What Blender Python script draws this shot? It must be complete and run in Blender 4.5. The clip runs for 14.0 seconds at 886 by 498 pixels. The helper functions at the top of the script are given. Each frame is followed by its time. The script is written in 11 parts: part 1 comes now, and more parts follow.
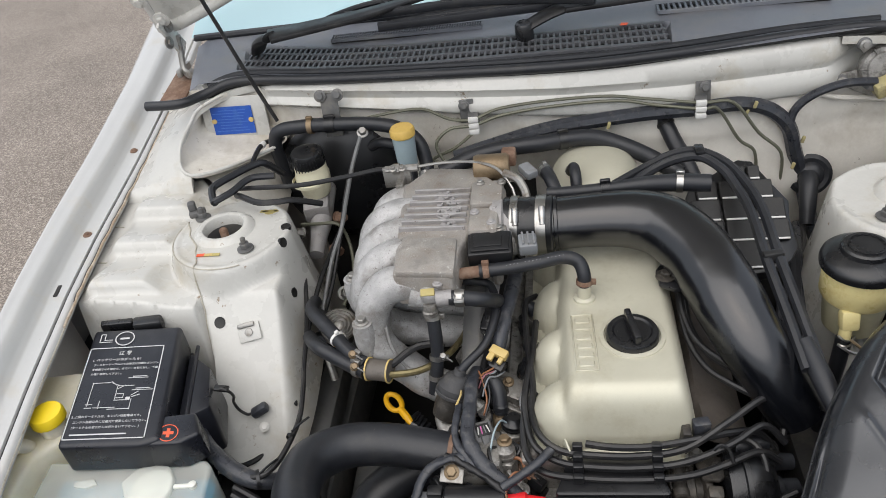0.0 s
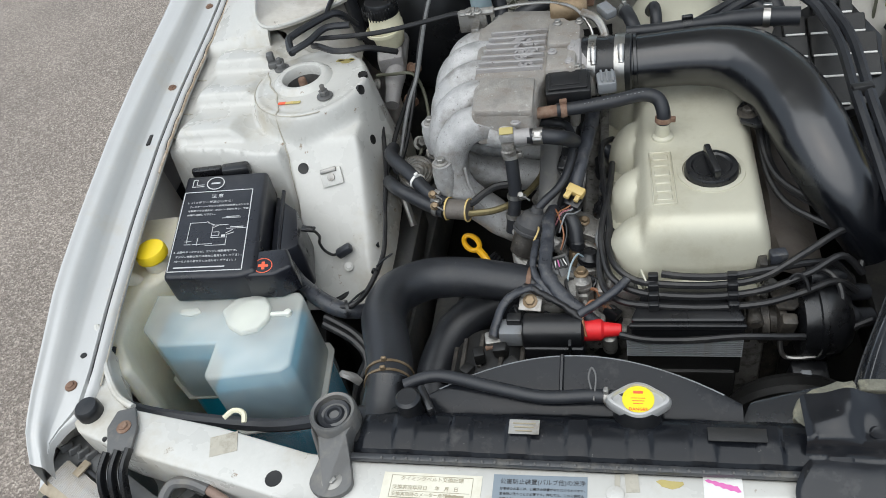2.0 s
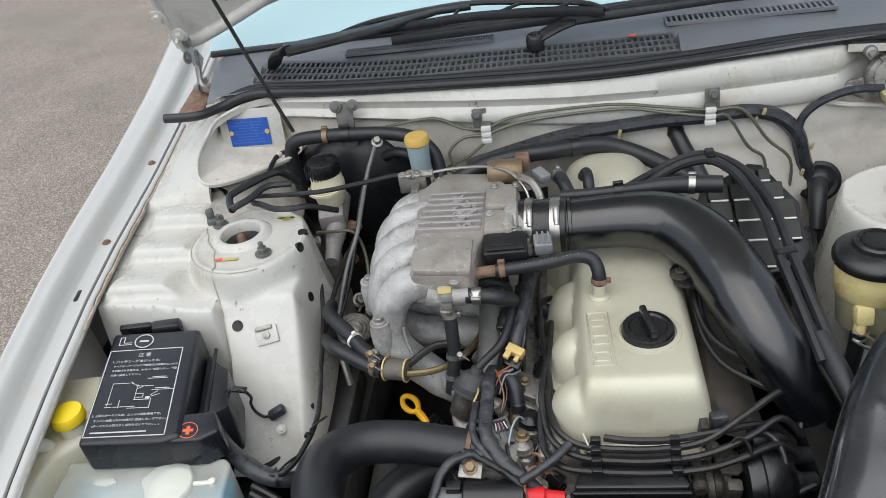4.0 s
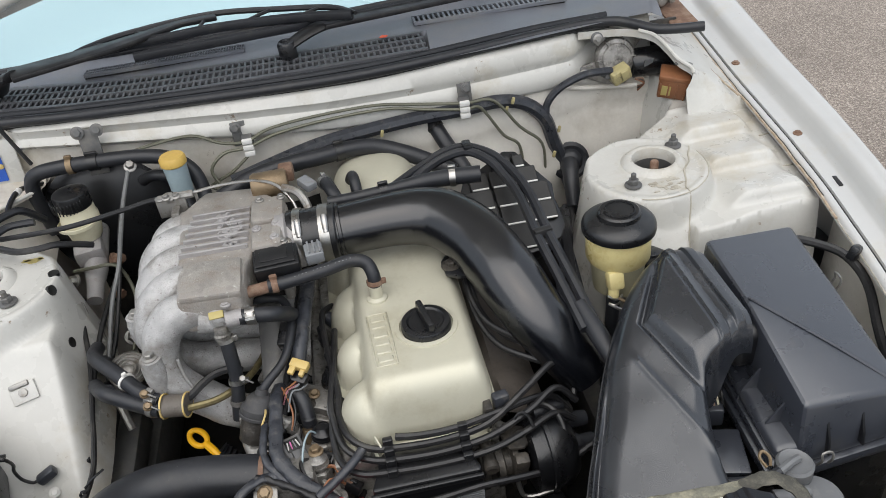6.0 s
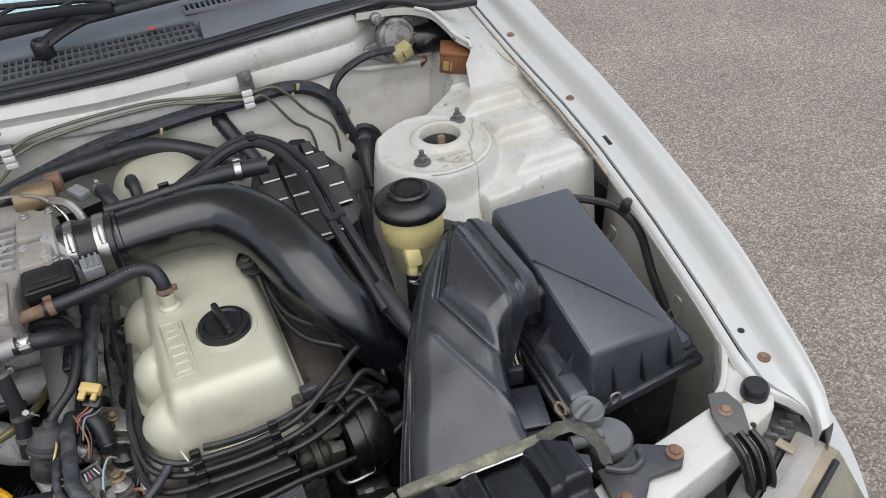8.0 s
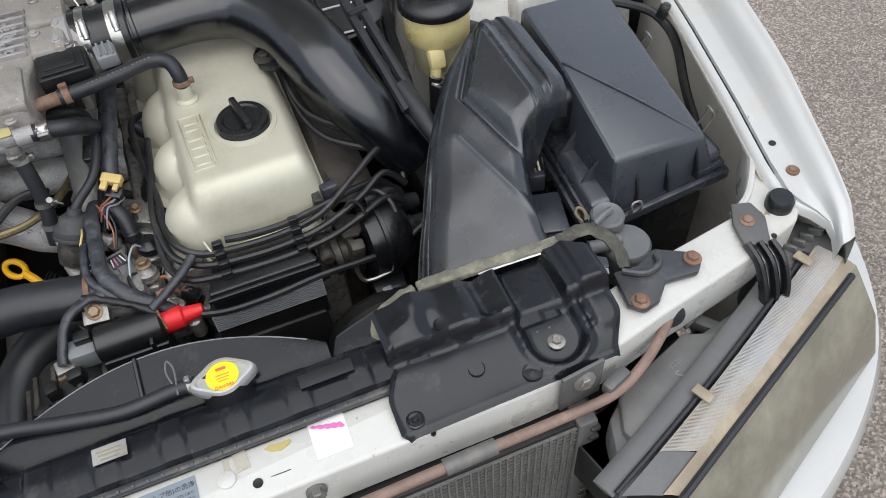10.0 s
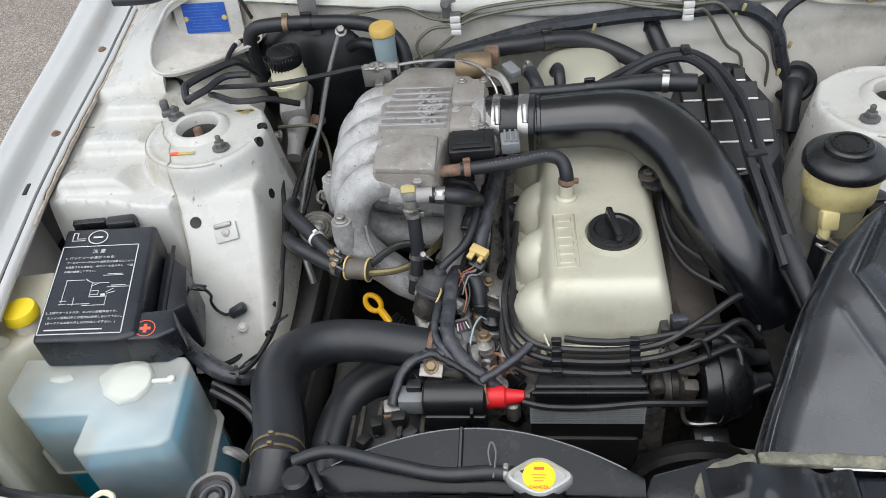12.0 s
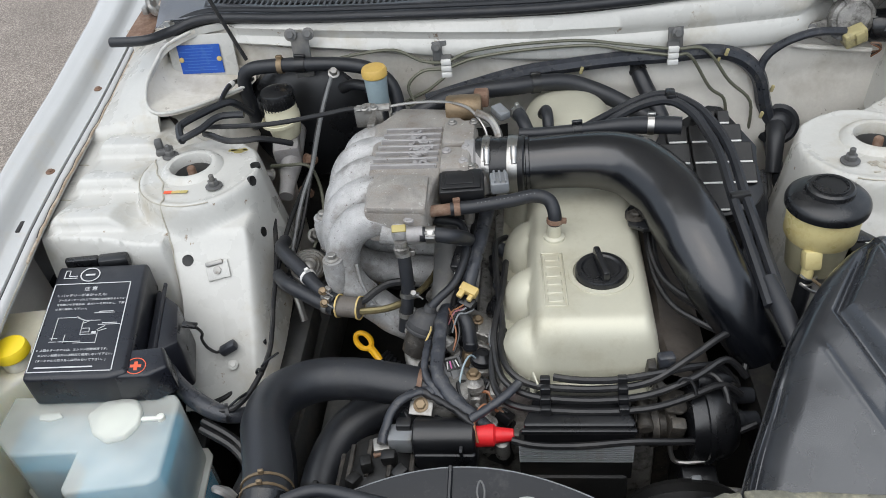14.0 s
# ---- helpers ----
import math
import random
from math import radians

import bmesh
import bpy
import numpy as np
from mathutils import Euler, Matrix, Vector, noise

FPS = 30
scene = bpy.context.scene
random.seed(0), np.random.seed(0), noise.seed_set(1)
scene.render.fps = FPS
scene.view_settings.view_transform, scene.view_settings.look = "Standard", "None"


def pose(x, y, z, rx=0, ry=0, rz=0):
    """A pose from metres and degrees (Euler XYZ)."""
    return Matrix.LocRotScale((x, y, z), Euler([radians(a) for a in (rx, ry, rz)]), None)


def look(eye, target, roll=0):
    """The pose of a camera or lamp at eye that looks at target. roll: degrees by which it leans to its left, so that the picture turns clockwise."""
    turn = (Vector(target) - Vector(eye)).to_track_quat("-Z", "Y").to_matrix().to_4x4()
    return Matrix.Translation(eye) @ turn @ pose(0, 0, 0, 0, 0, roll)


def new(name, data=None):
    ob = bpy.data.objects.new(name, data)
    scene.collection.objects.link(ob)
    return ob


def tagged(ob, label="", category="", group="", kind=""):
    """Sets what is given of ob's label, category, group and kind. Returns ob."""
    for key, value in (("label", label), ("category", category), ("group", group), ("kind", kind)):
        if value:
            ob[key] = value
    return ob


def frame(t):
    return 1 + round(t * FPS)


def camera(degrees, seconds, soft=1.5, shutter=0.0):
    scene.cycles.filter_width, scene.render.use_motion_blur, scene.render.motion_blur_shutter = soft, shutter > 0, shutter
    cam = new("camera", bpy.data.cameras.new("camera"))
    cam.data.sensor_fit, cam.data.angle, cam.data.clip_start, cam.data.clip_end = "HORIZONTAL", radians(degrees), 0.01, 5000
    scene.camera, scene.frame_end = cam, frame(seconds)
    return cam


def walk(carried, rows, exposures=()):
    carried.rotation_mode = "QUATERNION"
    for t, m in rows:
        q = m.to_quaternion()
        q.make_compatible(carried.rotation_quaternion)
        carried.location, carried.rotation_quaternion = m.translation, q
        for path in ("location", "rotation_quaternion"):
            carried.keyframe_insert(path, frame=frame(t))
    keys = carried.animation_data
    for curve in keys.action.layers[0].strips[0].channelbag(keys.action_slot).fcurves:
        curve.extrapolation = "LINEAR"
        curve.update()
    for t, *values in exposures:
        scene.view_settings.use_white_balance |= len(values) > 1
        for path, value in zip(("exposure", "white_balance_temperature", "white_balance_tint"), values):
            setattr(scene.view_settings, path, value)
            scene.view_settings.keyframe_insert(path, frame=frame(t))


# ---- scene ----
cam = camera(59.4, 14.0, soft=0.9)
PATH = [
    (0, (0.03, 0.05, 1.456), (-0.287, 1.64, 0.285), -9.4),
    (0.2, (0.018, 0.026, 1.453), (-0.384, 1.559, 0.228), -10.17),
    (0.5, (0.0, 0.006, 1.442), (-0.403, 1.453, 0.122), -10.2),
    (0.7, (-0.001, -0.006, 1.431), (-0.393, 1.337, 0.01), -11.57),
    (1, (0.006, -0.012, 1.426), (-0.379, 1.229, -0.094), -13.2),
    (1.2, (0.005, -0.013, 1.429), (-0.387, 1.205, -0.106), -13.98),
    (1.5, (0.009, -0.012, 1.435), (-0.433, 1.253, -0.05), -15.2),
    (2, (0.011, -0.007, 1.434), (-0.471, 1.364, 0.059), -14.9),
    (2.5, (0.01, -0.005, 1.434), (-0.476, 1.463, 0.166), -13.5),
    (2.7, (0.007, -0.004, 1.438), (-0.474, 1.499, 0.21), -12.8),
    (4.8, (0.029, 0.019, 1.423), (-0.119, 1.681, 0.32), -8.6),
    (5, (0.033, 0.018, 1.421), (-0.063, 1.679, 0.311), -8.4),
    (5.5, (0.041, 0.023, 1.424), (0.08, 1.667, 0.286), -7.7),
    (6, (0.057, 0.022, 1.426), (0.229, 1.644, 0.269), -7.3),
    (6.5, (0.064, 0.022, 1.427), (0.365, 1.616, 0.258), -6.8),
    (7, (0.08, 0.016, 1.427), (0.507, 1.579, 0.255), -6.0),
    (7.5, (0.099, 0.019, 1.426), (0.64, 1.537, 0.241), -5.1),
    (7.7, (0.101, 0.018, 1.426), (0.677, 1.512, 0.227), -4.9),
    (9.8, (0.098, 0.01, 1.391), (0.563, 1.212, -0.139), -4.2),
    (10, (0.09, 0.009, 1.392), (0.487, 1.219, -0.15), -5.0),
    (10.5, (0.057, 0.015, 1.406), (0.263, 1.269, -0.138), -6.7),
    (11, (0.037, 0.016, 1.405), (0.036, 1.364, -0.072), -7.5),
    (11.5, (0.027, 0.025, 1.418), (-0.172, 1.46, 0.039), -8.3),
    (12, (0.022, 0.035, 1.418), (-0.243, 1.514, 0.099), -8.2),
    (12.5, (0.022, 0.039, 1.419), (-0.256, 1.534, 0.12), -8.1),
    (13, (0.021, 0.041, 1.421), (-0.259, 1.544, 0.131), -7.9),
    (13.5, (0.021, 0.041, 1.419), (-0.245, 1.56, 0.146), -7.6),
    (14, (0.025, 0.028, 1.428), (-0.215, 1.57, 0.177), -7.2),
]
WHITE = [(0, 0.1, 6700, 11), (0.5, 0.1, 6400, 8), (1, 0.1, 6350, 7), (2.7, 0.1, 6350, 7), (5, 0.08, 6650, 10), (6, 0.14, 6650, 10), (7, 0.08, 6640, 11), (7.5, 0.06, 6520, 10), (9.8, 0.1, 6450, 10), (10.5, 0.31, 6450, 10), (11, 0.34, 6450, 10), (12.5, 0.16, 6380, 9), (14, 0.14, 6380, 9)]
walk(cam, [(t, look(eye, target, roll)) for t, eye, target, roll in PATH], WHITE)

# ---- daylight under a bright, even overcast ----
SUN_EL, SUN_AZ = 66.0, 200.0
world = bpy.data.worlds.new("overcast_sky")
scene.world = world
world.use_nodes = True
wn, wl = world.node_tree.nodes, world.node_tree.links
wn.clear()
w_out = wn.new("ShaderNodeOutputWorld")
w_bg = wn.new("ShaderNodeBackground")
w_sky = wn.new("ShaderNodeTexSky")
w_sky.sky_type, w_sky.sun_disc = "NISHITA", False
w_sky.sun_elevation, w_sky.sun_rotation = radians(SUN_EL), radians(SUN_AZ)
w_sky.dust_density, w_sky.air_density = 4.0, 1.0
w_mix = wn.new("ShaderNodeMix")
w_mix.data_type = "RGBA"
w_mix.inputs[0].default_value = 0.72
w_mix.inputs[7].default_value = (8.2, 9.0, 10.1, 1)
wl.new(w_sky.outputs[0], w_mix.inputs[6])
wl.new(w_mix.outputs[2], w_bg.inputs[0])
w_bg.inputs[1].default_value = 0.096
wl.new(w_bg.outputs[0], w_out.inputs[0])

sun = new("sun", bpy.data.lights.new("sun", "SUN"))
sun.data.energy, sun.data.angle, sun.data.color = 2.4, radians(92), (1.0, 0.985, 0.965)
az, el = radians(SUN_AZ), radians(SUN_EL)
sun_way = Vector((math.sin(az) * math.cos(el), math.cos(az) * math.cos(el), math.sin(el)))
sun.matrix_world = look(sun_way * 20, (0, 0, 0))
scene.view_settings.exposure = 0.0


# ---- materials ----
def material(name, base, rough=0.5, metal=0.0, vary=0.12, scale=18.0, dirt=None, dirt_amount=0.0, dirt_scale=7.0,
             bump=0.05, bump_scale=400.0, coat=0.0, rough_vary=0.1, fleck=None, fleck_amount=0.0, fleck_scale=60.0, piece=0.0, spec=0.5):
    """Base colour with grain at two scales, a second colour in worn or soiled patches, fine relief."""
    m = bpy.data.materials.new(name)
    m.use_nodes = True
    n, l = m.node_tree.nodes, m.node_tree.links
    b = n["Principled BSDF"]
    co = n.new("ShaderNodeTexCoord")

    def noise_tex(s, detail=4.0, r=0.6):
        t = n.new("ShaderNodeTexNoise")
        t.inputs["Scale"].default_value, t.inputs["Detail"].default_value, t.inputs["Roughness"].default_value = s, detail, r
        l.new(co.outputs["Object"], t.inputs["Vector"])
        return t

    def ramp(src, lo, hi, a=0.0, z=1.0):
        r = n.new("ShaderNodeMapRange")
        r.inputs[1].default_value, r.inputs[2].default_value, r.inputs[3].default_value, r.inputs[4].default_value = lo, hi, a, z
        l.new(src, r.inputs[0])
        return r.outputs[0]

    def mix(f, a, c, kind="MIX"):
        x = n.new("ShaderNodeMix")
        x.data_type, x.blend_type = "RGBA", kind
        for sock, v in ((x.inputs[0], f), (x.inputs[6], a), (x.inputs[7], c)):
            if isinstance(v, (int, float)):
                sock.default_value = v
            elif isinstance(v, tuple):
                sock.default_value = (*v, 1)
            else:
                l.new(v, sock)
        return x.outputs[2]

    big, small = noise_tex(scale), noise_tex(scale * 11, 3)
    dark = tuple(c * (1 - vary) for c in base)
    light = tuple(min(1, c * (1 + vary)) for c in base)
    col = mix(ramp(big.outputs[0], 0.3, 0.7), dark, light)
    col = mix(ramp(small.outputs[0], 0.35, 0.65, 0.0, 0.5), col, tuple(c * (1 - vary * 0.8) for c in base))
    if dirt:
        d = noise_tex(dirt_scale, 6, 0.7)
        mask = ramp(d.outputs[0], 0.62 - 0.35 * dirt_amount, 0.78 - 0.2 * dirt_amount)
        col = mix(mask, col, dirt)
    if fleck:
        k = noise_tex(fleck_scale, 5, 0.75)
        col = mix(ramp(k.outputs[0], 0.68 - 0.2 * fleck_amount, 0.72 - 0.15 * fleck_amount), col, fleck)
    if piece:
        info = n.new("ShaderNodeObjectInfo")
        col = mix(ramp(info.outputs["Random"], 0, 1, 0, piece), col, tuple(c * 0.4 for c in base))
    l.new(col, b.inputs["Base Color"])
    b.inputs["Metallic"].default_value = metal
    b.inputs["Specular IOR Level"].default_value = spec
    b.inputs["Coat Weight"].default_value = coat
    b.inputs["Coat Roughness"].default_value = 0.12
    l.new(ramp(big.outputs[0], 0.3, 0.7, max(0.03, rough - rough_vary), min(1, rough + rough_vary)), b.inputs["Roughness"])
    if bump:
        bt, bp = noise_tex(bump_scale, 3), n.new("ShaderNodeBump")
        bp.inputs["Strength"].default_value, bp.inputs["Distance"].default_value = bump, 0.002
        l.new(bt.outputs[0], bp.inputs["Height"])
        l.new(bp.outputs[0], b.inputs["Normal"])
    return m


M_WHITE = material("white_body_paint", (0.52, 0.52, 0.507), 0.2, vary=0.03, coat=0.5, dirt=(0.50, 0.47, 0.41), dirt_amount=0.2, dirt_scale=9, bump=0.01, rough_vary=0.06, fleck=(0.34, 0.32, 0.28), fleck_amount=0.0, fleck_scale=90)
M_BAY = material("soiled_white_bay_paint", (0.555, 0.547, 0.512), 0.3, vary=0.06, coat=0.2, dirt=(0.44, 0.40, 0.32), dirt_amount=0.26, dirt_scale=7, bump=0.03, bump_scale=120, fleck=(0.26, 0.20, 0.14), fleck_amount=0.14, fleck_scale=34)
M_FIREWALL = material("dusty_firewall_paint", (0.70, 0.67, 0.61), 0.5, vary=0.08, dirt=(0.46, 0.42, 0.35), dirt_amount=0.28, dirt_scale=5, bump=0.05, bump_scale=90, fleck=(0.28, 0.24, 0.19), fleck_amount=0.1, fleck_scale=30)
M_BLACKPL = material("black_plastic", (0.009, 0.0094, 0.0108), 0.30, vary=0.2, spec=0.6, dirt=(0.03, 0.0295, 0.029), dirt_amount=0.15, dirt_scale=14, bump=0.05, bump_scale=500, rough_vary=0.08, fleck=(0.07, 0.068, 0.064), fleck_amount=0.04, fleck_scale=190)
M_DUCT = material("black_moulded_duct", (0.0165, 0.0185, 0.0230), 0.27, vary=0.14, spec=0.95, dirt=(0.032, 0.033, 0.036), dirt_amount=0.12, dirt_scale=16, bump=0.03, bump_scale=700, rough_vary=0.08, coat=0.2, fleck=(0.13, 0.13, 0.13), fleck_amount=0.0, fleck_scale=150)
M_GLOSS = material("satin_black_pipe", (0.0034, 0.0040, 0.0058), 0.23, spec=0.9, vary=0.15, dirt=(0.014, 0.014, 0.014), dirt_amount=0.1, dirt_scale=12, bump=0.02, rough_vary=0.05)
M_RUBBER = material("black_rubber", (0.019, 0.0205, 0.0245), 0.42, vary=0.2, spec=0.5, dirt=(0.036, 0.035, 0.034), dirt_amount=0.22, dirt_scale=20, bump=0.08, bump_scale=300, fleck=(0.08, 0.077, 0.072), fleck_amount=0.08, fleck_scale=210)
M_WIRE = material("black_cable_sleeve", (0.013, 0.013, 0.0142), 0.42, vary=0.2, dirt=(0.04, 0.038, 0.035), dirt_amount=0.3, dirt_scale=25, bump=0.03, fleck=(0.10, 0.095, 0.088), fleck_amount=0.06, fleck_scale=240)
M_CORR = material("grey_loom_tape", (0.034, 0.037, 0.045), 0.34, vary=0.35, scale=60, dirt=(0.10, 0.096, 0.09), dirt_amount=0.25, dirt_scale=70, bump=0.4, bump_scale=160)
M_COWL = material("faded_cowl_plastic", (0.165, 0.174, 0.198), 0.4, vary=0.14, dirt=(0.20, 0.198, 0.195), dirt_amount=0.35, dirt_scale=9, bump=0.1, bump_scale=600, fleck=(0.09, 0.092, 0.10), fleck_amount=0.1, fleck_scale=120)
M_ALU = material("cast_aluminium", (0.37, 0.355, 0.35), 0.5, metal=0.25, vary=0.16, scale=40, dirt=(0.24, 0.22, 0.20), dirt_amount=0.3, dirt_scale=20, bump=0.35, bump_scale=700, fleck=(0.13, 0.105, 0.085), fleck_amount=0.22, fleck_scale=120)
M_CAST = material("rough_sand_cast_aluminium", (0.46, 0.455, 0.45), 0.46, metal=0.3, vary=0.24, scale=55, dirt=(0.24, 0.225, 0.205), dirt_amount=0.4, dirt_scale=26, bump=0.6, bump_scale=480, fleck=(0.12, 0.10, 0.085), fleck_amount=0.34, fleck_scale=240)
M_ALUW = material("oxidised_plenum_top", (0.39, 0.365, 0.335), 0.5, metal=0.3, vary=0.3, scale=60, dirt=(0.24, 0.205, 0.17), dirt_amount=0.45, dirt_scale=30, bump=0.5, bump_scale=300, fleck=(0.58, 0.57, 0.54), fleck_amount=0.3, fleck_scale=120)
M_ALUD = material("oily_cast_aluminium", (0.34, 0.327, 0.305), 0.36, metal=0.5, vary=0.3, scale=60, dirt=(0.035, 0.031, 0.026), dirt_amount=0.4, dirt_scale=45, bump=0.4, bump_scale=260, fleck=(0.5, 0.48, 0.44), fleck_amount=0.2, fleck_scale=150)
M_COVER = material("champagne_cover_paint", (0.55, 0.53, 0.425), 0.42, metal=0.2, vary=0.05, dirt=(0.42, 0.39, 0.29), dirt_amount=0.25, dirt_scale=9, bump=0.06, bump_scale=500, rough_vary=0.05)
M_STEEL = material("bright_steel", (0.46, 0.45, 0.43), 0.34, metal=1.0, vary=0.1, dirt=(0.35, 0.3, 0.24), dirt_amount=0.2, dirt_scale=50, bump=0.05)
M_CAPSTEEL = material("satin_cap_steel", (0.55, 0.55, 0.54), 0.35, metal=0.6, vary=0.06, dirt=(0.36, 0.35, 0.33), dirt_amount=0.25, dirt_scale=30)
M_ZINC = material("dull_zinc_steel", (0.36, 0.35, 0.33), 0.45, metal=0.8, vary=0.15, dirt=(0.16, 0.13, 0.1), dirt_amount=0.35, dirt_scale=40, bump=0.15)
M_GREYSTEEL = material("grey_painted_steel", (0.12, 0.12, 0.118), 0.45, metal=0.2, vary=0.12, dirt=(0.2, 0.185, 0.16), dirt_amount=0.35, dirt_scale=20, bump=0.1)
M_RUST = material("rusted_steel", (0.20, 0.115, 0.075), 0.75, vary=0.35, scale=60, dirt=(0.26, 0.19, 0.14), dirt_amount=0.4, dirt_scale=60, bump=0.4, bump_scale=300)
M_RUSTPIPE = material("rusty_pipe", (0.24, 0.165, 0.13), 0.6, vary=0.25, scale=40, dirt=(0.16, 0.10, 0.075), dirt_amount=0.4, dirt_scale=30, bump=0.25, bump_scale=300)
M_BRASS = material("dull_brass", (0.27, 0.20, 0.125), 0.5, metal=0.6, vary=0.25, dirt=(0.16, 0.11, 0.06), dirt_amount=0.4, dirt_scale=60)
# Oily black; the same black paints the shade inside holes, slots and recesses.
M_DARK = material("oily_black_and_shade", (0.012, 0.0117, 0.0113), 0.5, vary=0.4, dirt=(0.022, 0.019, 0.016), dirt_amount=0.35, dirt_scale=12, bump=0.2, bump_scale=120, fleck=(0.06, 0.054, 0.046), fleck_amount=0.12, fleck_scale=130)
# Oily iron; its dark tone also serves for shade in the corner pockets.
M_BLOCK = material("oily_iron_and_shade", (0.055, 0.050, 0.044), 0.45, metal=0.25, vary=0.5, scale=50, dirt=(0.0952, 0.0816, 0.0646), dirt_amount=0.4, dirt_scale=50, bump=0.5, bump_scale=200, fleck=(0.20, 0.185, 0.16), fleck_amount=0.12, fleck_scale=160)
M_YELLOW = material("yellow_plastic", (0.85, 0.62, 0.02), 0.38, vary=0.05, bump=0.02)
M_ORANGE = material("orange_yellow_plastic", (0.86, 0.45, 0.01), 0.35, vary=0.05, bump=0.02)
M_RED = material("red_rubber", (0.72, 0.02, 0.025), 0.42, vary=0.08, bump=0.04)
M_REDINK = material("orange_red_ink", (0.8, 0.12, 0.05), 0.5, vary=0.03, bump=0)
M_BLUEPL = material("blue_anodised_plate", (0.015, 0.085, 0.42), 0.42, vary=0.12, dirt=(0.05, 0.14, 0.42), dirt_amount=0.3, dirt_scale=40)
M_CREAM = material("aged_cream_plastic", (0.72, 0.68, 0.50), 0.4, vary=0.06, dirt=(0.55, 0.48, 0.3), dirt_amount=0.3, dirt_scale=14)
M_FLUIDY = material("yellowed_reservoir_plastic", (0.72, 0.62, 0.30), 0.35, vary=0.08, dirt=(0.5, 0.36, 0.1), dirt_amount=0.3, dirt_scale=14)
M_MILKY = material("milky_bottle_plastic", (0.90, 0.83, 0.64), 0.4, vary=0.06, dirt=(0.78, 0.70, 0.50), dirt_amount=0.3, dirt_scale=6, bump=0.04)
for key, value in (("Subsurface Weight", 0.6), ("Subsurface Scale", 0.05), ("Subsurface Radius", (1.0, 0.95, 0.75))):
    M_MILKY.node_tree.nodes["Principled BSDF"].inputs[key].default_value = value
M_BROWN = material("brown_plastic", (0.25, 0.105, 0.048), 0.4, vary=0.15, dirt=(0.16, 0.075, 0.04), dirt_amount=0.3, dirt_scale=40)
M_BEIGE = material("beige_connector_plastic", (0.60, 0.44, 0.16), 0.45, vary=0.1, dirt=(0.4, 0.32, 0.18), dirt_amount=0.3, dirt_scale=60)
M_GREYPL = material("grey_connector_plastic", (0.215, 0.225, 0.235), 0.45, vary=0.1, dirt=(0.18, 0.17, 0.16), dirt_amount=0.3, dirt_scale=60)
M_CUP = material("clouded_blue_grey_cup", (0.30, 0.38, 0.41), 0.35, vary=0.08)
M_FOAM = material("crumbling_grey_foam", (0.17, 0.165, 0.13), 0.95, vary=0.35, scale=70, dirt=(0.30, 0.28, 0.2), dirt_amount=0.45, dirt_scale=60, bump=1.0, bump_scale=180)
M_LABELW = material("white_sticker_and_glint", (0.74, 0.73, 0.70), 0.35, vary=0.03, dirt=(0.6, 0.58, 0.52), dirt_amount=0.2, dirt_scale=30, bump=0)
M_LABELC = material("yellowed_sticker", (0.72, 0.69, 0.58), 0.4, vary=0.05, dirt=(0.6, 0.55, 0.42), dirt_amount=0.4, dirt_scale=20, bump=0)
M_LABELB = material("blue_grey_sticker", (0.215, 0.255, 0.29), 0.4, vary=0.04, bump=0)
M_INKBLACK = material("black_ink", (0.03, 0.03, 0.035), 0.5, vary=0.02, bump=0)
M_INKFADED = material("faded_brown_ink", (0.33, 0.29, 0.2), 0.5, vary=0.05, bump=0)
M_INKWHITE = material("white_ink", (0.58, 0.58, 0.58), 0.5, vary=0.02, bump=0)
M_PINK = material("pink_print", (0.66, 0.16, 0.42), 0.4, vary=0.05, bump=0)
M_OCHRE = material("ochre_paint_mark", (0.46, 0.38, 0.14), 0.5, vary=0.15)
M_BATTERY = material("black_battery_cover", (0.012, 0.013, 0.018), 0.32, vary=0.15, dirt=(0.025, 0.026, 0.032), dirt_amount=0.2, dirt_scale=15, bump=0.05, bump_scale=500)
M_OLIVE = material("yellowed_lamp_lens", (0.245, 0.235, 0.185), 0.2, metal=0.35, vary=0.14, scale=5, coat=0.5, dirt=(0.40, 0.38, 0.30), dirt_amount=0.4, dirt_scale=5, bump=0.02, bump_scale=60)
M_LENSTOP = material("ribbed_lamp_glass", (0.40, 0.40, 0.395), 0.2, vary=0.1, coat=0.5, dirt=(0.39, 0.315, 0.215), dirt_amount=0.55, dirt_scale=5, bump=0)
M_LENSBROWN = material("brown_stained_lens_edge", (0.31, 0.255, 0.18), 0.35, vary=0.2, dirt=(0.44, 0.38, 0.28), dirt_amount=0.4, dirt_scale=9)
M_HOUSING = material("grey_black_lamp_housing", (0.125, 0.126, 0.126), 0.5, vary=0.18, dirt=(0.15, 0.145, 0.13), dirt_amount=0.35, dirt_scale=12, bump=0.1)
M_FINS = material("dusty_condenser_fins", (0.20, 0.195, 0.185), 0.5, metal=0.3, vary=0.3, dirt=(0.08, 0.07, 0.06), dirt_amount=0.3, dirt_scale=12)
M_OCHRELINE = material("olive_plated_pipe", (0.24, 0.20, 0.10), 0.4, metal=0.6, vary=0.25, dirt=(0.10, 0.08, 0.045), dirt_amount=0.4, dirt_scale=60)
M_BRAKELINE = material("green_grey_brake_pipe", (0.15, 0.15, 0.11), 0.45, metal=0.3, vary=0.15)


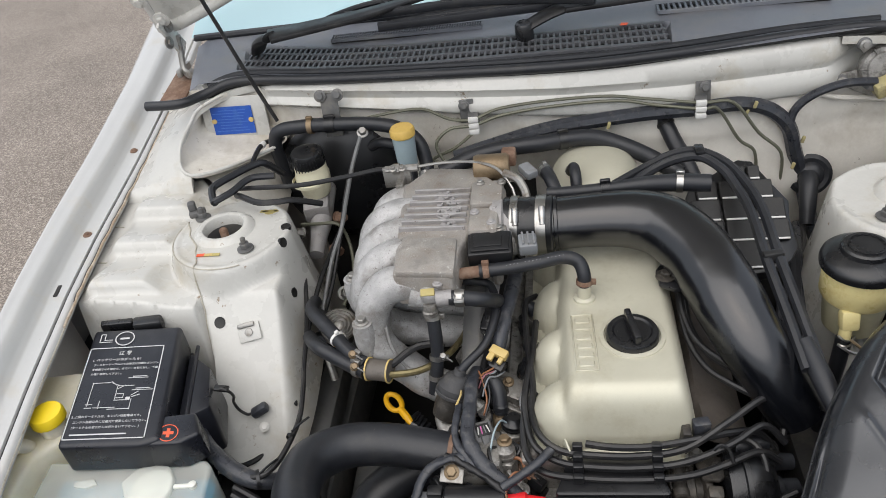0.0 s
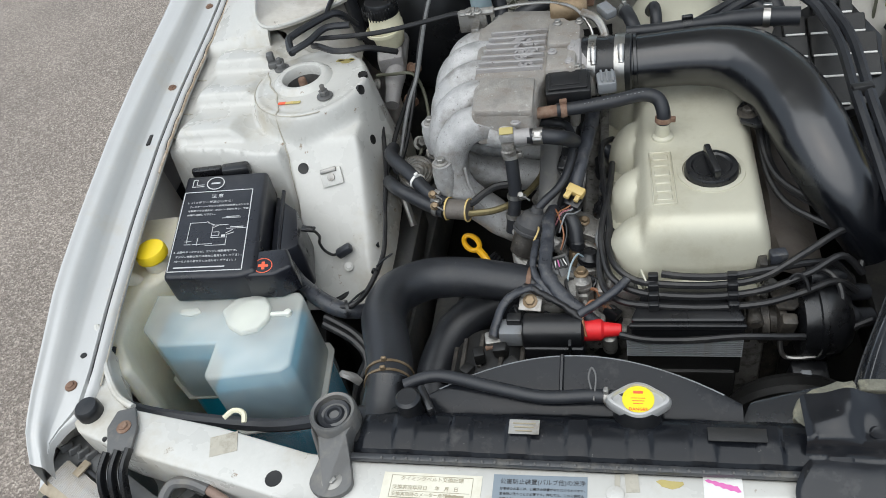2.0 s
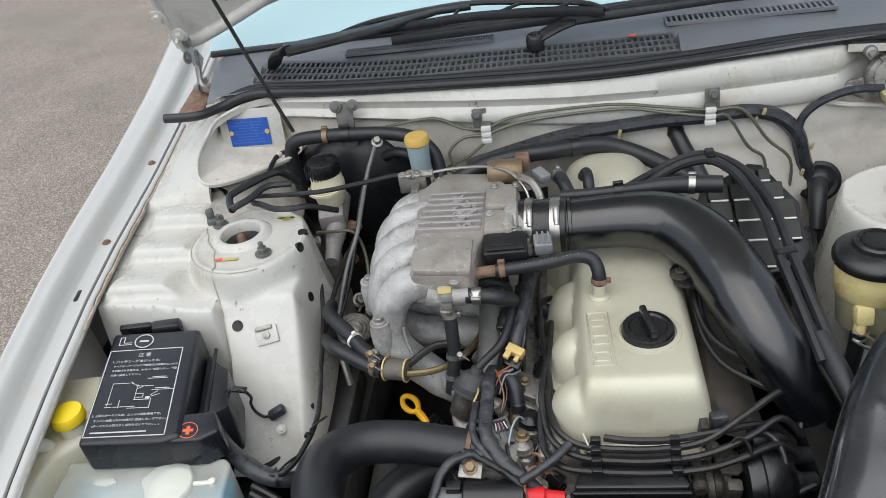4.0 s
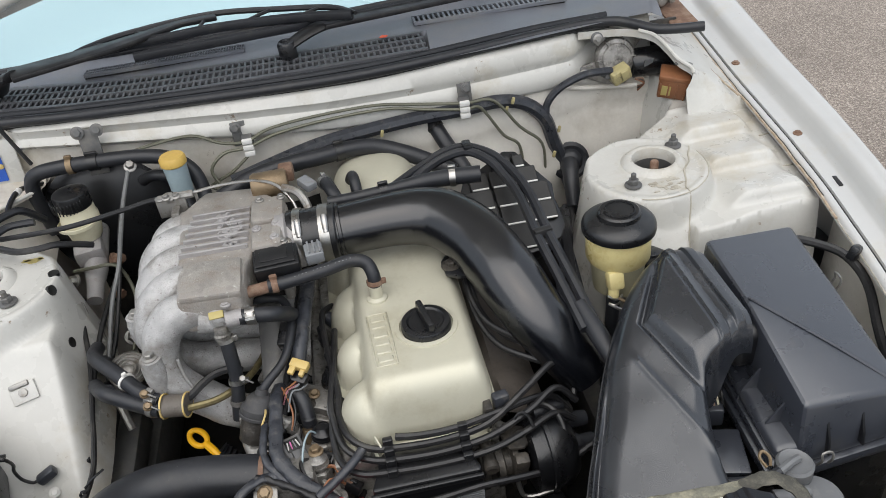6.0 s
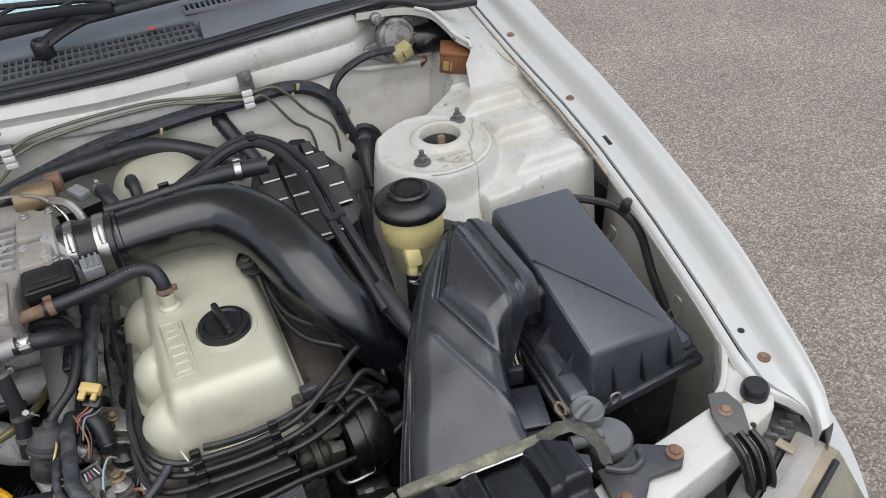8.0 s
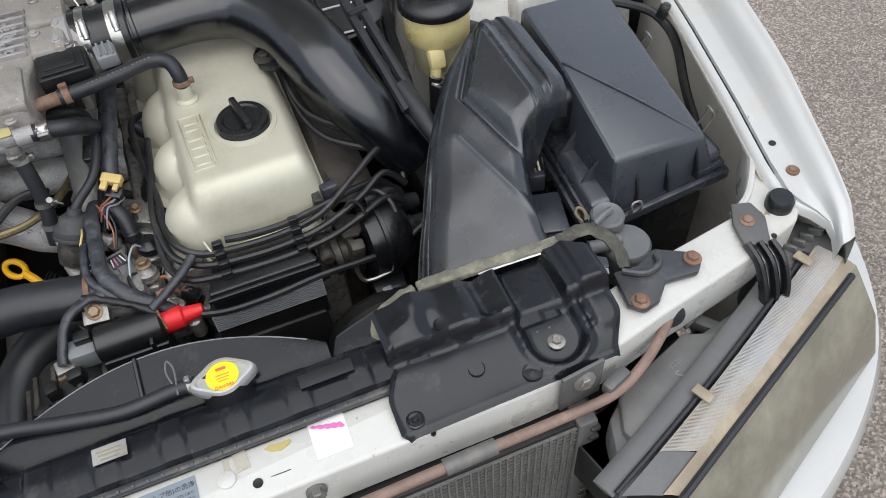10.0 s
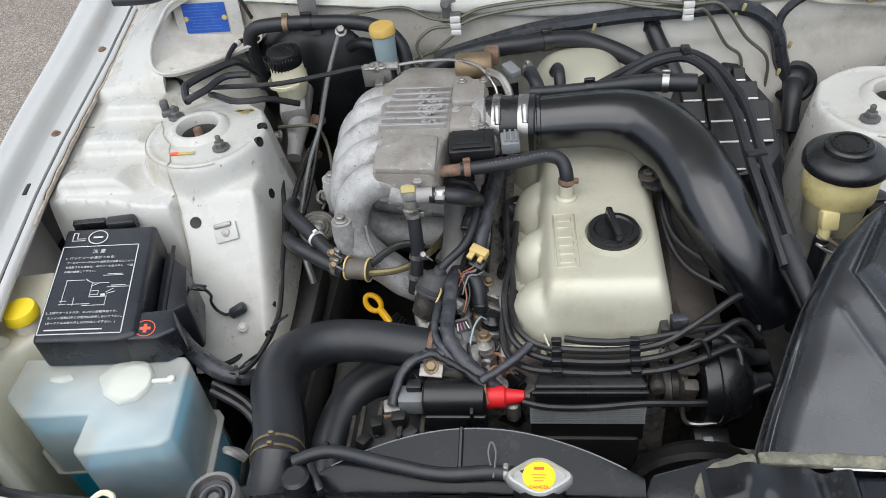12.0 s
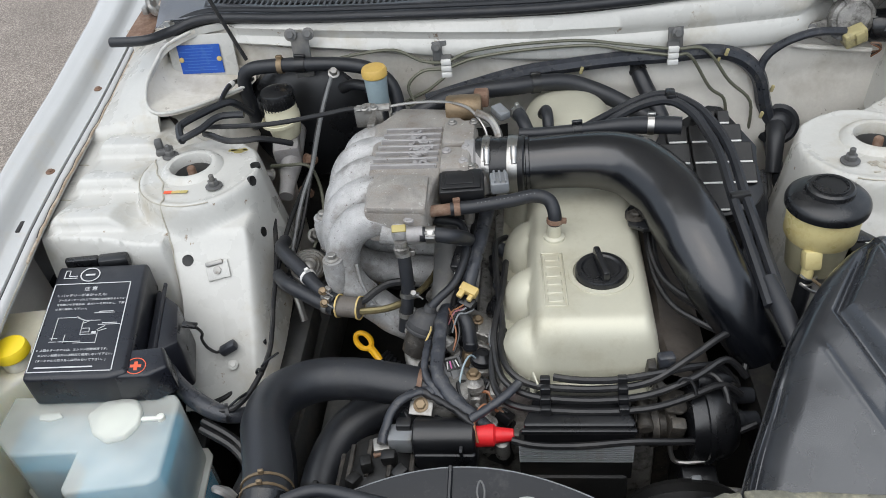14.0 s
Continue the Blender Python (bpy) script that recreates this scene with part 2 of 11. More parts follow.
def asphalt_material():
    m = bpy.data.materials.new("worn_asphalt")
    m.use_nodes = True
    n, l = m.node_tree.nodes, m.node_tree.links
    b = n["Principled BSDF"]
    co = n.new("ShaderNodeTexCoord")
    vor = n.new("ShaderNodeTexVoronoi")
    vor.inputs["Scale"].default_value = 210
    l.new(co.outputs["Object"], vor.inputs["Vector"])
    patch = n.new("ShaderNodeTexNoise")
    patch.inputs["Scale"].default_value, patch.inputs["Detail"].default_value = 2.2, 8
    l.new(co.outputs["Object"], patch.inputs["Vector"])
    fine = n.new("ShaderNodeTexNoise")
    fine.inputs["Scale"].default_value, fine.inputs["Detail"].default_value = 90, 6
    l.new(co.outputs["Object"], fine.inputs["Vector"])
    stone = n.new("ShaderNodeValToRGB")
    stone.color_ramp.elements[0].color, stone.color_ramp.elements[0].position = (0.115, 0.094, 0.08, 1), 0.1
    stone.color_ramp.elements[1].color, stone.color_ramp.elements[1].position = (0.52, 0.455, 0.39, 1), 0.98
    mid = stone.color_ramp.elements.new(0.6)
    mid.color = (0.26, 0.222, 0.188, 1)
    sep = n.new("ShaderNodeSeparateColor")
    l.new(vor.outputs["Color"], sep.inputs[0])
    l.new(sep.outputs[0], stone.inputs[0])
    gap = n.new("ShaderNodeMapRange")
    gap.inputs[1].default_value, gap.inputs[2].default_value = 0.25, 0.75
    gap.inputs[3].default_value, gap.inputs[4].default_value = 0.75, 0.0
    l.new(fine.outputs[0], gap.inputs[0])
    mx = n.new("ShaderNodeMix")
    mx.data_type = "RGBA"
    l.new(gap.outputs[0], mx.inputs[0])
    l.new(stone.outputs[0], mx.inputs[6])
    mx.inputs[7].default_value = (0.20, 0.168, 0.142, 1)
    tone = n.new("ShaderNodeMix")
    tone.data_type, tone.blend_type = "RGBA", "MULTIPLY"
    tone.inputs[0].default_value = 0.5
    pr = n.new("ShaderNodeMapRange")
    pr.inputs[1].default_value, pr.inputs[2].default_value, pr.inputs[3].default_value, pr.inputs[4].default_value = 0.3, 0.7, 0.75, 1.25
    l.new(patch.outputs[0], pr.inputs[0])
    l.new(mx.outputs[2], tone.inputs[6])
    l.new(pr.outputs[0], tone.inputs[7])
    l.new(tone.outputs[2], b.inputs["Base Color"])
    b.inputs["Roughness"].default_value = 0.85
    bp = n.new("ShaderNodeBump")
    bp.inputs["Strength"].default_value, bp.inputs["Distance"].default_value = 0.6, 0.004
    l.new(vor.outputs["Distance"], bp.inputs["Height"])
    l.new(bp.outputs[0], b.inputs["Normal"])
    return m


def tank_material(name, tint, veil):
    """Milky thin plastic: part of the light goes through to what stands behind it."""
    m = bpy.data.materials.new(name)
    m.use_nodes = True
    n, l = m.node_tree.nodes, m.node_tree.links
    b = n["Principled BSDF"]
    b.inputs["Base Color"].default_value = (*tint, 1)
    b.inputs["Roughness"].default_value = 0.35
    clear, add = n.new("ShaderNodeBsdfTransparent"), n.new("ShaderNodeMixShader")
    clear.inputs[0].default_value = (0.93, 0.96, 0.96, 1)
    co, cloud, r = n.new("ShaderNodeTexCoord"), n.new("ShaderNodeTexNoise"), n.new("ShaderNodeMapRange")
    cloud.inputs["Scale"].default_value = 11
    l.new(co.outputs["Object"], cloud.inputs["Vector"])
    r.inputs[1].default_value, r.inputs[2].default_value = 0.3, 0.7
    r.inputs[3].default_value, r.inputs[4].default_value = veil - 0.1, veil + 0.1
    l.new(cloud.outputs[0], r.inputs[0])
    l.new(r.outputs[0], add.inputs[0])
    l.new(clear.outputs[0], add.inputs[1])
    l.new(b.outputs[0], add.inputs[2])
    l.new(add.outputs[0], n["Material Output"].inputs[0])
    return m


def glass_material():
    m = bpy.data.materials.new("windscreen_glass")
    m.use_nodes = True
    b = m.node_tree.nodes["Principled BSDF"]
    # Half-opaque pale blue base and tint stand in for reflected sky.
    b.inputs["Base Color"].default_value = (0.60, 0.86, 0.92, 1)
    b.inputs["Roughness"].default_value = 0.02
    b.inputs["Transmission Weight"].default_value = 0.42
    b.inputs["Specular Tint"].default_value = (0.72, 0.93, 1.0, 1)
    b.inputs["IOR"].default_value = 1.6
    return m


M_ASPHALT = asphalt_material()
M_TANK = tank_material("milky_tank_plastic", (0.86, 0.85, 0.78), 0.44)
M_TANKLOW = tank_material("thin_tank_wall", (0.80, 0.82, 0.80), 0.17)
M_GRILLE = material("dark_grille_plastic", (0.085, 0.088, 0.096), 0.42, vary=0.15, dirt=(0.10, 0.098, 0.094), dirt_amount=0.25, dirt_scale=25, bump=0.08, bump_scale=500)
# Near-black that carries the deep shade low on the firewall.
M_DEEPSHADE = material("deep_shade_black", (0.02, 0.019, 0.018), 0.9, vary=0.4, dirt=(0.05, 0.046, 0.04), dirt_amount=0.3, dirt_scale=16, bump=0.5, bump_scale=120)
M_TANKPL = material("satin_black_tank", (0.009, 0.0102, 0.013), 0.22, vary=0.15, spec=0.30, dirt=(0.045, 0.044, 0.043), dirt_amount=0.15, dirt_scale=25, bump=0.06, bump_scale=300, fleck=(0.09, 0.088, 0.084), fleck_amount=0.02, fleck_scale=200)
M_OLDFOAM = material("dark_dirty_foam", (0.075, 0.072, 0.06), 0.95, vary=0.35, scale=80, dirt=(0.16, 0.15, 0.12), dirt_amount=0.4, dirt_scale=60, bump=0.8, bump_scale=200)
M_HEADSPACE = material("milky_white_plastic", (0.76, 0.765, 0.70), 0.4, vary=0.08, scale=10, bump=0)
M_FLUID = material("blue_washer_fluid", (0.001, 0.29, 0.47), 0.3, vary=0.1, scale=6, bump=0)
M_GLASS = glass_material()
M_SHIELD = material("dusty_black_sheet", (0.0055, 0.0064, 0.0090), 0.21, vary=0.15, spec=0.52, dirt=(0.04, 0.04, 0.04), dirt_amount=0.12, dirt_scale=22, bump=0.04, bump_scale=600, rough_vary=0.06, fleck=(0.09, 0.09, 0.09), fleck_amount=0.0, fleck_scale=170)
M_YELLOWDISC = material("lemon_print", (0.82, 0.68, 0.02), 0.4, vary=0.03, bump=0)
M_FRIT = material("dark_glazing_band", (0.055, 0.06, 0.07), 0.3, vary=0.1)
M_BLUEINK = material("pale_blue_ink", (0.05, 0.15, 0.50), 0.45, vary=0.1, bump=0)
M_RUSTPALE = material("rust_stained_sealer", (0.40, 0.31, 0.22), 0.7, vary=0.3, scale=90, dirt=(0.55, 0.50, 0.42), dirt_amount=0.4, dirt_scale=50)
M_HEATSH = material("oxidised_shield_steel", (0.13, 0.112, 0.098), 0.5, metal=0.25, vary=0.25, scale=14, dirt=(0.07, 0.06, 0.05), dirt_amount=0.35, dirt_scale=20, bump=0.25, bump_scale=90)
M_LID = material("satin_black_lid", (0.034, 0.038, 0.048), 0.30, vary=0.1, spec=1.0, dirt=(0.045, 0.046, 0.049), dirt_amount=0.16, dirt_scale=14, bump=0.03, bump_scale=700, rough_vary=0.08, coat=0.1)
M_BOTTLELOW = material("clouded_bottle_plastic", (0.46, 0.43, 0.29), 0.35, vary=0.12, dirt=(0.30, 0.26, 0.16), dirt_amount=0.3, dirt_scale=18)
M_GREYCABLE = material("grey_cable_sheath", (0.16, 0.165, 0.165), 0.4, vary=0.15, dirt=(0.08, 0.075, 0.07), dirt_amount=0.3, dirt_scale=40)
M_CUPLID = material("aged_orange_yellow_lid", (0.60, 0.40, 0.10), 0.4, vary=0.1, dirt=(0.40, 0.26, 0.08), dirt_amount=0.3, dirt_scale=30)
M_OLDPLUG = material("grimy_yellowed_plug", (0.46, 0.40, 0.20), 0.5, vary=0.15, scale=60, dirt=(0.16, 0.14, 0.10), dirt_amount=0.4, dirt_scale=60, bump=0.1)
M_POT = material("grey_valve_plastic", (0.15, 0.155, 0.16), 0.42, vary=0.12, dirt=(0.22, 0.215, 0.20), dirt_amount=0.2, dirt_scale=30, bump=0.08)
M_BRACKET = material("worn_black_bracket", (0.04, 0.042, 0.046), 0.36, vary=0.2, spec=0.6, dirt=(0.13, 0.12, 0.10), dirt_amount=0.28, dirt_scale=26, bump=0.12, bump_scale=250)
M_LAMPRIM = material("faded_lamp_rim", (0.115, 0.117, 0.118), 0.45, vary=0.15, dirt=(0.12, 0.118, 0.11), dirt_amount=0.35, dirt_scale=16, bump=0.1)
M_PINKWIRE = material("dusky_pink_wire", (0.32, 0.13, 0.15), 0.45, vary=0.1)
M_BELL = material("dull_grey_black_rubber", (0.045, 0.045, 0.047), 0.6, vary=0.2, scale=50, dirt=(0.08, 0.075, 0.068), dirt_amount=0.3, dirt_scale=40, bump=0.2, bump_scale=250)
M_CLAMPRUB = material("grey_brown_rubber", (0.115, 0.10, 0.085), 0.5, vary=0.2, scale=60, dirt=(0.06, 0.05, 0.04), dirt_amount=0.3, dirt_scale=80, bump=0.1)
M_SEALER = material("aged_sealer", (0.45, 0.42, 0.35), 0.6, vary=0.15, dirt=(0.25, 0.22, 0.17), dirt_amount=0.35, dirt_scale=40)


# ---- mesh helpers ----
def smoothstep(a, b, v):
    t = min(1.0, max(0.0, (v - a) / (b - a)))
    return t * t * (3 - 2 * t)


def vec(p):
    return Vector(p)


def smooth_path(pts, sub=6):
    """A Catmull-Rom line through the points."""
    p = [vec(q) for q in pts]
    if len(p) < 3:
        return [p[0].lerp(p[-1], i / 3) for i in range(4)], [i / 3 for i in range(4)]
    out, where = [], []
    for i in range(len(p) - 1):
        a, b, c, d = p[max(i - 1, 0)], p[i], p[i + 1], p[min(i + 2, len(p) - 1)]
        for k in range(sub):
            t = k / sub
            out.append(0.5 * (2 * b + (c - a) * t + (2 * a - 5 * b + 4 * c - d) * t * t + (3 * b - a - 3 * c + d) * t ** 3))
            where.append(i + t)
    out.append(p[-1])
    where.append(len(p) - 1)
    return out, where


def add_rings(bm, rings, cap=True, closed=False):
    vs = [[bm.verts.new(v) for v in r] for r in rings]
    k = len(rings[0])
    loops = list(zip(vs, vs[1:])) + ([(vs[-1], vs[0])] if closed else [])
    for a, b in loops:
        for i in range(k):
            bm.faces.new((a[i], a[(i + 1) % k], b[(i + 1) % k], b[i]))
    if cap and not closed:
        bm.faces.new(list(reversed(vs[0])))
        bm.faces.new(vs[-1])
    return bm


def add_sheet(bm, rows):
    """An open grid of points, row by row."""
    vs = [[bm.verts.new(v) for v in r] for r in rows]
    for a, b in zip(vs, vs[1:]):
        for i in range(len(a) - 1):
            bm.faces.new((a[i], a[i + 1], b[i + 1], b[i]))
    return bm


def add_tube(bm, pts, r, n=10, sub=6, flat=1.0, ridge=0.0, cap=True, up=(0, 0, 1)):
    """A tube along a smooth line; r: one radius or one a point; flat: height over width; ridge: depth of corrugations."""
    line, where = smooth_path(pts, sub)
    rs = r if isinstance(r, (list, tuple)) else [r] * len(pts)
    if len(pts) == 2:
        rs = [rs[0] + (rs[-1] - rs[0]) * w for w in where]
    else:
        rs = [float(np.interp(w, range(len(rs)), rs)) for w in where]
    rings, side = [], None
    for i, c in enumerate(line):
        d = (line[min(i + 1, len(line) - 1)] - line[max(i - 1, 0)]).normalized()
        if side is None:
            side = d.cross(vec(up))
            if side.length < 0.05:
                side = d.cross(Vector((0, 1, 0)))
        side = (side - d * side.dot(d)).normalized()
        top = side.cross(d)
        k = rs[i] * (1 - (ridge if i % 2 else 0))
        rings.append([c + side * (math.cos(2 * math.pi * j / n) * k) + top * (math.sin(2 * math.pi * j / n) * k * flat) for j in range(n)])
    return add_rings(bm, rings, cap)


def axis_pose(at, way):
    """A pose at a point whose z axis goes along way."""
    return Matrix.Translation(vec(at)) @ vec(way).to_track_quat("Z", "Y").to_matrix().to_4x4()


def add_lathe(bm, profile, m=None, n=24, cap=True):
    """A profile of (radius, height) turned round z, put at the pose m."""
    m = m or Matrix()
    rings = [[m @ Vector((r * math.cos(2 * math.pi * j / n), r * math.sin(2 * math.pi * j / n), h)) for j in range(n)] for r, h in profile]
    return add_rings(bm, rings, cap)


def merge(bm, other):
    me = bpy.data.meshes.new("tmp")
    other.to_mesh(me)
    other.free()
    bm.from_mesh(me)
    bpy.data.meshes.remove(me)
    return bm


def add_box(bm, size, m=None, bev=0.002, seg=2, taper=1.0):
    """A box with rounded edges centred at the pose m; taper: the top over the bottom."""
    b = bmesh.new()
    bmesh.ops.create_cube(b, size=1)
    for v in b.verts:
        k = taper if v.co.z > 0 else 1.0
        v.co = Vector((v.co.x * size[0] * k, v.co.y * size[1] * k, v.co.z * size[2]))
    if bev:
        bmesh.ops.bevel(b, geom=b.edges[:], offset=min(bev, 0.45 * min(size)), segments=seg, affect="EDGES", profile=0.5)
    b.transform(m or Matrix())
    return merge(bm, b)


def add_prism(bm, outline, z0, z1, m=None, bev=0.002, seg=2, top=1.0):
    """An upright prism on a plan outline, with its edges rounded."""
    b = bmesh.new()
    c = sum((Vector((p[0], p[1], 0)) for p in outline), Vector()) / len(outline)
    lo = [b.verts.new((p[0], p[1], z0)) for p in outline]
    hi = [b.verts.new((c.x + (p[0] - c.x) * top, c.y + (p[1] - c.y) * top, z1 if len(p) < 3 else p[2])) for p in outline]
    b.faces.new(list(reversed(lo)))
    b.faces.new(hi)
    for i in range(len(lo)):
        b.faces.new((lo[i], lo[(i + 1) % len(lo)], hi[(i + 1) % len(lo)], hi[i]))
    bmesh.ops.recalc_face_normals(b, faces=b.faces[:])
    if bev:
        bmesh.ops.bevel(b, geom=b.edges[:], offset=bev, segments=seg, affect="EDGES", profile=0.5, clamp_overlap=True)
    b.transform(m or Matrix())
    return merge(bm, b)


def finish(name, bm, mat, sharp=38):
    bmesh.ops.recalc_face_normals(bm, faces=bm.faces[:])
    me = bpy.data.meshes.new(name)
    bm.to_mesh(me)
    bm.free()
    me.polygons.foreach_set("use_smooth", [True] * len(me.polygons))
    me.set_sharp_from_angle(angle=radians(sharp))
    me.materials.append(mat)
    return me


def thing(name, at, label, category, group="", kind=""):
    ob = new(name)
    ob.empty_display_size = 0.02
    ob.location = at
    return tagged(ob, label, category, group, kind)


def part(name, bm, mat, parent, label="", sharp=38):
    """One mesh in world places under a thing or under a part of it."""
    ob = new(name, finish(name, bm, mat, sharp))
    ob.parent = parent
    root = parent
    while root.parent:
        root = root.parent
    if root == parent:
        ob.matrix_parent_inverse = root.matrix_basis.inverted() if root.type != "EMPTY" else Matrix.Translation(-root.location)
    return tagged(ob, label)


def solo(name, bm, mat, label, category, group="", kind="", sharp=38):
    """A thing of one mesh."""
    return tagged(new(name, finish(name, bm, mat, sharp)), label, category, group, kind)


def plane_pose(at, right, up):
    """A pose at a point with x along right and y along up (made square)."""
    x = vec(right).normalized()
    z = x.cross(vec(up)).normalized()
    y = z.cross(x)
    return Matrix.Translation(vec(at)) @ Matrix((x, y, z)).transposed().to_4x4()


def letters(bm, text, size, m, depth=0.0002, align="LEFT"):
    c = bpy.data.curves.new("tmp_text", "FONT")
    c.body, c.size, c.extrude, c.align_x, c.resolution_u = text, size, depth, align, 2
    o = bpy.data.objects.new("tmp_text", c)
    scene.collection.objects.link(o)
    me = bpy.data.meshes.new_from_object(o)
    me.transform(m)
    bm.from_mesh(me)
    bpy.data.objects.remove(o)
    bpy.data.curves.remove(c)
    bpy.data.meshes.remove(me)
    return bm


def add_hex(bm, at, way, r=0.006, h=0.005, flange=1.5, stud=0.0):
    """A hex head on its washer, with a stud end if wanted."""
    m = axis_pose(at, way)
    add_lathe(bm, [(r * flange * 0.6, -0.001), (r * flange, -0.001), (r * flange, 0.001), (r * 1.05, 0.0022)], m, 16)
    add_lathe(bm, [(r, 0.0015), (r, h * 0.85), (r * 0.82, h)], m, 6)
    if stud:
        add_lathe(bm, [(r * 0.5, h), (r * 0.5, h + stud), (r * 0.38, h + stud + 0.001)], m, 10)
    return bm


def add_band(bm, at, way, r, width=0.012, thick=0.0016):
    """A hose band."""
    m = axis_pose(at, way)
    return add_lathe(bm, [(r, -width / 2), (r + thick, -width / 2), (r + thick, width / 2), (r, width / 2)], m, 24, cap=False)


def hose(name, pts, r, label, mat=None, n=12, bands=(), ridge=0.0, sub=6, group="", category="hose", flat=1.0):
    """A hose; bands: (point number along the line, material, width)."""
    ob = thing(name, pts[0], label, category, group)
    part("tube", add_tube(bmesh.new(), pts, r, n, sub, ridge=ridge, flat=flat), mat or M_RUBBER, ob)
    rr = r if isinstance(r, (int, float)) else r[0]
    for k, bmat, width in bands:
        i = int(min(k, len(pts) - 2))
        a, b = vec(pts[i]), vec(pts[i + 1])
        at, way = a.lerp(b, k - i), (b - a).normalized()
        here = rr if isinstance(r, (int, float)) else float(np.interp(k, range(len(r)), r))
        cl = part("clamp", add_band(bmesh.new(), at, way, here, width), bmat, ob, "sprung hose clamp")
        side = way.cross(Vector((0, 0, 1))).normalized() if abs(way.z) < 0.9 else Vector((0, -1, 0))
        topw = (side.cross(way)).normalized()
        ear = add_box(bmesh.new(), (0.006, width * 1.2, 0.007), plane_pose(at + topw * (here + 0.003), side, way), 0.001, 1)
        part("screw", ear, bmat, cl)
    return ob


def cable(name, pts, r, label, mat=None, n=8, sub=5, category="cable", group="", ridge=0.0):
    return solo(name, add_tube(bmesh.new(), pts, r, n, sub, ridge=ridge), mat or M_WIRE, label, category, group)


# ---- the ground ----
bm = bmesh.new()
bmesh.ops.create_grid(bm, x_segments=8, y_segments=8, size=300)
tagged(new("ground", finish("ground", bm, M_ASPHALT)), "worn grey-brown asphalt of a car park", "ground", kind="structure")


def lerp_at(y, table):
    return float(np.interp(y, [a for a, _ in table], [b for _, b in table]))


# plan of the bay, seen along y: the line of the fender's inner flange, its height and the fender's width outside it
FLANGE_X = [(0.33, 0.602), (0.42, 0.628), (0.55, 0.660), (0.70, 0.692), (0.87, 0.722), (1.0, 0.739), (1.2, 0.752), (1.45, 0.765), (1.8, 0.80)]
FLANGE_Z = [(0.33, 0.765), (0.42, 0.780), (0.87, 0.807), (1.0, 0.814), (1.2, 0.832), (1.45, 0.868), (1.8, 0.92)]
FENDER_W = [(0.33, 0.035), (0.42, 0.042), (0.55, 0.052), (0.70, 0.056), (0.87, 0.062), (1.1, 0.078), (1.8, 0.11)]

# ---- the car's body ----
body = thing("car_body", (0, 0.9, 0.0), "white saloon car body seen round its open engine bay", "car")


def fender(s):
    bm = bmesh.new()
    rows = []
    for y in [0.338, 0.345, 0.355, 0.365, 0.38, 0.395] + [0.41 + 0.045 * i for i in range(32)]:
        x, z, w = lerp_at(y, FLANGE_X), lerp_at(y, FLANGE_Z), lerp_at(y, FENDER_W)
        drop = max(0.0, 0.37 - y) ** 1.3 * 1.6
        tip = smoothstep(0.352, 0.425, y)
        rise = 0.6 + 0.4 * smoothstep(0.40, 0.60, y)
        prof = [(-0.034, -0.012), (-0.032, -0.004), (-0.028, -0.0015), (-0.0228, -0.0015), (-0.0216, -0.006), (-0.0192, -0.006), (-0.0180, -0.0005), (0.003, 0.0), (0.007, 0.002 * rise), (0.012, 0.010 * rise), (0.017, 0.020 * rise), (0.0215, 0.0255 * rise), (0.025, 0.0275 * rise)]
        for k in range(15):
            q = k / 14
            crown = 0.0285 * rise + 0.0045 * smoothstep(0.0, 0.35, q) - 0.050 * max(0.0, (q - 0.30) / 0.70) ** 1.8
            prof.append((0.028 + (w - 0.022) * q ** 0.9, crown))
        prof += [(w + 0.0115, -0.034), (w + 0.016, -0.06), (w + 0.019, -0.10), (w + 0.018, -0.2), (w + 0.009, -0.36), (w - 0.005, -0.55)]
        prof = [((a if a > 0.02 else 0.02 + (a - 0.02) * tip), (c if c > -0.2 else -0.16 + (c + 0.16) * smoothstep(0.36, 0.52, y))) for a, c in prof]
        rows.append([(s * (x + a), y, z + c - drop) for a, c in prof])
    return add_sheet(bm, rows)


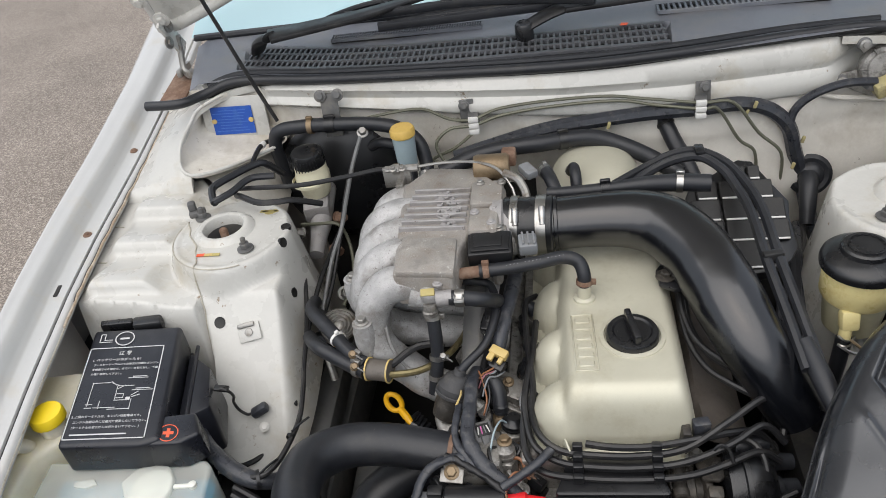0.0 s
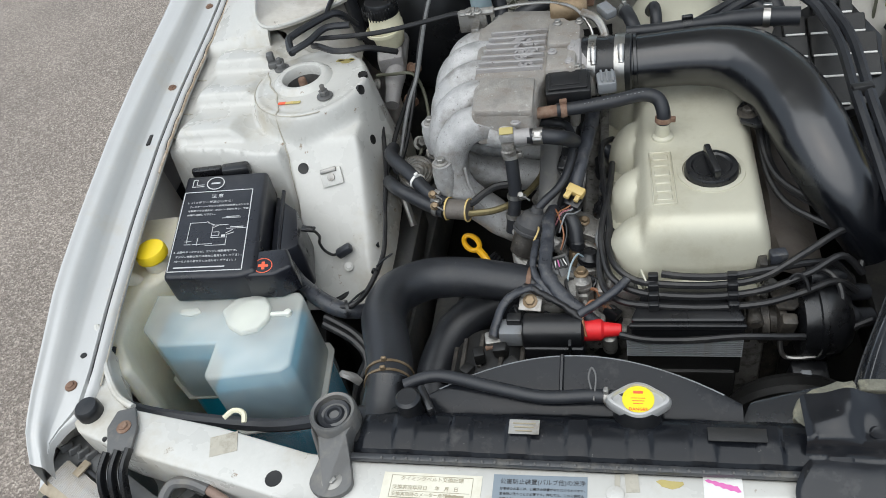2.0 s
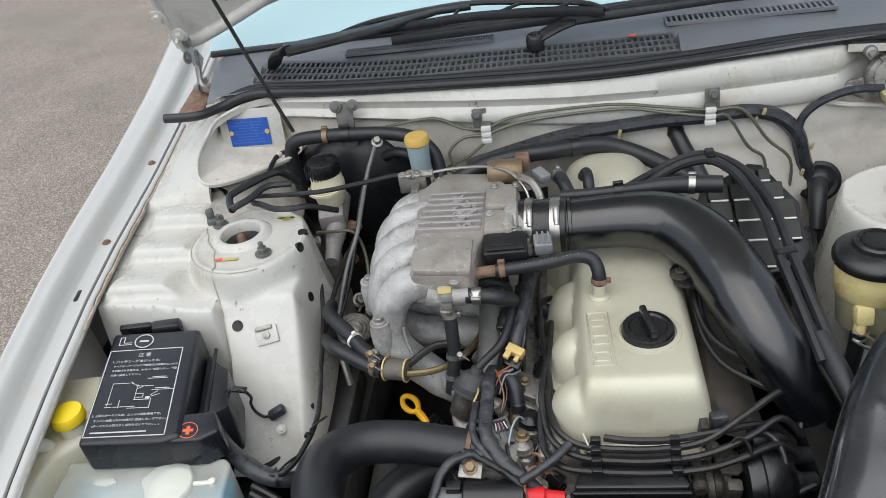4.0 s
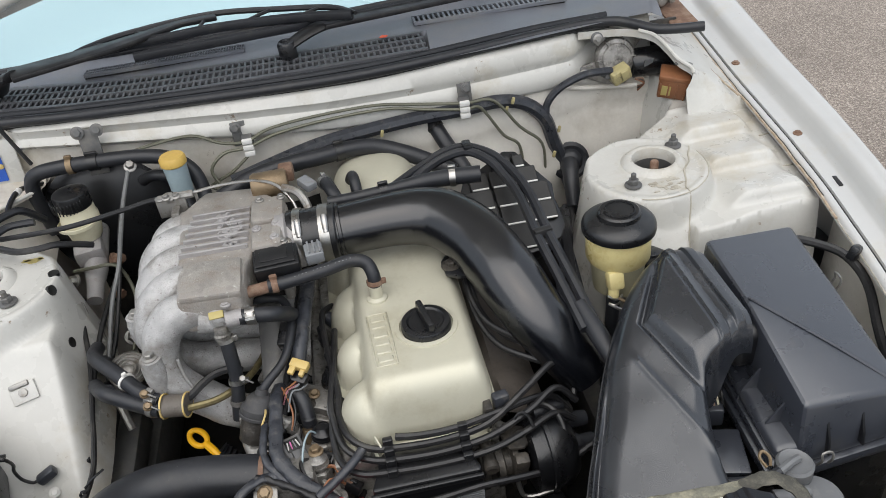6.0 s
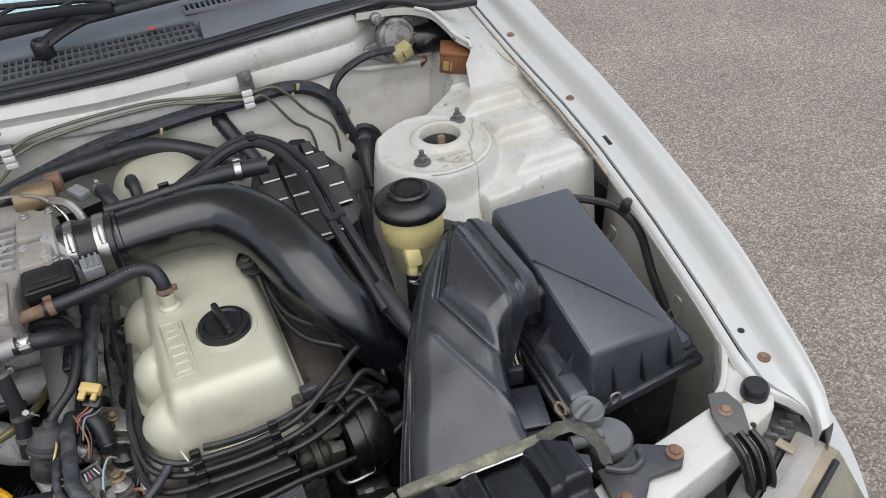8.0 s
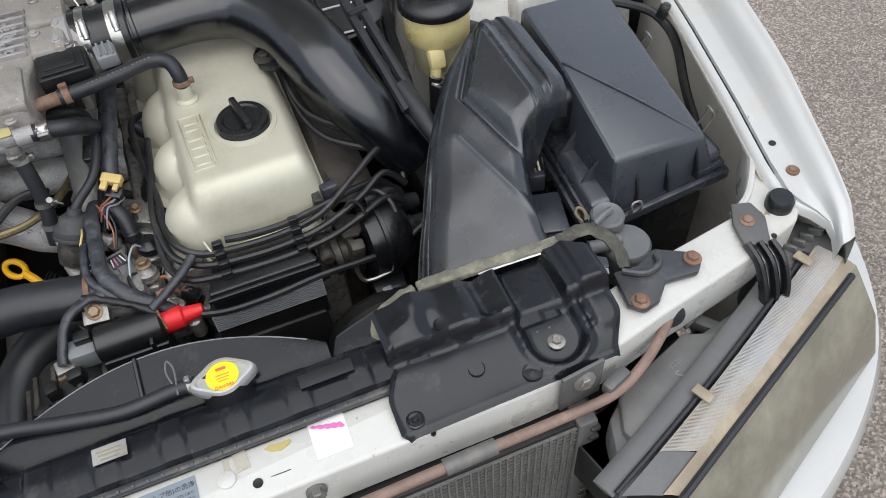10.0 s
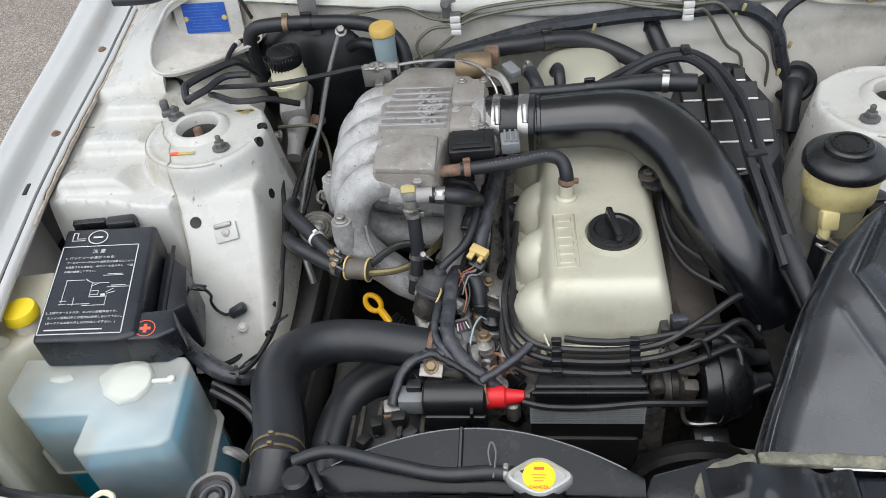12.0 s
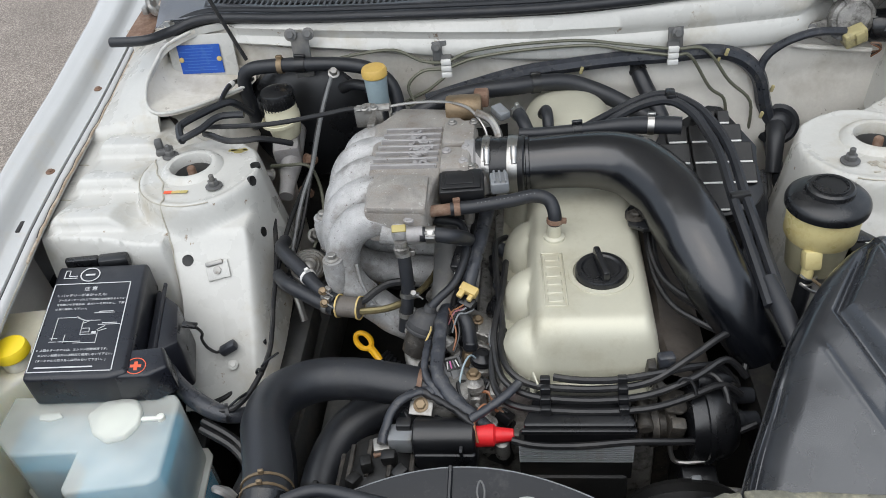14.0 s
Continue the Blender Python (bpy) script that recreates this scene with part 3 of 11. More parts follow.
for s in (-1, 1):
    fen = part("fender", fender(s), M_WHITE, body, "glossy white front fender with a soiled inner flange", 50)
    for y, off in ((1.006, 0.0), (0.433, 0.004), (0.70, 0.004), (1.24, 0.0)):
        x, z = lerp_at(y, FLANGE_X) + off - 0.004, lerp_at(y, FLANGE_Z)
        if y != 0.70:
            part("bolt", add_hex(bmesh.new(), (s * x, y, z), (0, 0, 1), 0.0048, 0.004, 1.5), M_RUST, fen, "rusty flange bolt")
    y = 0.872
    part("slot", add_box(bmesh.new(), (0.006, 0.026, 0.003), pose(s * (lerp_at(y, FLANGE_X) - 0.003), y, lerp_at(y, FLANGE_Z), 0, 0, -s * 10), 0.001), M_DARK, fen, "dark slot in the flange")
    y = 0.475
    part("slot", add_lathe(bmesh.new(), [(0.004, -0.002), (0.004, 0.0008)], pose(s * (lerp_at(y, FLANGE_X) - 0.006), y, lerp_at(y, FLANGE_Z)), 12), M_DARK, fen)
    # flange strips that overlap the inner wing, with a sealer seam beside them
    rows = []
    for i in range(40):
        y = 0.80 + 0.017 * i
        x, z = lerp_at(y, FLANGE_X), lerp_at(y, FLANGE_Z)
        rows.append((s * (x - 0.036 + 0.002 * noise.noise((y * 30, s, 0))), y, z - 0.004 + 0.0015 * noise.noise((y * 40, 3, s))))
    part("sealer_seam", add_tube(bmesh.new(), rows, 0.0021, 6, 2), M_RUSTPALE, fen, "cracked brown sealer seam")
    part("crack", add_tube(bmesh.new(), [(x + s * 0.0022, y, z + 0.0008) for x, y, z in rows[3:]], 0.0011, 6, 2), M_DARK, fen, "dark open crack along the seam")
    gap = [(s * (lerp_at(y, FLANGE_X) - 0.0204), y, lerp_at(y, FLANGE_Z) - 0.0045) for y in [0.44 + 0.04 * k for k in range(27)]]
    part("groove", add_tube(bmesh.new(), gap, 0.0014, 6, 2), M_DARK, fen, "dark gap line along the fender")
    inner_gap = [(s * (lerp_at(y, FLANGE_X) - 0.0335), y, lerp_at(y, FLANGE_Z) - 0.0085) for y in [0.44 + 0.04 * k for k in range(18)]]
    part("groove", add_tube(bmesh.new(), inner_gap, 0.0012, 6, 2), M_SEALER, fen, "thin dirty line under the flange edge")


TOWER, STRUT = (0.475, 0.977), (0.492, 0.988)
INNER_EDGE = [(0.50, 0.380), (0.70, 0.384), (0.90, 0.392), (0.977, 0.387), (1.030, 0.405), (1.050, 0.430), (1.066, 0.462), (1.08, 0.487), (1.105, 0.517), (1.121, 0.540), (1.144, 0.582), (1.175, 0.605), (1.36, 0.62)]
SEAM_LINE = [(0.811, 0.486), (0.854, 0.497), (0.893, 0.506), (0.930, 0.515), (0.965, 0.535), (1.0, 0.556), (1.045, 0.560), (1.075, 0.552)]


def apron_height(u, y):
    """Height of the inner wing at the distance u from the car's middle: fluted shelf, strut tower, falling inner wall."""
    top = lerp_at(y, FLANGE_Z) - 0.013 - 0.010 * smoothstep(0.60, 0.52, u)
    phase = ((y - 0.962) / 0.090) % 1.0
    flute = smoothstep(0.0, 0.11, phase) * (1 - smoothstep(0.15, 1.0, phase))
    top += 0.0175 * flute * smoothstep(0.556, 0.590, u) * smoothstep(0.694, 0.668, u) * smoothstep(1.16, 1.12, y) * smoothstep(0.86, 0.875, y)
    top -= 0.006 * smoothstep(0.668, 0.690, u)
    d_t = math.hypot(u - TOWER[0], y - TOWER[1])
    disc = smoothstep(0.103, 0.090, d_t)
    top = top * (1 - disc) + 0.822 * disc + 0.0022 * math.exp(-((d_t - 0.086) / 0.005) ** 2)
    inner = lerp_at(y, INNER_EDGE)
    e_in = max(0.0, inner - u)
    split = smoothstep(-0.004, 0.010, u - lerp_at(y, SEAM_LINE))
    front = 0.886 + (0.853 + 0.10 * max(0.0, u - 0.55) - 0.886) * split
    e_fr = max(0.0, front - y)
    soft = 0.013 - 0.008 * split
    fall_in = 5.5 * max(0.0, math.sqrt(e_in ** 2 + 0.010 ** 2) - 0.010)
    fall_fr = (1.15 + 5.5 * split) * max(0.0, math.sqrt(e_fr ** 2 + soft ** 2) - soft)
    z = top - math.sqrt(fall_in ** 2 + fall_fr ** 2)
    z += 0.0010 * noise.noise((u * 14, y * 14, 1.3))
    # a shallow pressed fold runs down the front slope
    fold = (u - 0.50) + 1.15 * (y - 0.865)
    z -= 0.0045 * smoothstep(0.010, -0.006, fold) * smoothstep(0.88, 0.86, y) * (1 - split)
    return max(z, 0.34)


def apron(s):
    rows = []
    ny, nu = 260, 150
    for i in range(ny + 1):
        y = 0.50 + 0.86 * i / ny
        lim = lerp_at(y, FLANGE_X) - 0.030
        row = []
        for j in range(nu + 1):
            u = 0.255 + (lim - 0.255) * j / nu
            row.append((s * u, y, apron_height(u, y)))
        rows.append(row)
    bm = add_sheet(bmesh.new(), rows)
    inside = [v for v in bm.verts if math.hypot(abs(v.co.x) - STRUT[0], v.co.y - STRUT[1]) < 0.0310]
    bmesh.ops.delete(bm, geom=inside, context="VERTS")
    bmesh.ops.bisect_plane(bm, geom=bm.verts[:] + bm.edges[:] + bm.faces[:], plane_co=(0, 0.77, 0.60), plane_no=(0, -0.25, 1), clear_inner=True)
    return bm


for s in (-1, 1):
    ap = part("inner_wing", apron(s), M_BAY, body, "white inner wing with strut tower, soiled and ribbed", 60)
    # ring round the strut hole and the strut's end in it
    part("rim", add_lathe(bmesh.new(), [(0.0300, 0.812), (0.0303, 0.824), (0.032, 0.8285), (0.036, 0.8300), (0.041, 0.8290), (0.047, 0.8235), (0.050, 0.8200)], pose(s * STRUT[0], STRUT[1], 0), 40, cap=False), M_BAY, ap)
    part("strut_cup", add_lathe(bmesh.new(), [(0.027, 0.74), (0.0265, 0.784), (0.021, 0.792), (0.013, 0.795), (0.011, 0.802), (0.001, 0.803)], pose(s * STRUT[0], STRUT[1], 0), 24), M_ALU, ap, "grey strut bearing cup")
    part("strut_rod", add_lathe(bmesh.new(), [(0.0065, 0.79), (0.0065, 0.822), (0.005, 0.824)], pose(s * (STRUT[0] + 0.002), STRUT[1], 0), 12), M_RUST, ap, "rusty strut rod end")
    part("strut_well", add_lathe(bmesh.new(), [(0.0305, 0.818), (0.032, 0.79), (0.046, 0.74), (0.046, 0.70)], pose(s * STRUT[0], STRUT[1], 0), 32, cap=False), M_GREYSTEEL, ap, "grey well round the strut top")
    for dx, dy in ((-0.053, -0.055), (0.046, 0.034)):
        part("strut_nut", add_hex(bmesh.new(), (s * (STRUT[0] + dx), STRUT[1] + dy, 0.8245), (0, 0, 1), 0.0078, 0.010, 1.6, 0.008), M_GREYSTEEL, ap, "grey flanged strut nut")
    # sealer line along the joint of shelf and tower panel
    pts = []
    for i in range(34):
        y = 1.072 - 0.255 * i / 33
        u = lerp_at(y, SEAM_LINE) + 0.0022 * math.sin(i * 1.1) + 0.0015 * noise.noise((i * 0.7, s, 4))
        pts.append((s * u, y, apron_height(u, y) + 0.0006))
    part("panel_seam", add_tube(bmesh.new(), pts, 0.0013, 6, 2), M_SEALER, ap, "thin sealer seam")
    ring = [(s * (TOWER[0] + 0.0905 * math.cos(a)), TOWER[1] + 0.0905 * math.sin(a)) for a in [radians(-115 + 6 * k) for k in range(22)]]
    part("tower_edge", add_tube(bmesh.new(), [(x, y, apron_height(abs(x), y) + 0.0004) for x, y in ring], 0.0009, 6, 2), M_SEALER, ap, "fine line round the tower top")
    for y in (0.955, 1.045, 0.890):
        x0, x1 = lerp_at(y, FLANGE_X) - 0.048, lerp_at(y, FLANGE_X) - 0.030
        part("lap_joint", add_box(bmesh.new(), (x1 - x0, 0.0020, 0.0022), pose(s * (x0 + x1) / 2, y, apron_height((x0 + x1) / 2, y) + 0.0012, 0, 0, s * 4), 0.0006, 1), M_SEALER, ap, "small lap joint beside the flange")
    for u, y, r in () if s > 0 else ((0.474, 0.852, 0.0085), (0.391, 0.985, 0.0075), (0.387, 0.950, 0.0075), (0.378, 0.915, 0.0075)):
        nrm = Vector((apron_height(u - 0.004, y) - apron_height(u + 0.004, y), apron_height(u, y - 0.004) - apron_height(u, y + 0.004), 0.008)).normalized()
        nrm.x *= s
        part("hole", add_lathe(bmesh.new(), [(r, -0.004), (r, 0.0012), (r * 0.7, 0.0005)], axis_pose((s * u, y, apron_height(u, y)), nrm), 16), M_DARK, ap, "dark round hole in the panel")

# floor of the bay, frame rails and cross beam: closes the view downward; the floor's black deepens the shade
under = part("undertray", add_box(bmesh.new(), (1.30, 1.05, 0.02), pose(0, 0.86, 0.30), 0.004), M_DARK, body, "oily black floor in the deep shade of the engine bay")
for s in (-1, 1):
    part("frame_rail", add_box(bmesh.new(), (0.06, 0.86, 0.10), pose(s * 0.365, 0.78, 0.46, 0, 0, 0), 0.008), M_GREYSTEEL, body, "dirty grey frame rail")
    part("side_wall", add_box(bmesh.new(), (0.012, 0.52, 0.40), pose(s * 0.690, 0.64, 0.55, 0, s * 3, -s * 11), 0.004), M_FIREWALL, body, "dirty white side panel of the bay")
part("crossmember", add_box(bmesh.new(), (1.1, 0.08, 0.12), pose(0, 0.36, 0.36), 0.01), M_DARK, body)

# ---- firewall and cowl ----
SEAL = [(-0.688, 1.233), (-0.625, 1.233), (-0.590, 1.266), (-0.530, 1.285), (-0.39, 1.266), (-0.265, 1.253), (0.02, 1.234), (0.2, 1.245), (0.39, 1.276), (0.53, 1.285), (0.60, 1.238), (0.672, 1.218)]


def ridge_y(x):
    return 1.232 + 0.035 * (x / 0.45) ** 2


def firewall_sheet():
    rows = []
    for i in range(121):
        x = -0.615 + 1.23 * i / 120
        y0 = ridge_y(max(-0.5, min(0.47, x)))
        foot = 0.893 - 0.05 * smoothstep(-0.5, 0.25, x)
        pocket = smoothstep(-0.47, -0.53, x) + smoothstep(0.44, 0.52, x)
        deep = 0.05 + 0.10 * pocket
        wob = 0.003 * noise.noise((x * 9, 0.4, 2))
        mid = 0.5 * (foot + 0.93)
        prof = [(0.05, 0.918), (0.018, 0.927), (0.006, 0.926), (0.0, 0.920), (-0.008, mid + 0.012), (-0.003, mid + 0.003), (-0.002, mid - 0.003), (-0.011, mid - 0.012), (-0.013, foot + 0.006),
                (-0.008, foot), (0.012, foot - 0.004), (deep, foot - 0.014), (deep + 0.012, foot - 0.05), (deep + 0.02, 0.70), (deep + 0.04, 0.50), (deep + 0.03, 0.30)]
        bend = smoothstep(0, 1, pocket)
        rows.append([(x, y0 + a + wob + (0.045 * bend if k < 10 else 0), z) for k, (a, z) in enumerate(prof)])
    return add_sheet(bmesh.new(), rows)


part("firewall", firewall_sheet(), M_BAY, body, "white pressed firewall, grey with dust below its ridge", 50)
lower = bmesh.new()
rows = []
for i in range(81):
    x = -0.72 + 1.365 * i / 80
    y0 = ridge_y(max(-0.5, min(0.47, x))) + 0.014 + 0.075 * smoothstep(-0.47, -0.53, x) + 0.02 * smoothstep(0.40, 0.50, x)
    rows.append([(x, y0 + 0.004 * noise.noise((x * 6, z * 6, 5)) - 0.012 * smoothstep(0.78, 0.80, z) - 0.35 * smoothstep(-0.1, 0.3, x) * max(0.0, 0.85 - z) * smoothstep(0.55, 0.70, z), z) for z in (0.897 - 0.05 * smoothstep(-0.5, 0.25, x), 0.880 - 0.04 * smoothstep(-0.5, 0.25, x), 0.82, 0.80, 0.79, 0.77, 0.70, 0.60, 0.48, 0.32)])
part("firewall_lower", add_sheet(lower, rows), M_FIREWALL, body, "dusty beige lower firewall", 50)
# Added black sheet: puts the shade low on the firewall into colour.
pad = [[(x, ridge_y(max(-0.5, min(0.47, x))) + 0.002 + 0.004 * noise.noise((x * 8, z * 8, 2)), z) for z in (0.735 + 0.02 * math.sin(x * 9), 0.725, 0.60, 0.48, 0.33)] for x in [-0.44 + 0.02 * k for k in range(22)]]
part("insulation_pad", add_sheet(bmesh.new(), pad), M_DEEPSHADE, body, "added black sheet low on the firewall for its deep shade", 50)
rear = [[(-0.625, 1.165, 0.836), (-0.615, 1.22, 0.842), (-0.60, 1.285, 0.850)], [(-0.575, 1.150, 0.818), (-0.565, 1.21, 0.815), (-0.55, 1.285, 0.838)], [(-0.530, 1.100, 0.790), (-0.515, 1.18, 0.775), (-0.50, 1.282, 0.820)], [(-0.490, 1.070, 0.700), (-0.475, 1.15, 0.700), (-0.465, 1.28, 0.760)]]
part("rear_wing_panel", add_sheet(bmesh.new(), rear), M_FIREWALL, body, "dusty white panel behind the strut tower", 60)

# corner recesses behind the strut towers, and the flat corner panels outside them
LIP_L = [(0.462, 1.205, 0.845), (0.526, 1.152, 0.843), (0.580, 1.122, 0.845), (0.610, 1.135, 0.853), (0.622, 1.18, 0.872), (0.616, 1.225, 0.890), (0.597, 1.243, 0.911), (0.550, 1.266, 0.925)]
LIP_R = [(0.395, 1.243, 0.860), (0.454, 1.236, 0.834), (0.520, 1.235, 0.824), (0.585, 1.222, 0.824), (0.614, 1.205, 0.850), (0.622, 1.22, 0.882), (0.612, 1.272, 0.904), (0.560, 1.272, 0.925)]
for s, lip, back in ((-1, LIP_L, 1.284), (1, LIP_R, 1.308)):
    line, where = smooth_path(lip, 5)
    rows = []
    for p, w in zip(line, where):
        w = w / (len(lip) - 1)
        tx = lip[0][0] + (0.615 - lip[0][0]) * smoothstep(0.0, 0.62, w)
        top = Vector((tx, back + 0.004, 0.926 - 0.016 * smoothstep(0.3, 0.7, w)))
        a, b = top.lerp(p, 0.04), top.lerp(p, 0.38)
        a.z, b.z = (p.z + 0.004, p.z - 0.016) if s < 0 else (p.z - 0.02, p.z - 0.06)
        rows.append([(s * q.x, q.y, q.z) for q in (top, a, b, p + Vector((0, 0, -0.006)), p)])
    if s < 0:
        part("corner_recess", add_sheet(bmesh.new(), rows), M_FIREWALL, body, "white recess at the end of the firewall", 60)
        part("recess_lip", add_tube(bmesh.new(), [(s * p.x, p.y, p.z) for p in line[::2]], 0.0030, 8, 2), M_BAY, body, "rolled white edge of the corner recess")
    else:
        part("pocket_ledge", add_tube(bmesh.new(), [(p.x, p.y + 0.034, p.z - 0.002) for p in line[:16:2]], 0.0045, 8, 2), M_FIREWALL, body, "dusty ledge below the corner pocket")
CORNER_L = [(0.50, 1.287, 0.927, 1.47), (0.550, 1.268, 0.925, 1.43), (0.597, 1.243, 0.911, 1.36), (0.616, 1.225, 0.892, 1.28), (0.622, 1.18, 0.874, 1.22), (0.612, 1.140, 0.855, 1.16), (0.590, 1.125, 0.846, 1.12)]
CORNER_R = [(0.47, 1.277, 0.927, 1.47), (0.546, 1.265, 0.925, 1.43), (0.586, 1.236, 0.920, 1.36), (0.600, 1.205, 0.908, 1.28), (0.610, 1.176, 0.893, 1.22), (0.627, 1.157, 0.881, 1.19), (0.622, 1.146, 0.868, 1.165), (0.612, 1.142, 0.852, 1.14)]
for s, corner in ((-1, CORNER_L), (1, CORNER_R)):
    inner, where = smooth_path([c[:3] for c in corner], 4)
    rows = []
    for p, w in zip(inner, where):
        k = min(int(w), len(corner) - 2)
        y = corner[k][3] + (corner[k + 1][3] - corner[k][3]) * (w - k)
        o = Vector((lerp_at(y, FLANGE_X) - 0.031, y, lerp_at(y, FLANGE_Z) - 0.006))
        flute = 0.0035 * math.sin(w * 3.1 + s)
        cross = [o + Vector((0, 0, -0.02)), o, o.lerp(p, 0.25), o.lerp(p, 0.42) + Vector((0, 0, 0.003)), o.lerp(p, 0.55) + Vector((0, 0, flute)), o.lerp(p, 0.72) + Vector((0, 0, -flute)), o.lerp(p, 0.88), p + Vector((0, 0, 0.001)), p + Vector((0, 0, -0.012))]
        rows.append([(s * q.x, q.y, q.z) for q in cross])
    if s > 0:
        rows.append([(x, y - 0.014, min(z, apron_height(x, y - 0.014)) - 0.003) for x, y, z in rows[-1]])
    else:
        rows.append([(x, y - 0.010, z - 0.012) for x, y, z in rows[-1]])
        rows.append([(x, y - 0.016, z - 0.05) for x, y, z in rows[-1]])
    part("corner_panel", add_sheet(bmesh.new(), rows), M_BAY, body, "white corner panel between recess and fender", 45)
    if s > 0:
        part("corner_rim", add_tube(bmesh.new(), [(p.x, p.y, p.z + 0.001) for p in inner[6:-6:2]], 0.0036, 8, 3), M_BAY, body, "rolled white rim of the corner panel")
        part("seam_sealer", add_tube(bmesh.new(), [(0.668, 1.290, 0.8735), (0.672, 1.268, 0.867), (0.680, 1.247, 0.859), (0.684, 1.22, 0.852), (0.690, 1.17, 0.843), (0.700, 1.13, 0.832)], 0.0017, 8, 4), M_RUSTPALE, body, "cracked brown seam sealer")
    # The pocket's shadow is put into the dark colour of these walls.
    part("pocket_end", add_box(bmesh.new(), (0.006, 0.24, 0.30), pose(s * 0.662, 1.30, 0.69), 0.001), M_BLOCK, body, "inner end of the corner pocket, coloured dark for its shade")
part("pocket_back", add_box(bmesh.new(), (0.24, 0.006, 0.20), pose(0.56, 1.345, 0.80), 0.001), M_BLOCK, body, "back of the wiper motor pocket, coloured dark for its shade")

seal_pts = [(x, y, 0.936 if abs(x) < 0.56 else 0.926) for x, y in SEAL]
seal = bmesh.new()
add_tube(seal, seal_pts, 0.0085, 12, 8)
seal_thing = thing("bonnet_seal", (0, 1.24, 0.925), "long black rubber bonnet seal along the scuttle edge", "seal")
part("bead", seal, M_RUBBER, seal_thing)
part("lip", add_tube(bmesh.new(), [(x, y + 0.019, z + 0.006) for x, y, z in seal_pts[2:-2]], 0.0055, 8, 8), M_RUBBER, seal_thing, "second thin lip of the seal")
part("foot", add_tube(bmesh.new(), [(x, y + 0.006, z - 0.010) for x, y, z in seal_pts[2:-2]], 0.006, 8, 8, flat=0.6), M_DARK, seal_thing, "dark clamped foot of the seal")

# cowl panel: rises from the seal to the windscreen
cowl = thing("scuttle", (0, 1.45, 0.93), "faded dark grey plastic scuttle with air grilles", "scuttle")


def cowl_z(y):
    return 0.938 + 0.035 * (y - 1.25)


def cowl_front(x):
    return 1.232 + 0.040 * (x / 0.5) ** 2


def cowl_back(x):
    return 1.492 - 0.02 * (x / 0.7) ** 2


GRILLE_FRONT = [(-0.60, 1.348), (-0.535, 1.330), (-0.39, 1.297), (-0.25, 1.280), (-0.10, 1.281), (0.21, 1.283)]
GRILLE_DEPTH = [(-0.60, 0.092), (-0.535, 0.091), (-0.25, 0.088), (-0.10, 0.084), (0.21, 0.081)]
rows = []
for i in range(113):
    u = -1 + 2 * i / 112
    x = 0.65 * u
    f, b = cowl_front(max(-0.56, min(0.56, x))), cowl_back(x)
    cross = []
    for j in range(61):
        y = f + (b - f) * j / 60
        x = u * (0.612 + 0.27 * (y - 1.229))
        z = cowl_z(y) + 0.004 * noise.noise((x * 5, y * 8, 7))
        gy = (y - lerp_at(x, GRILLE_FRONT)) / lerp_at(x, GRILLE_DEPTH)
        z -= 0.034 * smoothstep(-0.06, 0.0, gy) * smoothstep(1.06, 1.0, gy) * smoothstep(-0.548, -0.536, x) * smoothstep(0.216, 0.204, x)
        z += 0.004 * smoothstep(1.44, 1.52, y) - 0.012 * smoothstep(0.96, 1.0, abs(u))
        cross.append((x, y, z))
    rows.append(cross)
part("panel", add_sheet(bmesh.new(), rows), M_COWL, cowl, "", 50)


def grille_y(x, k):
    """Where the k-th part of the air grille's depth lies: it bows back towards the car's side."""
    return lerp_at(x, GRILLE_FRONT) + lerp_at(x, GRILLE_DEPTH) * k


def air_grille(x0, x1, rows_n, cols):
    """An egg-crate grille: each bar a real strip above a black sheet for the trough's shade."""
    xs = [x0 + (x1 - x0) * k / 40 for k in range(41)]
    # The sheet's black colour gives the shade seen through the openings.
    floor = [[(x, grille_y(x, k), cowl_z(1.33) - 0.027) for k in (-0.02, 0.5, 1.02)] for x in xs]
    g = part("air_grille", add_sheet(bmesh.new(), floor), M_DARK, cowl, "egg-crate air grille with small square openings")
    z = cowl_z(1.33) + 0.003
    for k in range(rows_n + 1):
        wide = 0.011 if k in (0, rows_n) else 0.0078
        ring = []
        for x in [x0 - 0.006] + xs[1:-1] + [x1 + 0.006]:
            y = grille_y(x, k / rows_n)
            ring.append([Vector((x, y - wide / 2, z - 0.005)), Vector((x, y - wide / 2, z - 0.0006)), Vector((x, y - wide / 2 + 0.0008, z)), Vector((x, y + wide / 2 - 0.0008, z)), Vector((x, y + wide / 2, z - 0.0006)), Vector((x, y + wide / 2, z - 0.005))])
        part("rail", add_rings(bmesh.new(), ring), M_GRILLE, g)
    for k in range(cols + 1):
        x = x0 + (x1 - x0) * k / cols
        a, b = grille_y(x, 0), grille_y(x, 1)
        o = new("slat", slat_mesh)
        o.parent = g
        o.location = (x, (a + b) / 2, z - 0.0030)
        o.scale = (1, (b - a) / 0.1, 1)


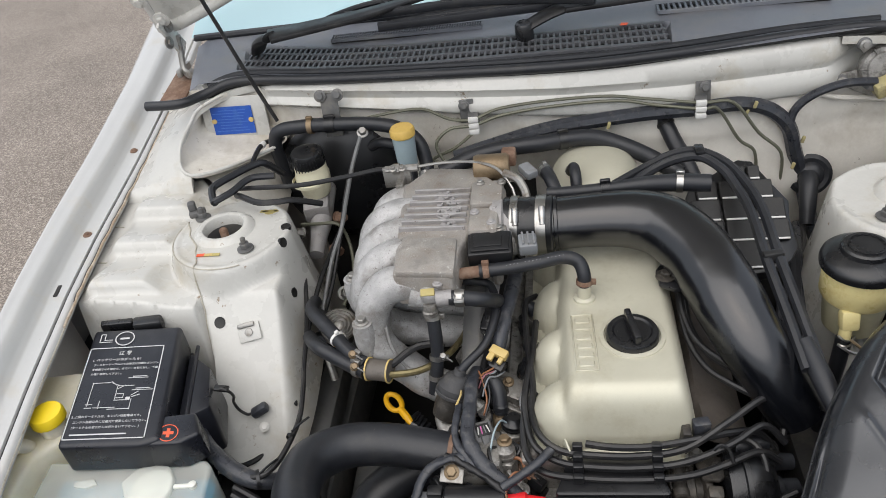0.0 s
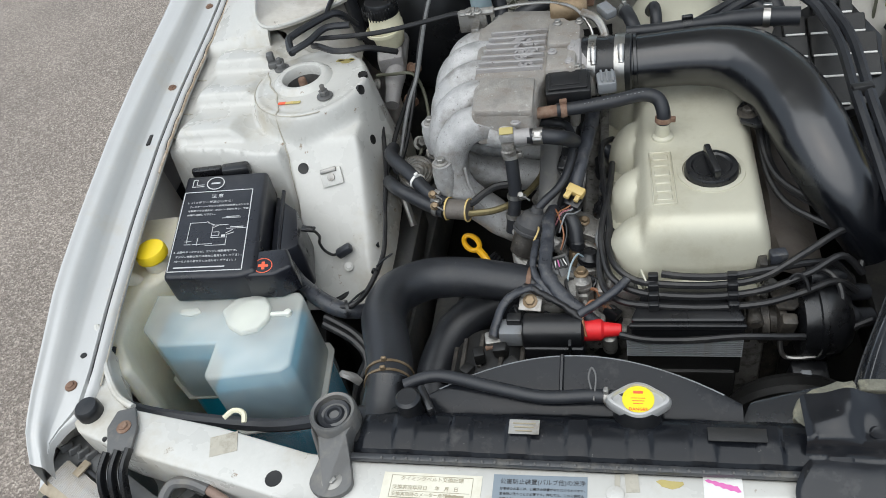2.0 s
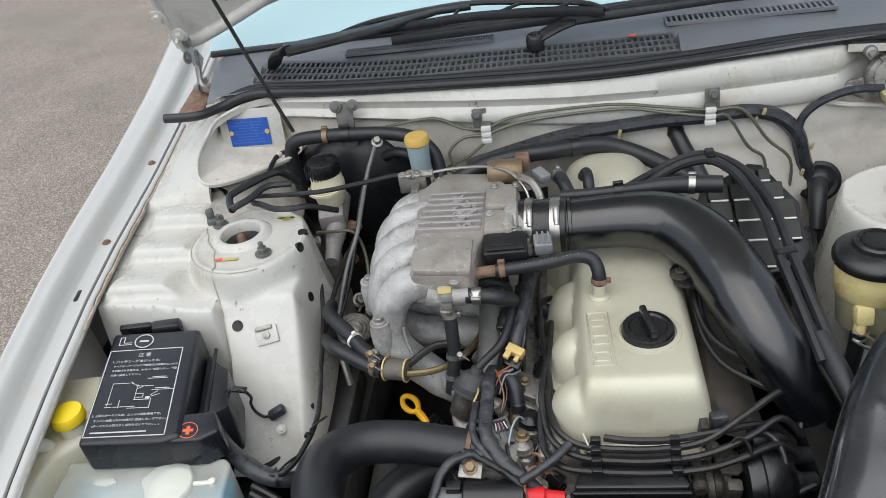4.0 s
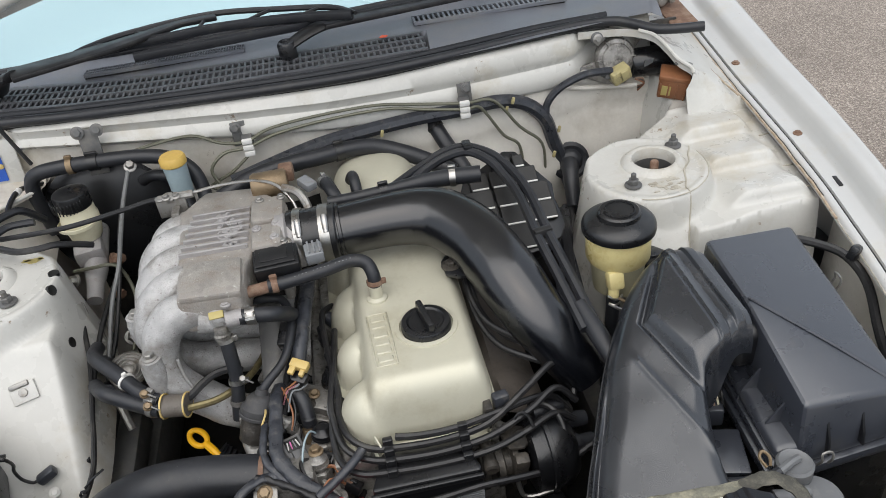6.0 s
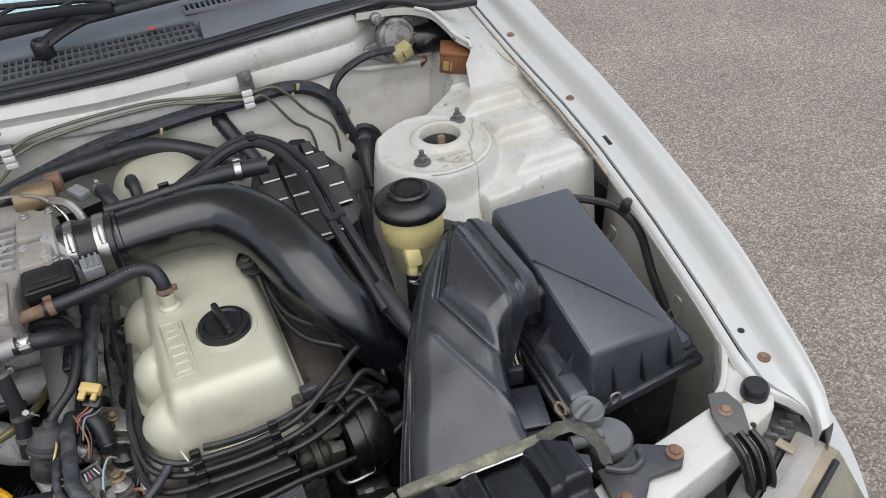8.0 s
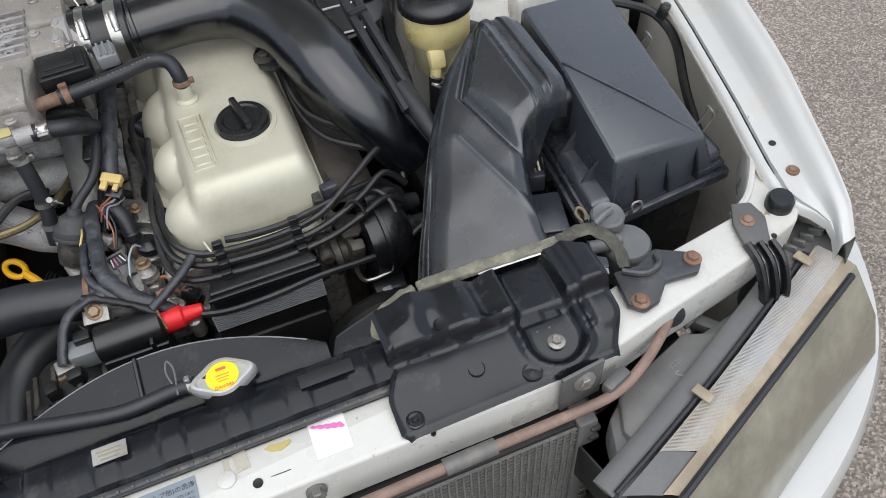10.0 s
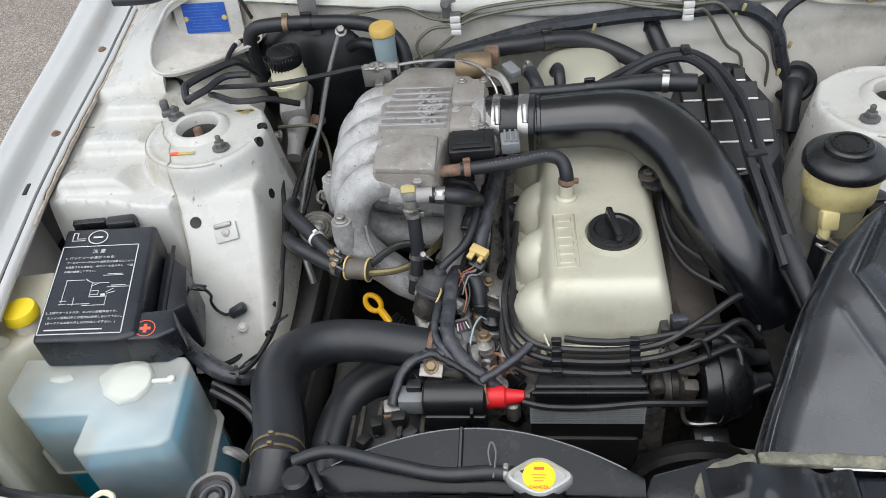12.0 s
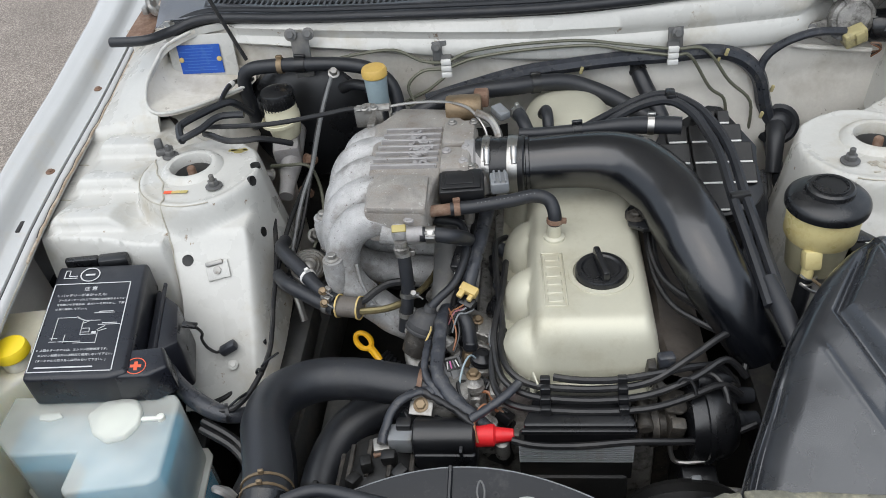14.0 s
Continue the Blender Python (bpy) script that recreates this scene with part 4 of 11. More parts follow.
def slat_grille(name, x0, x1, y0, y1, rows_n, cols, bar, label):
    """A narrow grille with straight rails over a black strip for the shade between them."""
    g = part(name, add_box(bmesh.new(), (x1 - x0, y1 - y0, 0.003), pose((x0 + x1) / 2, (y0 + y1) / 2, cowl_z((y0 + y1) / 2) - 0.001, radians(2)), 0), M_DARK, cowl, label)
    z = cowl_z((y0 + y1) / 2) + 0.004
    for k in range(rows_n + 1):
        y = y0 + (y1 - y0) * k / rows_n
        part("rail", add_box(bmesh.new(), (x1 - x0 + bar, bar, 0.007), pose((x0 + x1) / 2, y, z), 0.0008, 1), M_COWL, g)
    mesh = finish("slat", add_box(bmesh.new(), (bar, y1 - y0, 0.0065), None, 0.0008, 1), M_COWL)
    for k in range(cols + 1):
        o = new("slat", mesh)
        o.parent = g
        o.location = (x0 + (x1 - x0) * k / cols, (y0 + y1) / 2, z - 0.0004)
    return g


slat_mesh = finish("slat", add_box(bmesh.new(), (0.0044, 0.1, 0.0050), None, 0.0008, 1), M_GRILLE)
air_grille(-0.535, 0.203, 3, 70)
slat_grille("fine_grille", -0.385, -0.105, 1.407, 1.430, 2, 60, 0.0020, "narrow fine air grille")
slat_grille("slotted_grille", 0.205, 0.485, 1.398, 1.432, 1, 30, 0.0045, "narrow slotted air grille")
part("leaf", add_prism(bmesh.new(), [(0.134, 1.352), (0.146, 1.350), (0.150, 1.358), (0.138, 1.361)], 0.949, 0.9505, None, 0.0004, 1), M_REDINK, cowl, "small fallen orange leaf")

# windscreen
screen = thing("windscreen", (0, 1.70, 0.93), "sloping windscreen glass with the sky's pale blue reflection in its colour", "windscreen")
rows, rows_in = [], []
for i in range(25):
    x = -0.69 + 1.38 * i / 24
    curve = cowl_back(x) + 0.01
    rows.append([(x * (1 - 0.10 * k / 8), curve + 0.085 * k, 0.952 + 0.052 * k) for k in range(9)])
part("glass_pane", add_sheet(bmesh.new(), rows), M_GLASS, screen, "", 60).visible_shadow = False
part("rubber_edge", add_tube(bmesh.new(), [(x, cowl_back(x) + 0.004, 0.953) for x in [-0.68 + 0.085 * i for i in range(17)]], 0.007, 8, 2), M_RUBBER, screen, "black rubber glazing edge")
rows = []
for i in range(25):
    x = -0.69 + 1.38 * i / 24
    rows.append([(x * (1 - 0.10 * k / 8), cowl_back(x) + 0.012 + 0.085 * k, 0.945 + 0.052 * k) for k in (0, 0.2, 0.45)])
part("dark_band", add_sheet(bmesh.new(), rows), M_FRIT, screen, "dark printed band along the lower glass edge", 60)
# dark cabin behind the glass
part("dashboard", add_box(bmesh.new(), (1.40, 0.62, 0.05), pose(0, 1.86, 0.955, 3), 0.02), M_HOUSING, body, "dark grey dashboard top behind the glass")


def wiper(outline, top, knuckle, frame_line, rubber_line, label, capped):
    """A flat pressed arm, its knuckle down to the pivot, and a blade of frame, claws and rubber."""
    w = thing("wiper", knuckle[-1], label, "wiper", "wipers on the windscreen")
    part("arm", add_prism(bmesh.new(), outline, top - 0.009, top, None, 0.0025), M_WIRE, w, "", 40)
    part("knuckle", add_tube(bmesh.new(), knuckle, [0.019, 0.018, 0.015], 12, 6, flat=0.45), M_WIRE, w)
    if capped:
        part("pivot_cap", add_lathe(bmesh.new(), [(0.016, -0.018), (0.016, 0.006), (0.013, 0.010), (0.009, 0.0105), (0.008, 0.008), (0.002, 0.008)], axis_pose(knuckle[-1], (0, -0.1, 1)), 22), M_BLACKPL, w)
    bl = part("blade", add_tube(bmesh.new(), rubber_line, 0.0060, 8, 6, flat=1.5), M_RUBBER, w, "thin black rubber wiper blade")
    line = smooth_path(frame_line, 8)[0]
    under = smooth_path(rubber_line, 8)[0]
    n = len(line) - 1
    part("blade_frame", add_tube(bmesh.new(), frame_line, [0.0035] + [0.0055] * (len(frame_line) - 2) + [0.0035], 8, 6), M_WIRE, bl)
    for k in (0.04, 0.2, 0.36, 0.5, 0.64, 0.8, 0.96):
        p, q = line[round(k * n)], under[round(k * (len(under) - 1))]
        part("claw", add_tube(bmesh.new(), [p, p.lerp(q, 0.5) + Vector((0.004, 0, 0.002)), q + Vector((0.006, 0, 0.002))], 0.0032, 6, 4), M_WIRE, bl)
    part("spring_strip", add_tube(bmesh.new(), [p + Vector((0, -0.002, 0.006)) for p in under[3:-3:3]], 0.0015, 6, 3), M_ZINC, bl, "thin steel spring strip")
    return w


wiper([(-0.480, 1.348), (-0.329, 1.404), (-0.215, 1.464), (-0.147, 1.472), (-0.142, 1.452), (-0.205, 1.445), (-0.232, 1.425), (-0.311, 1.364), (-0.458, 1.296)], 1.002,
      [(-0.466, 1.322, 0.997), (-0.492, 1.340, 0.985), (-0.520, 1.385, 0.950)],
      [(-0.388, 1.382, 0.995), (-0.365, 1.402, 0.997), (-0.303, 1.444, 0.998), (-0.158, 1.478, 0.999), (-0.03, 1.440, 1.0), (0.061, 1.402, 1.0), (0.100, 1.352, 1.0)],
      [(-0.386, 1.374, 0.992), (-0.300, 1.402, 0.990), (-0.226, 1.412, 0.990), (-0.133, 1.416, 0.992), (0.0, 1.388, 0.996), (0.094, 1.350, 0.998)], "black wiper arm lying low along the windscreen", False)
wiper([(0.030, 1.416), (0.046, 1.360), (0.125, 1.372), (0.36, 1.408), (0.356, 1.430), (0.127, 1.410)], 0.984,
      [(0.048, 1.388, 0.978), (0.012, 1.366, 0.974), (-0.026, 1.346, 0.962)],
      [(-0.270, 1.392, 0.979), (-0.12, 1.402, 0.981), (0.05, 1.412, 0.984), (0.20, 1.424, 0.986), (0.36, 1.432, 0.988)],
      [(-0.285, 1.378, 0.976), (-0.12, 1.386, 0.978), (0.05, 1.40, 0.979), (0.20, 1.415, 0.980), (0.38, 1.43, 0.982)], "black wiper arm with its pivot cap on the cowl", True)

# ---- open bonnet, hinge and prop rod ----
bonnet = thing("bonnet", (0, 1.40, 0.95), "white bonnet propped open above the engine bay", "bonnet")


def bonnet_sheet(lift, inset):
    rows = []
    for j in range(15):
        d = 1.12 * j / 14
        half = 0.728 - 0.10 * (d / 1.12) ** 1.4 - inset
        row = []
        for i in range(31):
            a = -1 + 2 * i / 30
            arch = 0.22 * (1 - abs(a) ** 1.6) * max(0.0, 1 - d / 0.5)
            y = 1.425 - (d * 0.42 + lift * 0.9)
            z = 0.994 + d * 0.91 - lift * 0.4 + arch * 0.62 + 0.01 * (1 - a * a)
            row.append((half * a, y + 0.10 * arch, z))
        rows.append(row)
    return rows


bm = bmesh.new()
add_sheet(bm, bonnet_sheet(-0.012, 0.0))
part("outer_skin", bm, M_WHITE, bonnet, "", 50)
part("inner_frame", add_sheet(bmesh.new(), bonnet_sheet(0.006, 0.012)), M_BAY, bonnet, "white underside frame of the bonnet", 50)
for s in (-1, 1):
    e = [(s * (0.713 - 0.10 * k ** 1.4), 1.425 - 1.12 * k * 0.42, 0.994 + 1.12 * k * 0.91) for k in (0, 0.25, 0.5, 0.75, 1.0)]
    part("folded_edge", add_tube(bmesh.new(), e, 0.009, 8, 5), M_WHITE, bonnet, "rolled bonnet edge")
    hg = part("hinge", add_box(bmesh.new(), (0.010, 0.05, 0.014), pose(s * 0.69, 1.41, 0.918), 0.002), M_ZINC, bonnet, "bare steel bonnet hinge with rust spots")
    part("hinge_leaf", add_box(bmesh.new(), (0.006, 0.10, 0.035), pose(s * 0.685, 1.40, 0.990, -55, 0, 0), 0.002), M_BAY, hg)
    part("hinge_arm", add_tube(bmesh.new(), [(s * 0.655, 1.375, 0.925), (s * 0.668, 1.385, 0.916), (s * 0.684, 1.40, 0.922), (s * 0.684, 1.41, 0.955), (s * 0.682, 1.415, 0.985)], 0.006, 8, 5, flat=1.4), M_ZINC, hg, "bent steel hinge arm")
    part("hinge_base", add_box(bmesh.new(), (0.050, 0.10, 0.005), pose(s * 0.690, 1.375, 0.898, 8, 0, 0), 0.002), M_RUST, hg, "rusty hinge base plate")
    for k in (0.25, 0.75):
        at = Vector((s * 0.678, 1.36 + 0.035 * k, 0.975 + 0.05 * k))
        part("hinge_bolt", add_hex(bmesh.new(), at, (-s, -0.2, 0.1), 0.007, 0.006, 1.7), M_ZINC, hg)
part("oval_hole", add_lathe(bmesh.new(), [(0.012, -0.001), (0.012, 0.004), (0.006, 0.003)], axis_pose((-0.680, 1.335, 1.127), (0, -0.91, -0.42)) @ Matrix.Diagonal((1.3, 0.7, 1, 1)), 18), M_DARK, bonnet, "dark oval hole in the underside")
for x, y, z in ((-0.700, 1.365, 1.072), (-0.680, 1.385, 1.030)):
    part("hinge_stud", add_hex(bmesh.new(), (x, y - 0.012, z), (0, -0.91, -0.42), 0.009, 0.008, 1.7), M_BAY, bonnet, "white painted hinge bolt")
rim = [(x * 1.018, 1.418, z + 0.042) for x, z in ((-0.705, 0.985), (-0.675, 0.962), (-0.62, 0.978), (-0.53, 1.015), (-0.43, 1.058), (-0.25, 1.10), (0.0, 1.115), (0.25, 1.10), (0.43, 1.058), (0.53, 1.015), (0.62, 0.978), (0.675, 0.962), (0.705, 0.985))]
part("rear_rim", add_tube(bmesh.new(), rim, 0.012, 10, 5), M_BAY, bonnet, "rolled rear rim of the bonnet")
solo("prop_rod", add_tube(bmesh.new(), [(-0.455, 1.222, 0.885), (-0.48, 1.215, 0.975), (-0.505, 1.205, 1.08), (-0.53, 1.19, 1.19), (-0.58, 1.16, 1.42)], 0.0034, 8, 6), M_WIRE, "thin black steel bonnet prop rod", "prop rod")

# ---- front: radiator support, bumper ----
half_back = [(0.26, 0.361), (0.32, 0.368), (0.43, 0.394), (0.555, 0.414), (0.59, 0.45), (0.63, 0.508)]
half_front = [(0.655, 0.470), (0.625, 0.405), (0.60, 0.380), (0.535, 0.360), (0.415, 0.335), (0.315, 0.311), (0.26, 0.309)]
plan = [(-x, y) for x, y in reversed(half_back)] + half_back + half_front + [(-x, y) for x, y in reversed(half_front)]
bm = add_prism(bmesh.new(), plan, 0.712, 0.770, None, 0.004, 3)
support = part("radiator_support", bm, M_BAY, body, "white pressed radiator support beam with stickers", 30)
for s in (-1, 1):
    part("curled_lip", add_tube(bmesh.new(), [(s * x, y, z) for x, y, z in ((0.640, 0.520, 0.785), (0.628, 0.498, 0.776), (0.600, 0.458, 0.772), (0.572, 0.428, 0.771), (0.545, 0.414, 0.770))], 0.004, 8, 5), M_BAY, body, "curled white edge at the beam end")
part("latch_post", add_box(bmesh.new(), (0.165, 0.03, 0.34), pose(-0.008, 0.296, 0.545), 0.004), M_BAY, body, "white upright post below the support beam")
for x, y, r in ((0.012, 0.325, 0.0045), (-0.346, 0.336, 0.009), (0.352, 0.338, 0.009), (0.565, 0.372, 0.003), (-0.56, 0.372, 0.003), (0.165, 0.3095, 0.0025), (-0.205, 0.3085, 0.003)):
    part("hole", add_lathe(bmesh.new(), [(r, 0.766), (r, 0.7706), (r * 0.7, 0.7702)], pose(x, y, 0), 16), M_DARK, support, "dark round hole in the beam")
for x in (-0.092, 0.055):
    part("support_bolt", add_hex(bmesh.new(), (x, 0.3065, 0.752), (0, -1, 0.25), 0.007, 0.009, 1.35), M_GREYSTEEL, support, "grey hex bolt on the front lip")
part("paint_nut", add_lathe(bmesh.new(), [(0.008, 0.7695), (0.008, 0.772), (0.004, 0.773)], pose(-0.012, 0.338, 0), 14), M_BAY, support, "white painted nut")
for x, y, sx, sy, a in ((-0.415, 0.372, 0.030, 0.024, 18), (0.003, 0.350, 0.012, 0.018, 5), (-0.010, 0.349, 0.005, 0.017, 0)):
    part("glue_patch", add_box(bmesh.new(), (sx, sy, 0.0006), pose(x, y, 0.7704, 0, 0, a), 0), M_SEALER, support, "grey patch of old glue")
bm = bmesh.new()
add_prism(bm, [(0.036 + 0.012 * math.cos(k * 0.7) * (1 + 0.3 * math.sin(k * 2.3)), 0.351 + 0.004 * math.sin(k * 0.7) * (1 + 0.35 * math.cos(k * 1.7))) for k in range(9)], 0.7699, 0.7707, None, 0)
part("paint_smear", bm, M_OCHRE, support, "ochre smear on the beam")
for s in (-1, 1):
    part("rubber_stop", add_lathe(bmesh.new(), [(0.0145, 0.765), (0.0145, 0.781), (0.012, 0.785), (0.003, 0.786)], pose(s * 0.594, 0.404, 0), 20), M_BLACKPL, support, "round black rubber bonnet stop")
    hb = part("front_bracket", add_box(bmesh.new(), (0.045, 0.004, 0.055), pose(s * 0.309, 0.306, 0.755, 0, 0, s * 6), 0.0012), M_GREYSTEEL, support, "grey steel bracket on the front lip")
    part("bracket_bolt", add_hex(bmesh.new(), (s * 0.310, 0.303, 0.766), (0, -1, 0.25), 0.0065, 0.006, 1.7), M_ZINC, hb)

half = [(0.0, 0.100), (0.16, 0.105), (0.30, 0.122), (0.45, 0.153), (0.55, 0.190), (0.655, 0.252), (0.735, 0.327), (0.795, 0.43), (0.835, 0.56)]
line, where = smooth_path([(-x, y, 0) for x, y in half[:0:-1]] + [(x, y, 0) for x, y in half], 5)
rows = []
for i, c in enumerate(line):
    d = (line[min(i + 1, len(line) - 1)] - line[max(i - 1, 0)]).normalized()
    out = Vector((d.y, -d.x, 0))
    rows.append([c + out * o + Vector((0, 0, z)) for o, z in ((-0.05, 0.566), (-0.004, 0.572), (0.012, 0.566), (0.022, 0.545), (0.026, 0.50), (0.018, 0.38), (-0.01, 0.24), (-0.04, 0.2))])
bm = bmesh.new()
part("bumper", add_sheet(bm, rows), M_WHITE, body, "smooth white front bumper", 40)
for s in (-1, 1):
    for y in (0.98,):
        w = part("wheel", add_lathe(bmesh.new(), [(0.19, -0.08), (0.285, -0.08), (0.30, -0.06), (0.30, 0.06), (0.285, 0.08), (0.19, 0.08)], Matrix.Translation((s * 0.775, y, 0.30)) @ pose(0, 0, 0, 0, 90, 0), 40), M_RUBBER, body, "black tyre below the fender")
        part("rim", add_lathe(bmesh.new(), [(0.19, -0.08), (0.18, 0.0), (0.05, 0.03), (0.02, 0.03)], Matrix.Translation((s * 0.775, y, 0.30)) @ pose(0, 0, 0, 0, s * 90, 0), 30), M_GREYSTEEL, w)

# dirty hinge pockets at the rear corners of the bay
for s in (-1, 1):
    hp = part("hinge_pocket", add_prism(bmesh.new(), [(s * 0.630, 1.360), (s * 0.700, 1.360), (s * 0.735, 1.52), (s * 0.660, 1.53)], 0.850, 0.868, None, 0.004), M_FIREWALL, body, "dirty hinge pocket with rust")
    for k in range(5):
        x, y = 0.665 + 0.010 * k, 1.38 + 0.022 * ((k * 3) % 5)
        part("rust_spot", add_prism(bmesh.new(), [(s * x + 0.010 * math.cos(a) * (1 + 0.4 * math.sin(3 * a + k)), y + 0.008 * math.sin(a)) for a in [0.7 * j for j in range(9)]], 0.8678, 0.8692, None, 0), M_RUST, hp, "brown rust spot")

# ---- battery under its printed cover ----
B_MAT = Matrix(((1.0, -0.25, 0, -0.557), (0.03, 1.0, 0, 0.719), (0, 0, 1, 0), (0, 0, 0, 1)))
battery = thing("battery", (-0.557, 0.721, 0.55), "car battery under a black cover with white printed instructions", "battery")
part("case", add_box(bmesh.new(), (0.128, 0.195, 0.17), B_MAT @ pose(0.004, 0.008, 0.635), 0.004), M_BLACKPL, battery)
outline = [(-0.0665, -0.106), (0.040, -0.106), (0.0665, -0.098), (0.0665, 0.106), (-0.0665, 0.106)]
cover = part("cover", add_prism(bmesh.new(), outline, 0.722, 0.771, B_MAT, 0.006, 3), M_BATTERY, battery, "black plastic battery cover", 40)
part("side_skirt", add_prism(bmesh.new(), [(0.0655, 0.098), (0.105, 0.06), (0.112, -0.02), (0.0655, -0.05)], 0.655, 0.735, B_MAT, 0.005, 2, 0.9), M_BATTERY, cover)
part("terminal_flap", add_prism(bmesh.new(), [(0.036, -0.1045), (0.090, -0.1035), (0.117, -0.088), (0.108, -0.052), (0.036, -0.058)], 0.722, 0.767, B_MAT, 0.004, 3, 0.93), M_BATTERY, cover, "black flap over the positive terminal")
part("ridge", add_box(bmesh.new(), (0.006, 0.14, 0.006), B_MAT @ pose(0.080, 0.03, 0.735, 0, 20, 0), 0.002), M_BATTERY, cover)
part("hold_down", add_box(bmesh.new(), (0.044, 0.020, 0.020), B_MAT @ pose(0.012, 0.119, 0.765, 0, 0, 6), 0.004), M_BLACKPL, battery, "black hold-down hook behind the cover")
part("hold_down", add_box(bmesh.new(), (0.050, 0.012, 0.016), B_MAT @ pose(-0.038, 0.124, 0.762, 0, 0, 4), 0.003), M_BLACKPL, battery)
TOP = 0.7716


def on_cover(x, y):
    return B_MAT @ pose(x, y, TOP)


bm = bmesh.new()
for x0, y0, x1, y1 in ((-0.062, -0.096, -0.061, 0.066), (0.046, -0.096, 0.047, 0.066), (-0.062, -0.096, 0.047, -0.095), (-0.062, 0.065, 0.047, 0.066)):
    add_box(bm, (abs(x1 - x0) + 0.0004, abs(y1 - y0) + 0.0004, 0.0004), on_cover((x0 + x1) / 2, (y0 + y1) / 2), 0)
part("printed_frame", bm, M_INKWHITE, cover, "thin white printed frame line")
bm = bmesh.new()
letters(bm, "注 意", 0.0085, on_cover(-0.008, 0.0515), align="CENTER")
for k, line in enumerate(("1. バッテリーがあがったら!", "   ブースターケーブルにて故障又は他車のエンジン", "   を始動させる場合は、本カバーを取り外し、下図", "   の様に接続して下さい。")):
    letters(bm, line, 0.0058 if k == 0 else 0.0043, on_cover(-0.054, 0.040 - 0.0088 * k))
for k, line in enumerate(("2. 上図のターミナルは、エンジン始動専用です。", "   エンジン始動以外には絶対に使用しないで下さい。", "   (ターミナルの取り外しは行わないで下さい。)")):
    letters(bm, line, 0.0044, on_cover(-0.058, -0.061 - 0.0088 * k))
add_box(bm, (0.075, 0.0020, 0.0004), on_cover(-0.016, -0.0885), 0)
part("printed_text", bm, M_INKWHITE, cover, "white printed instructions in Japanese")
bm = bmesh.new()
add_lathe(bm, [(0.0145, 0), (0.0145, 0.0004), (0.0128, 0.0004), (0.0128, 0)], on_cover(-0.015, 0.084), 32, cap=False)
add_box(bm, (0.014, 0.0034, 0.0004), on_cover(-0.015, 0.084), 0)
for sx, sy, x, y in ((0.02, 0.0012, -0.043, 0.078), (0.0012, 0.016, -0.052, 0.086), (0.007, 0.0012, -0.049, 0.094), (0.0012, 0.012, -0.0455, 0.088), (0.012, 0.0012, -0.039, 0.082)):
    add_box(bm, (sx, sy, 0.0004), on_cover(x, y), 0)
part("minus_mark", bm, M_INKWHITE, cover, "white minus sign in a ring")
bm = bmesh.new()
# wiring sketch: lines, boxes and clip shapes
for sx, sy, x, y in ((0.0009, 0.040, -0.042, -0.022), (0.026, 0.0009, -0.030, -0.0015), (0.010, 0.0009, -0.040, -0.039), (0.010, 0.0009, -0.040, -0.045), (0.030, 0.0009, -0.018, -0.045), (0.0009, 0.014, -0.026, -0.040),
                     (0.030, 0.0009, 0.002, -0.048), (0.0009, 0.018, 0.017, -0.040), (0.022, 0.0009, 0.006, -0.008), (0.0009, 0.024, -0.006, -0.020), (0.022, 0.0009, 0.004, -0.033),
                     (0.010, 0.0009, 0.0, -0.022), (0.010, 0.0009, 0.0, -0.029), (0.0009, 0.007, 0.005, -0.026), (0.006, 0.004, 0.012, -0.030), (0.028, 0.0009, 0.020, 0.006), (0.020, 0.0012, 0.022, 0.0085), (0.030, 0.0009, 0.030, -0.016), (0.020, 0.0012, 0.030, -0.0132)):
    add_box(bm, (sx, sy, 0.0004), on_cover(x, y), 0)
for x, y, a in ((-0.012, -0.003, -40), (-0.009, -0.005, -25), (0.020, -0.022, 35), (0.022, -0.026, 20), (0.0, -0.010, 30)):
    add_box(bm, (0.012, 0.0010, 0.0004), on_cover(x, y) @ pose(0, 0, 0, 0, 0, a), 0)
part("wiring_sketch", bm, M_INKWHITE, cover, "white line drawing of jump leads")
bm = bmesh.new()
F_MAT = B_MAT @ pose(0.0745, -0.086, 0.7668)
add_lathe(bm, [(0.0132, 0), (0.0132, 0.0005), (0.0120, 0.0005), (0.0120, 0)], F_MAT, 32, cap=False)
add_box(bm, (0.014, 0.0046, 0.0006), F_MAT, 0)
add_box(bm, (0.0046, 0.014, 0.0008), F_MAT, 0)
part("plus_mark", bm, M_REDINK, cover, "orange-red plus sign in a ring")
battery_tray = solo("battery_tray", add_box(bmesh.new(), (0.19, 0.26, 0.02), B_MAT @ pose(0, 0, 0.542), 0.005), M_DARK, "black battery tray on the inner wing", "tray")
# Added block below the tray; its black colour deepens the shade there.
solo("tray_stand", add_box(bmesh.new(), (0.15, 0.20, 0.225), B_MAT @ pose(0, 0, 0.42), 0.01), M_DARK, "plain black block in the shade below the battery tray", "bracket")
solo("wire_clip", add_box(bmesh.new(), (0.020, 0.010, 0.004), pose(-0.446, 0.750, 0.722, 0, 10, 0), 0.001), M_BLACKPL, "small black clip on the battery side", "clip")
cable("sensor_wire", [(-0.448, 0.748, 0.724), (-0.437, 0.748, 0.719), (-0.437, 0.756, 0.700), (-0.446, 0.764, 0.680), (-0.443, 0.764, 0.664), (-0.432, 0.762, 0.656), (-0.424, 0.762, 0.658)], 0.0022, "short kinked black sensor wire beside the battery", M_WIRE)
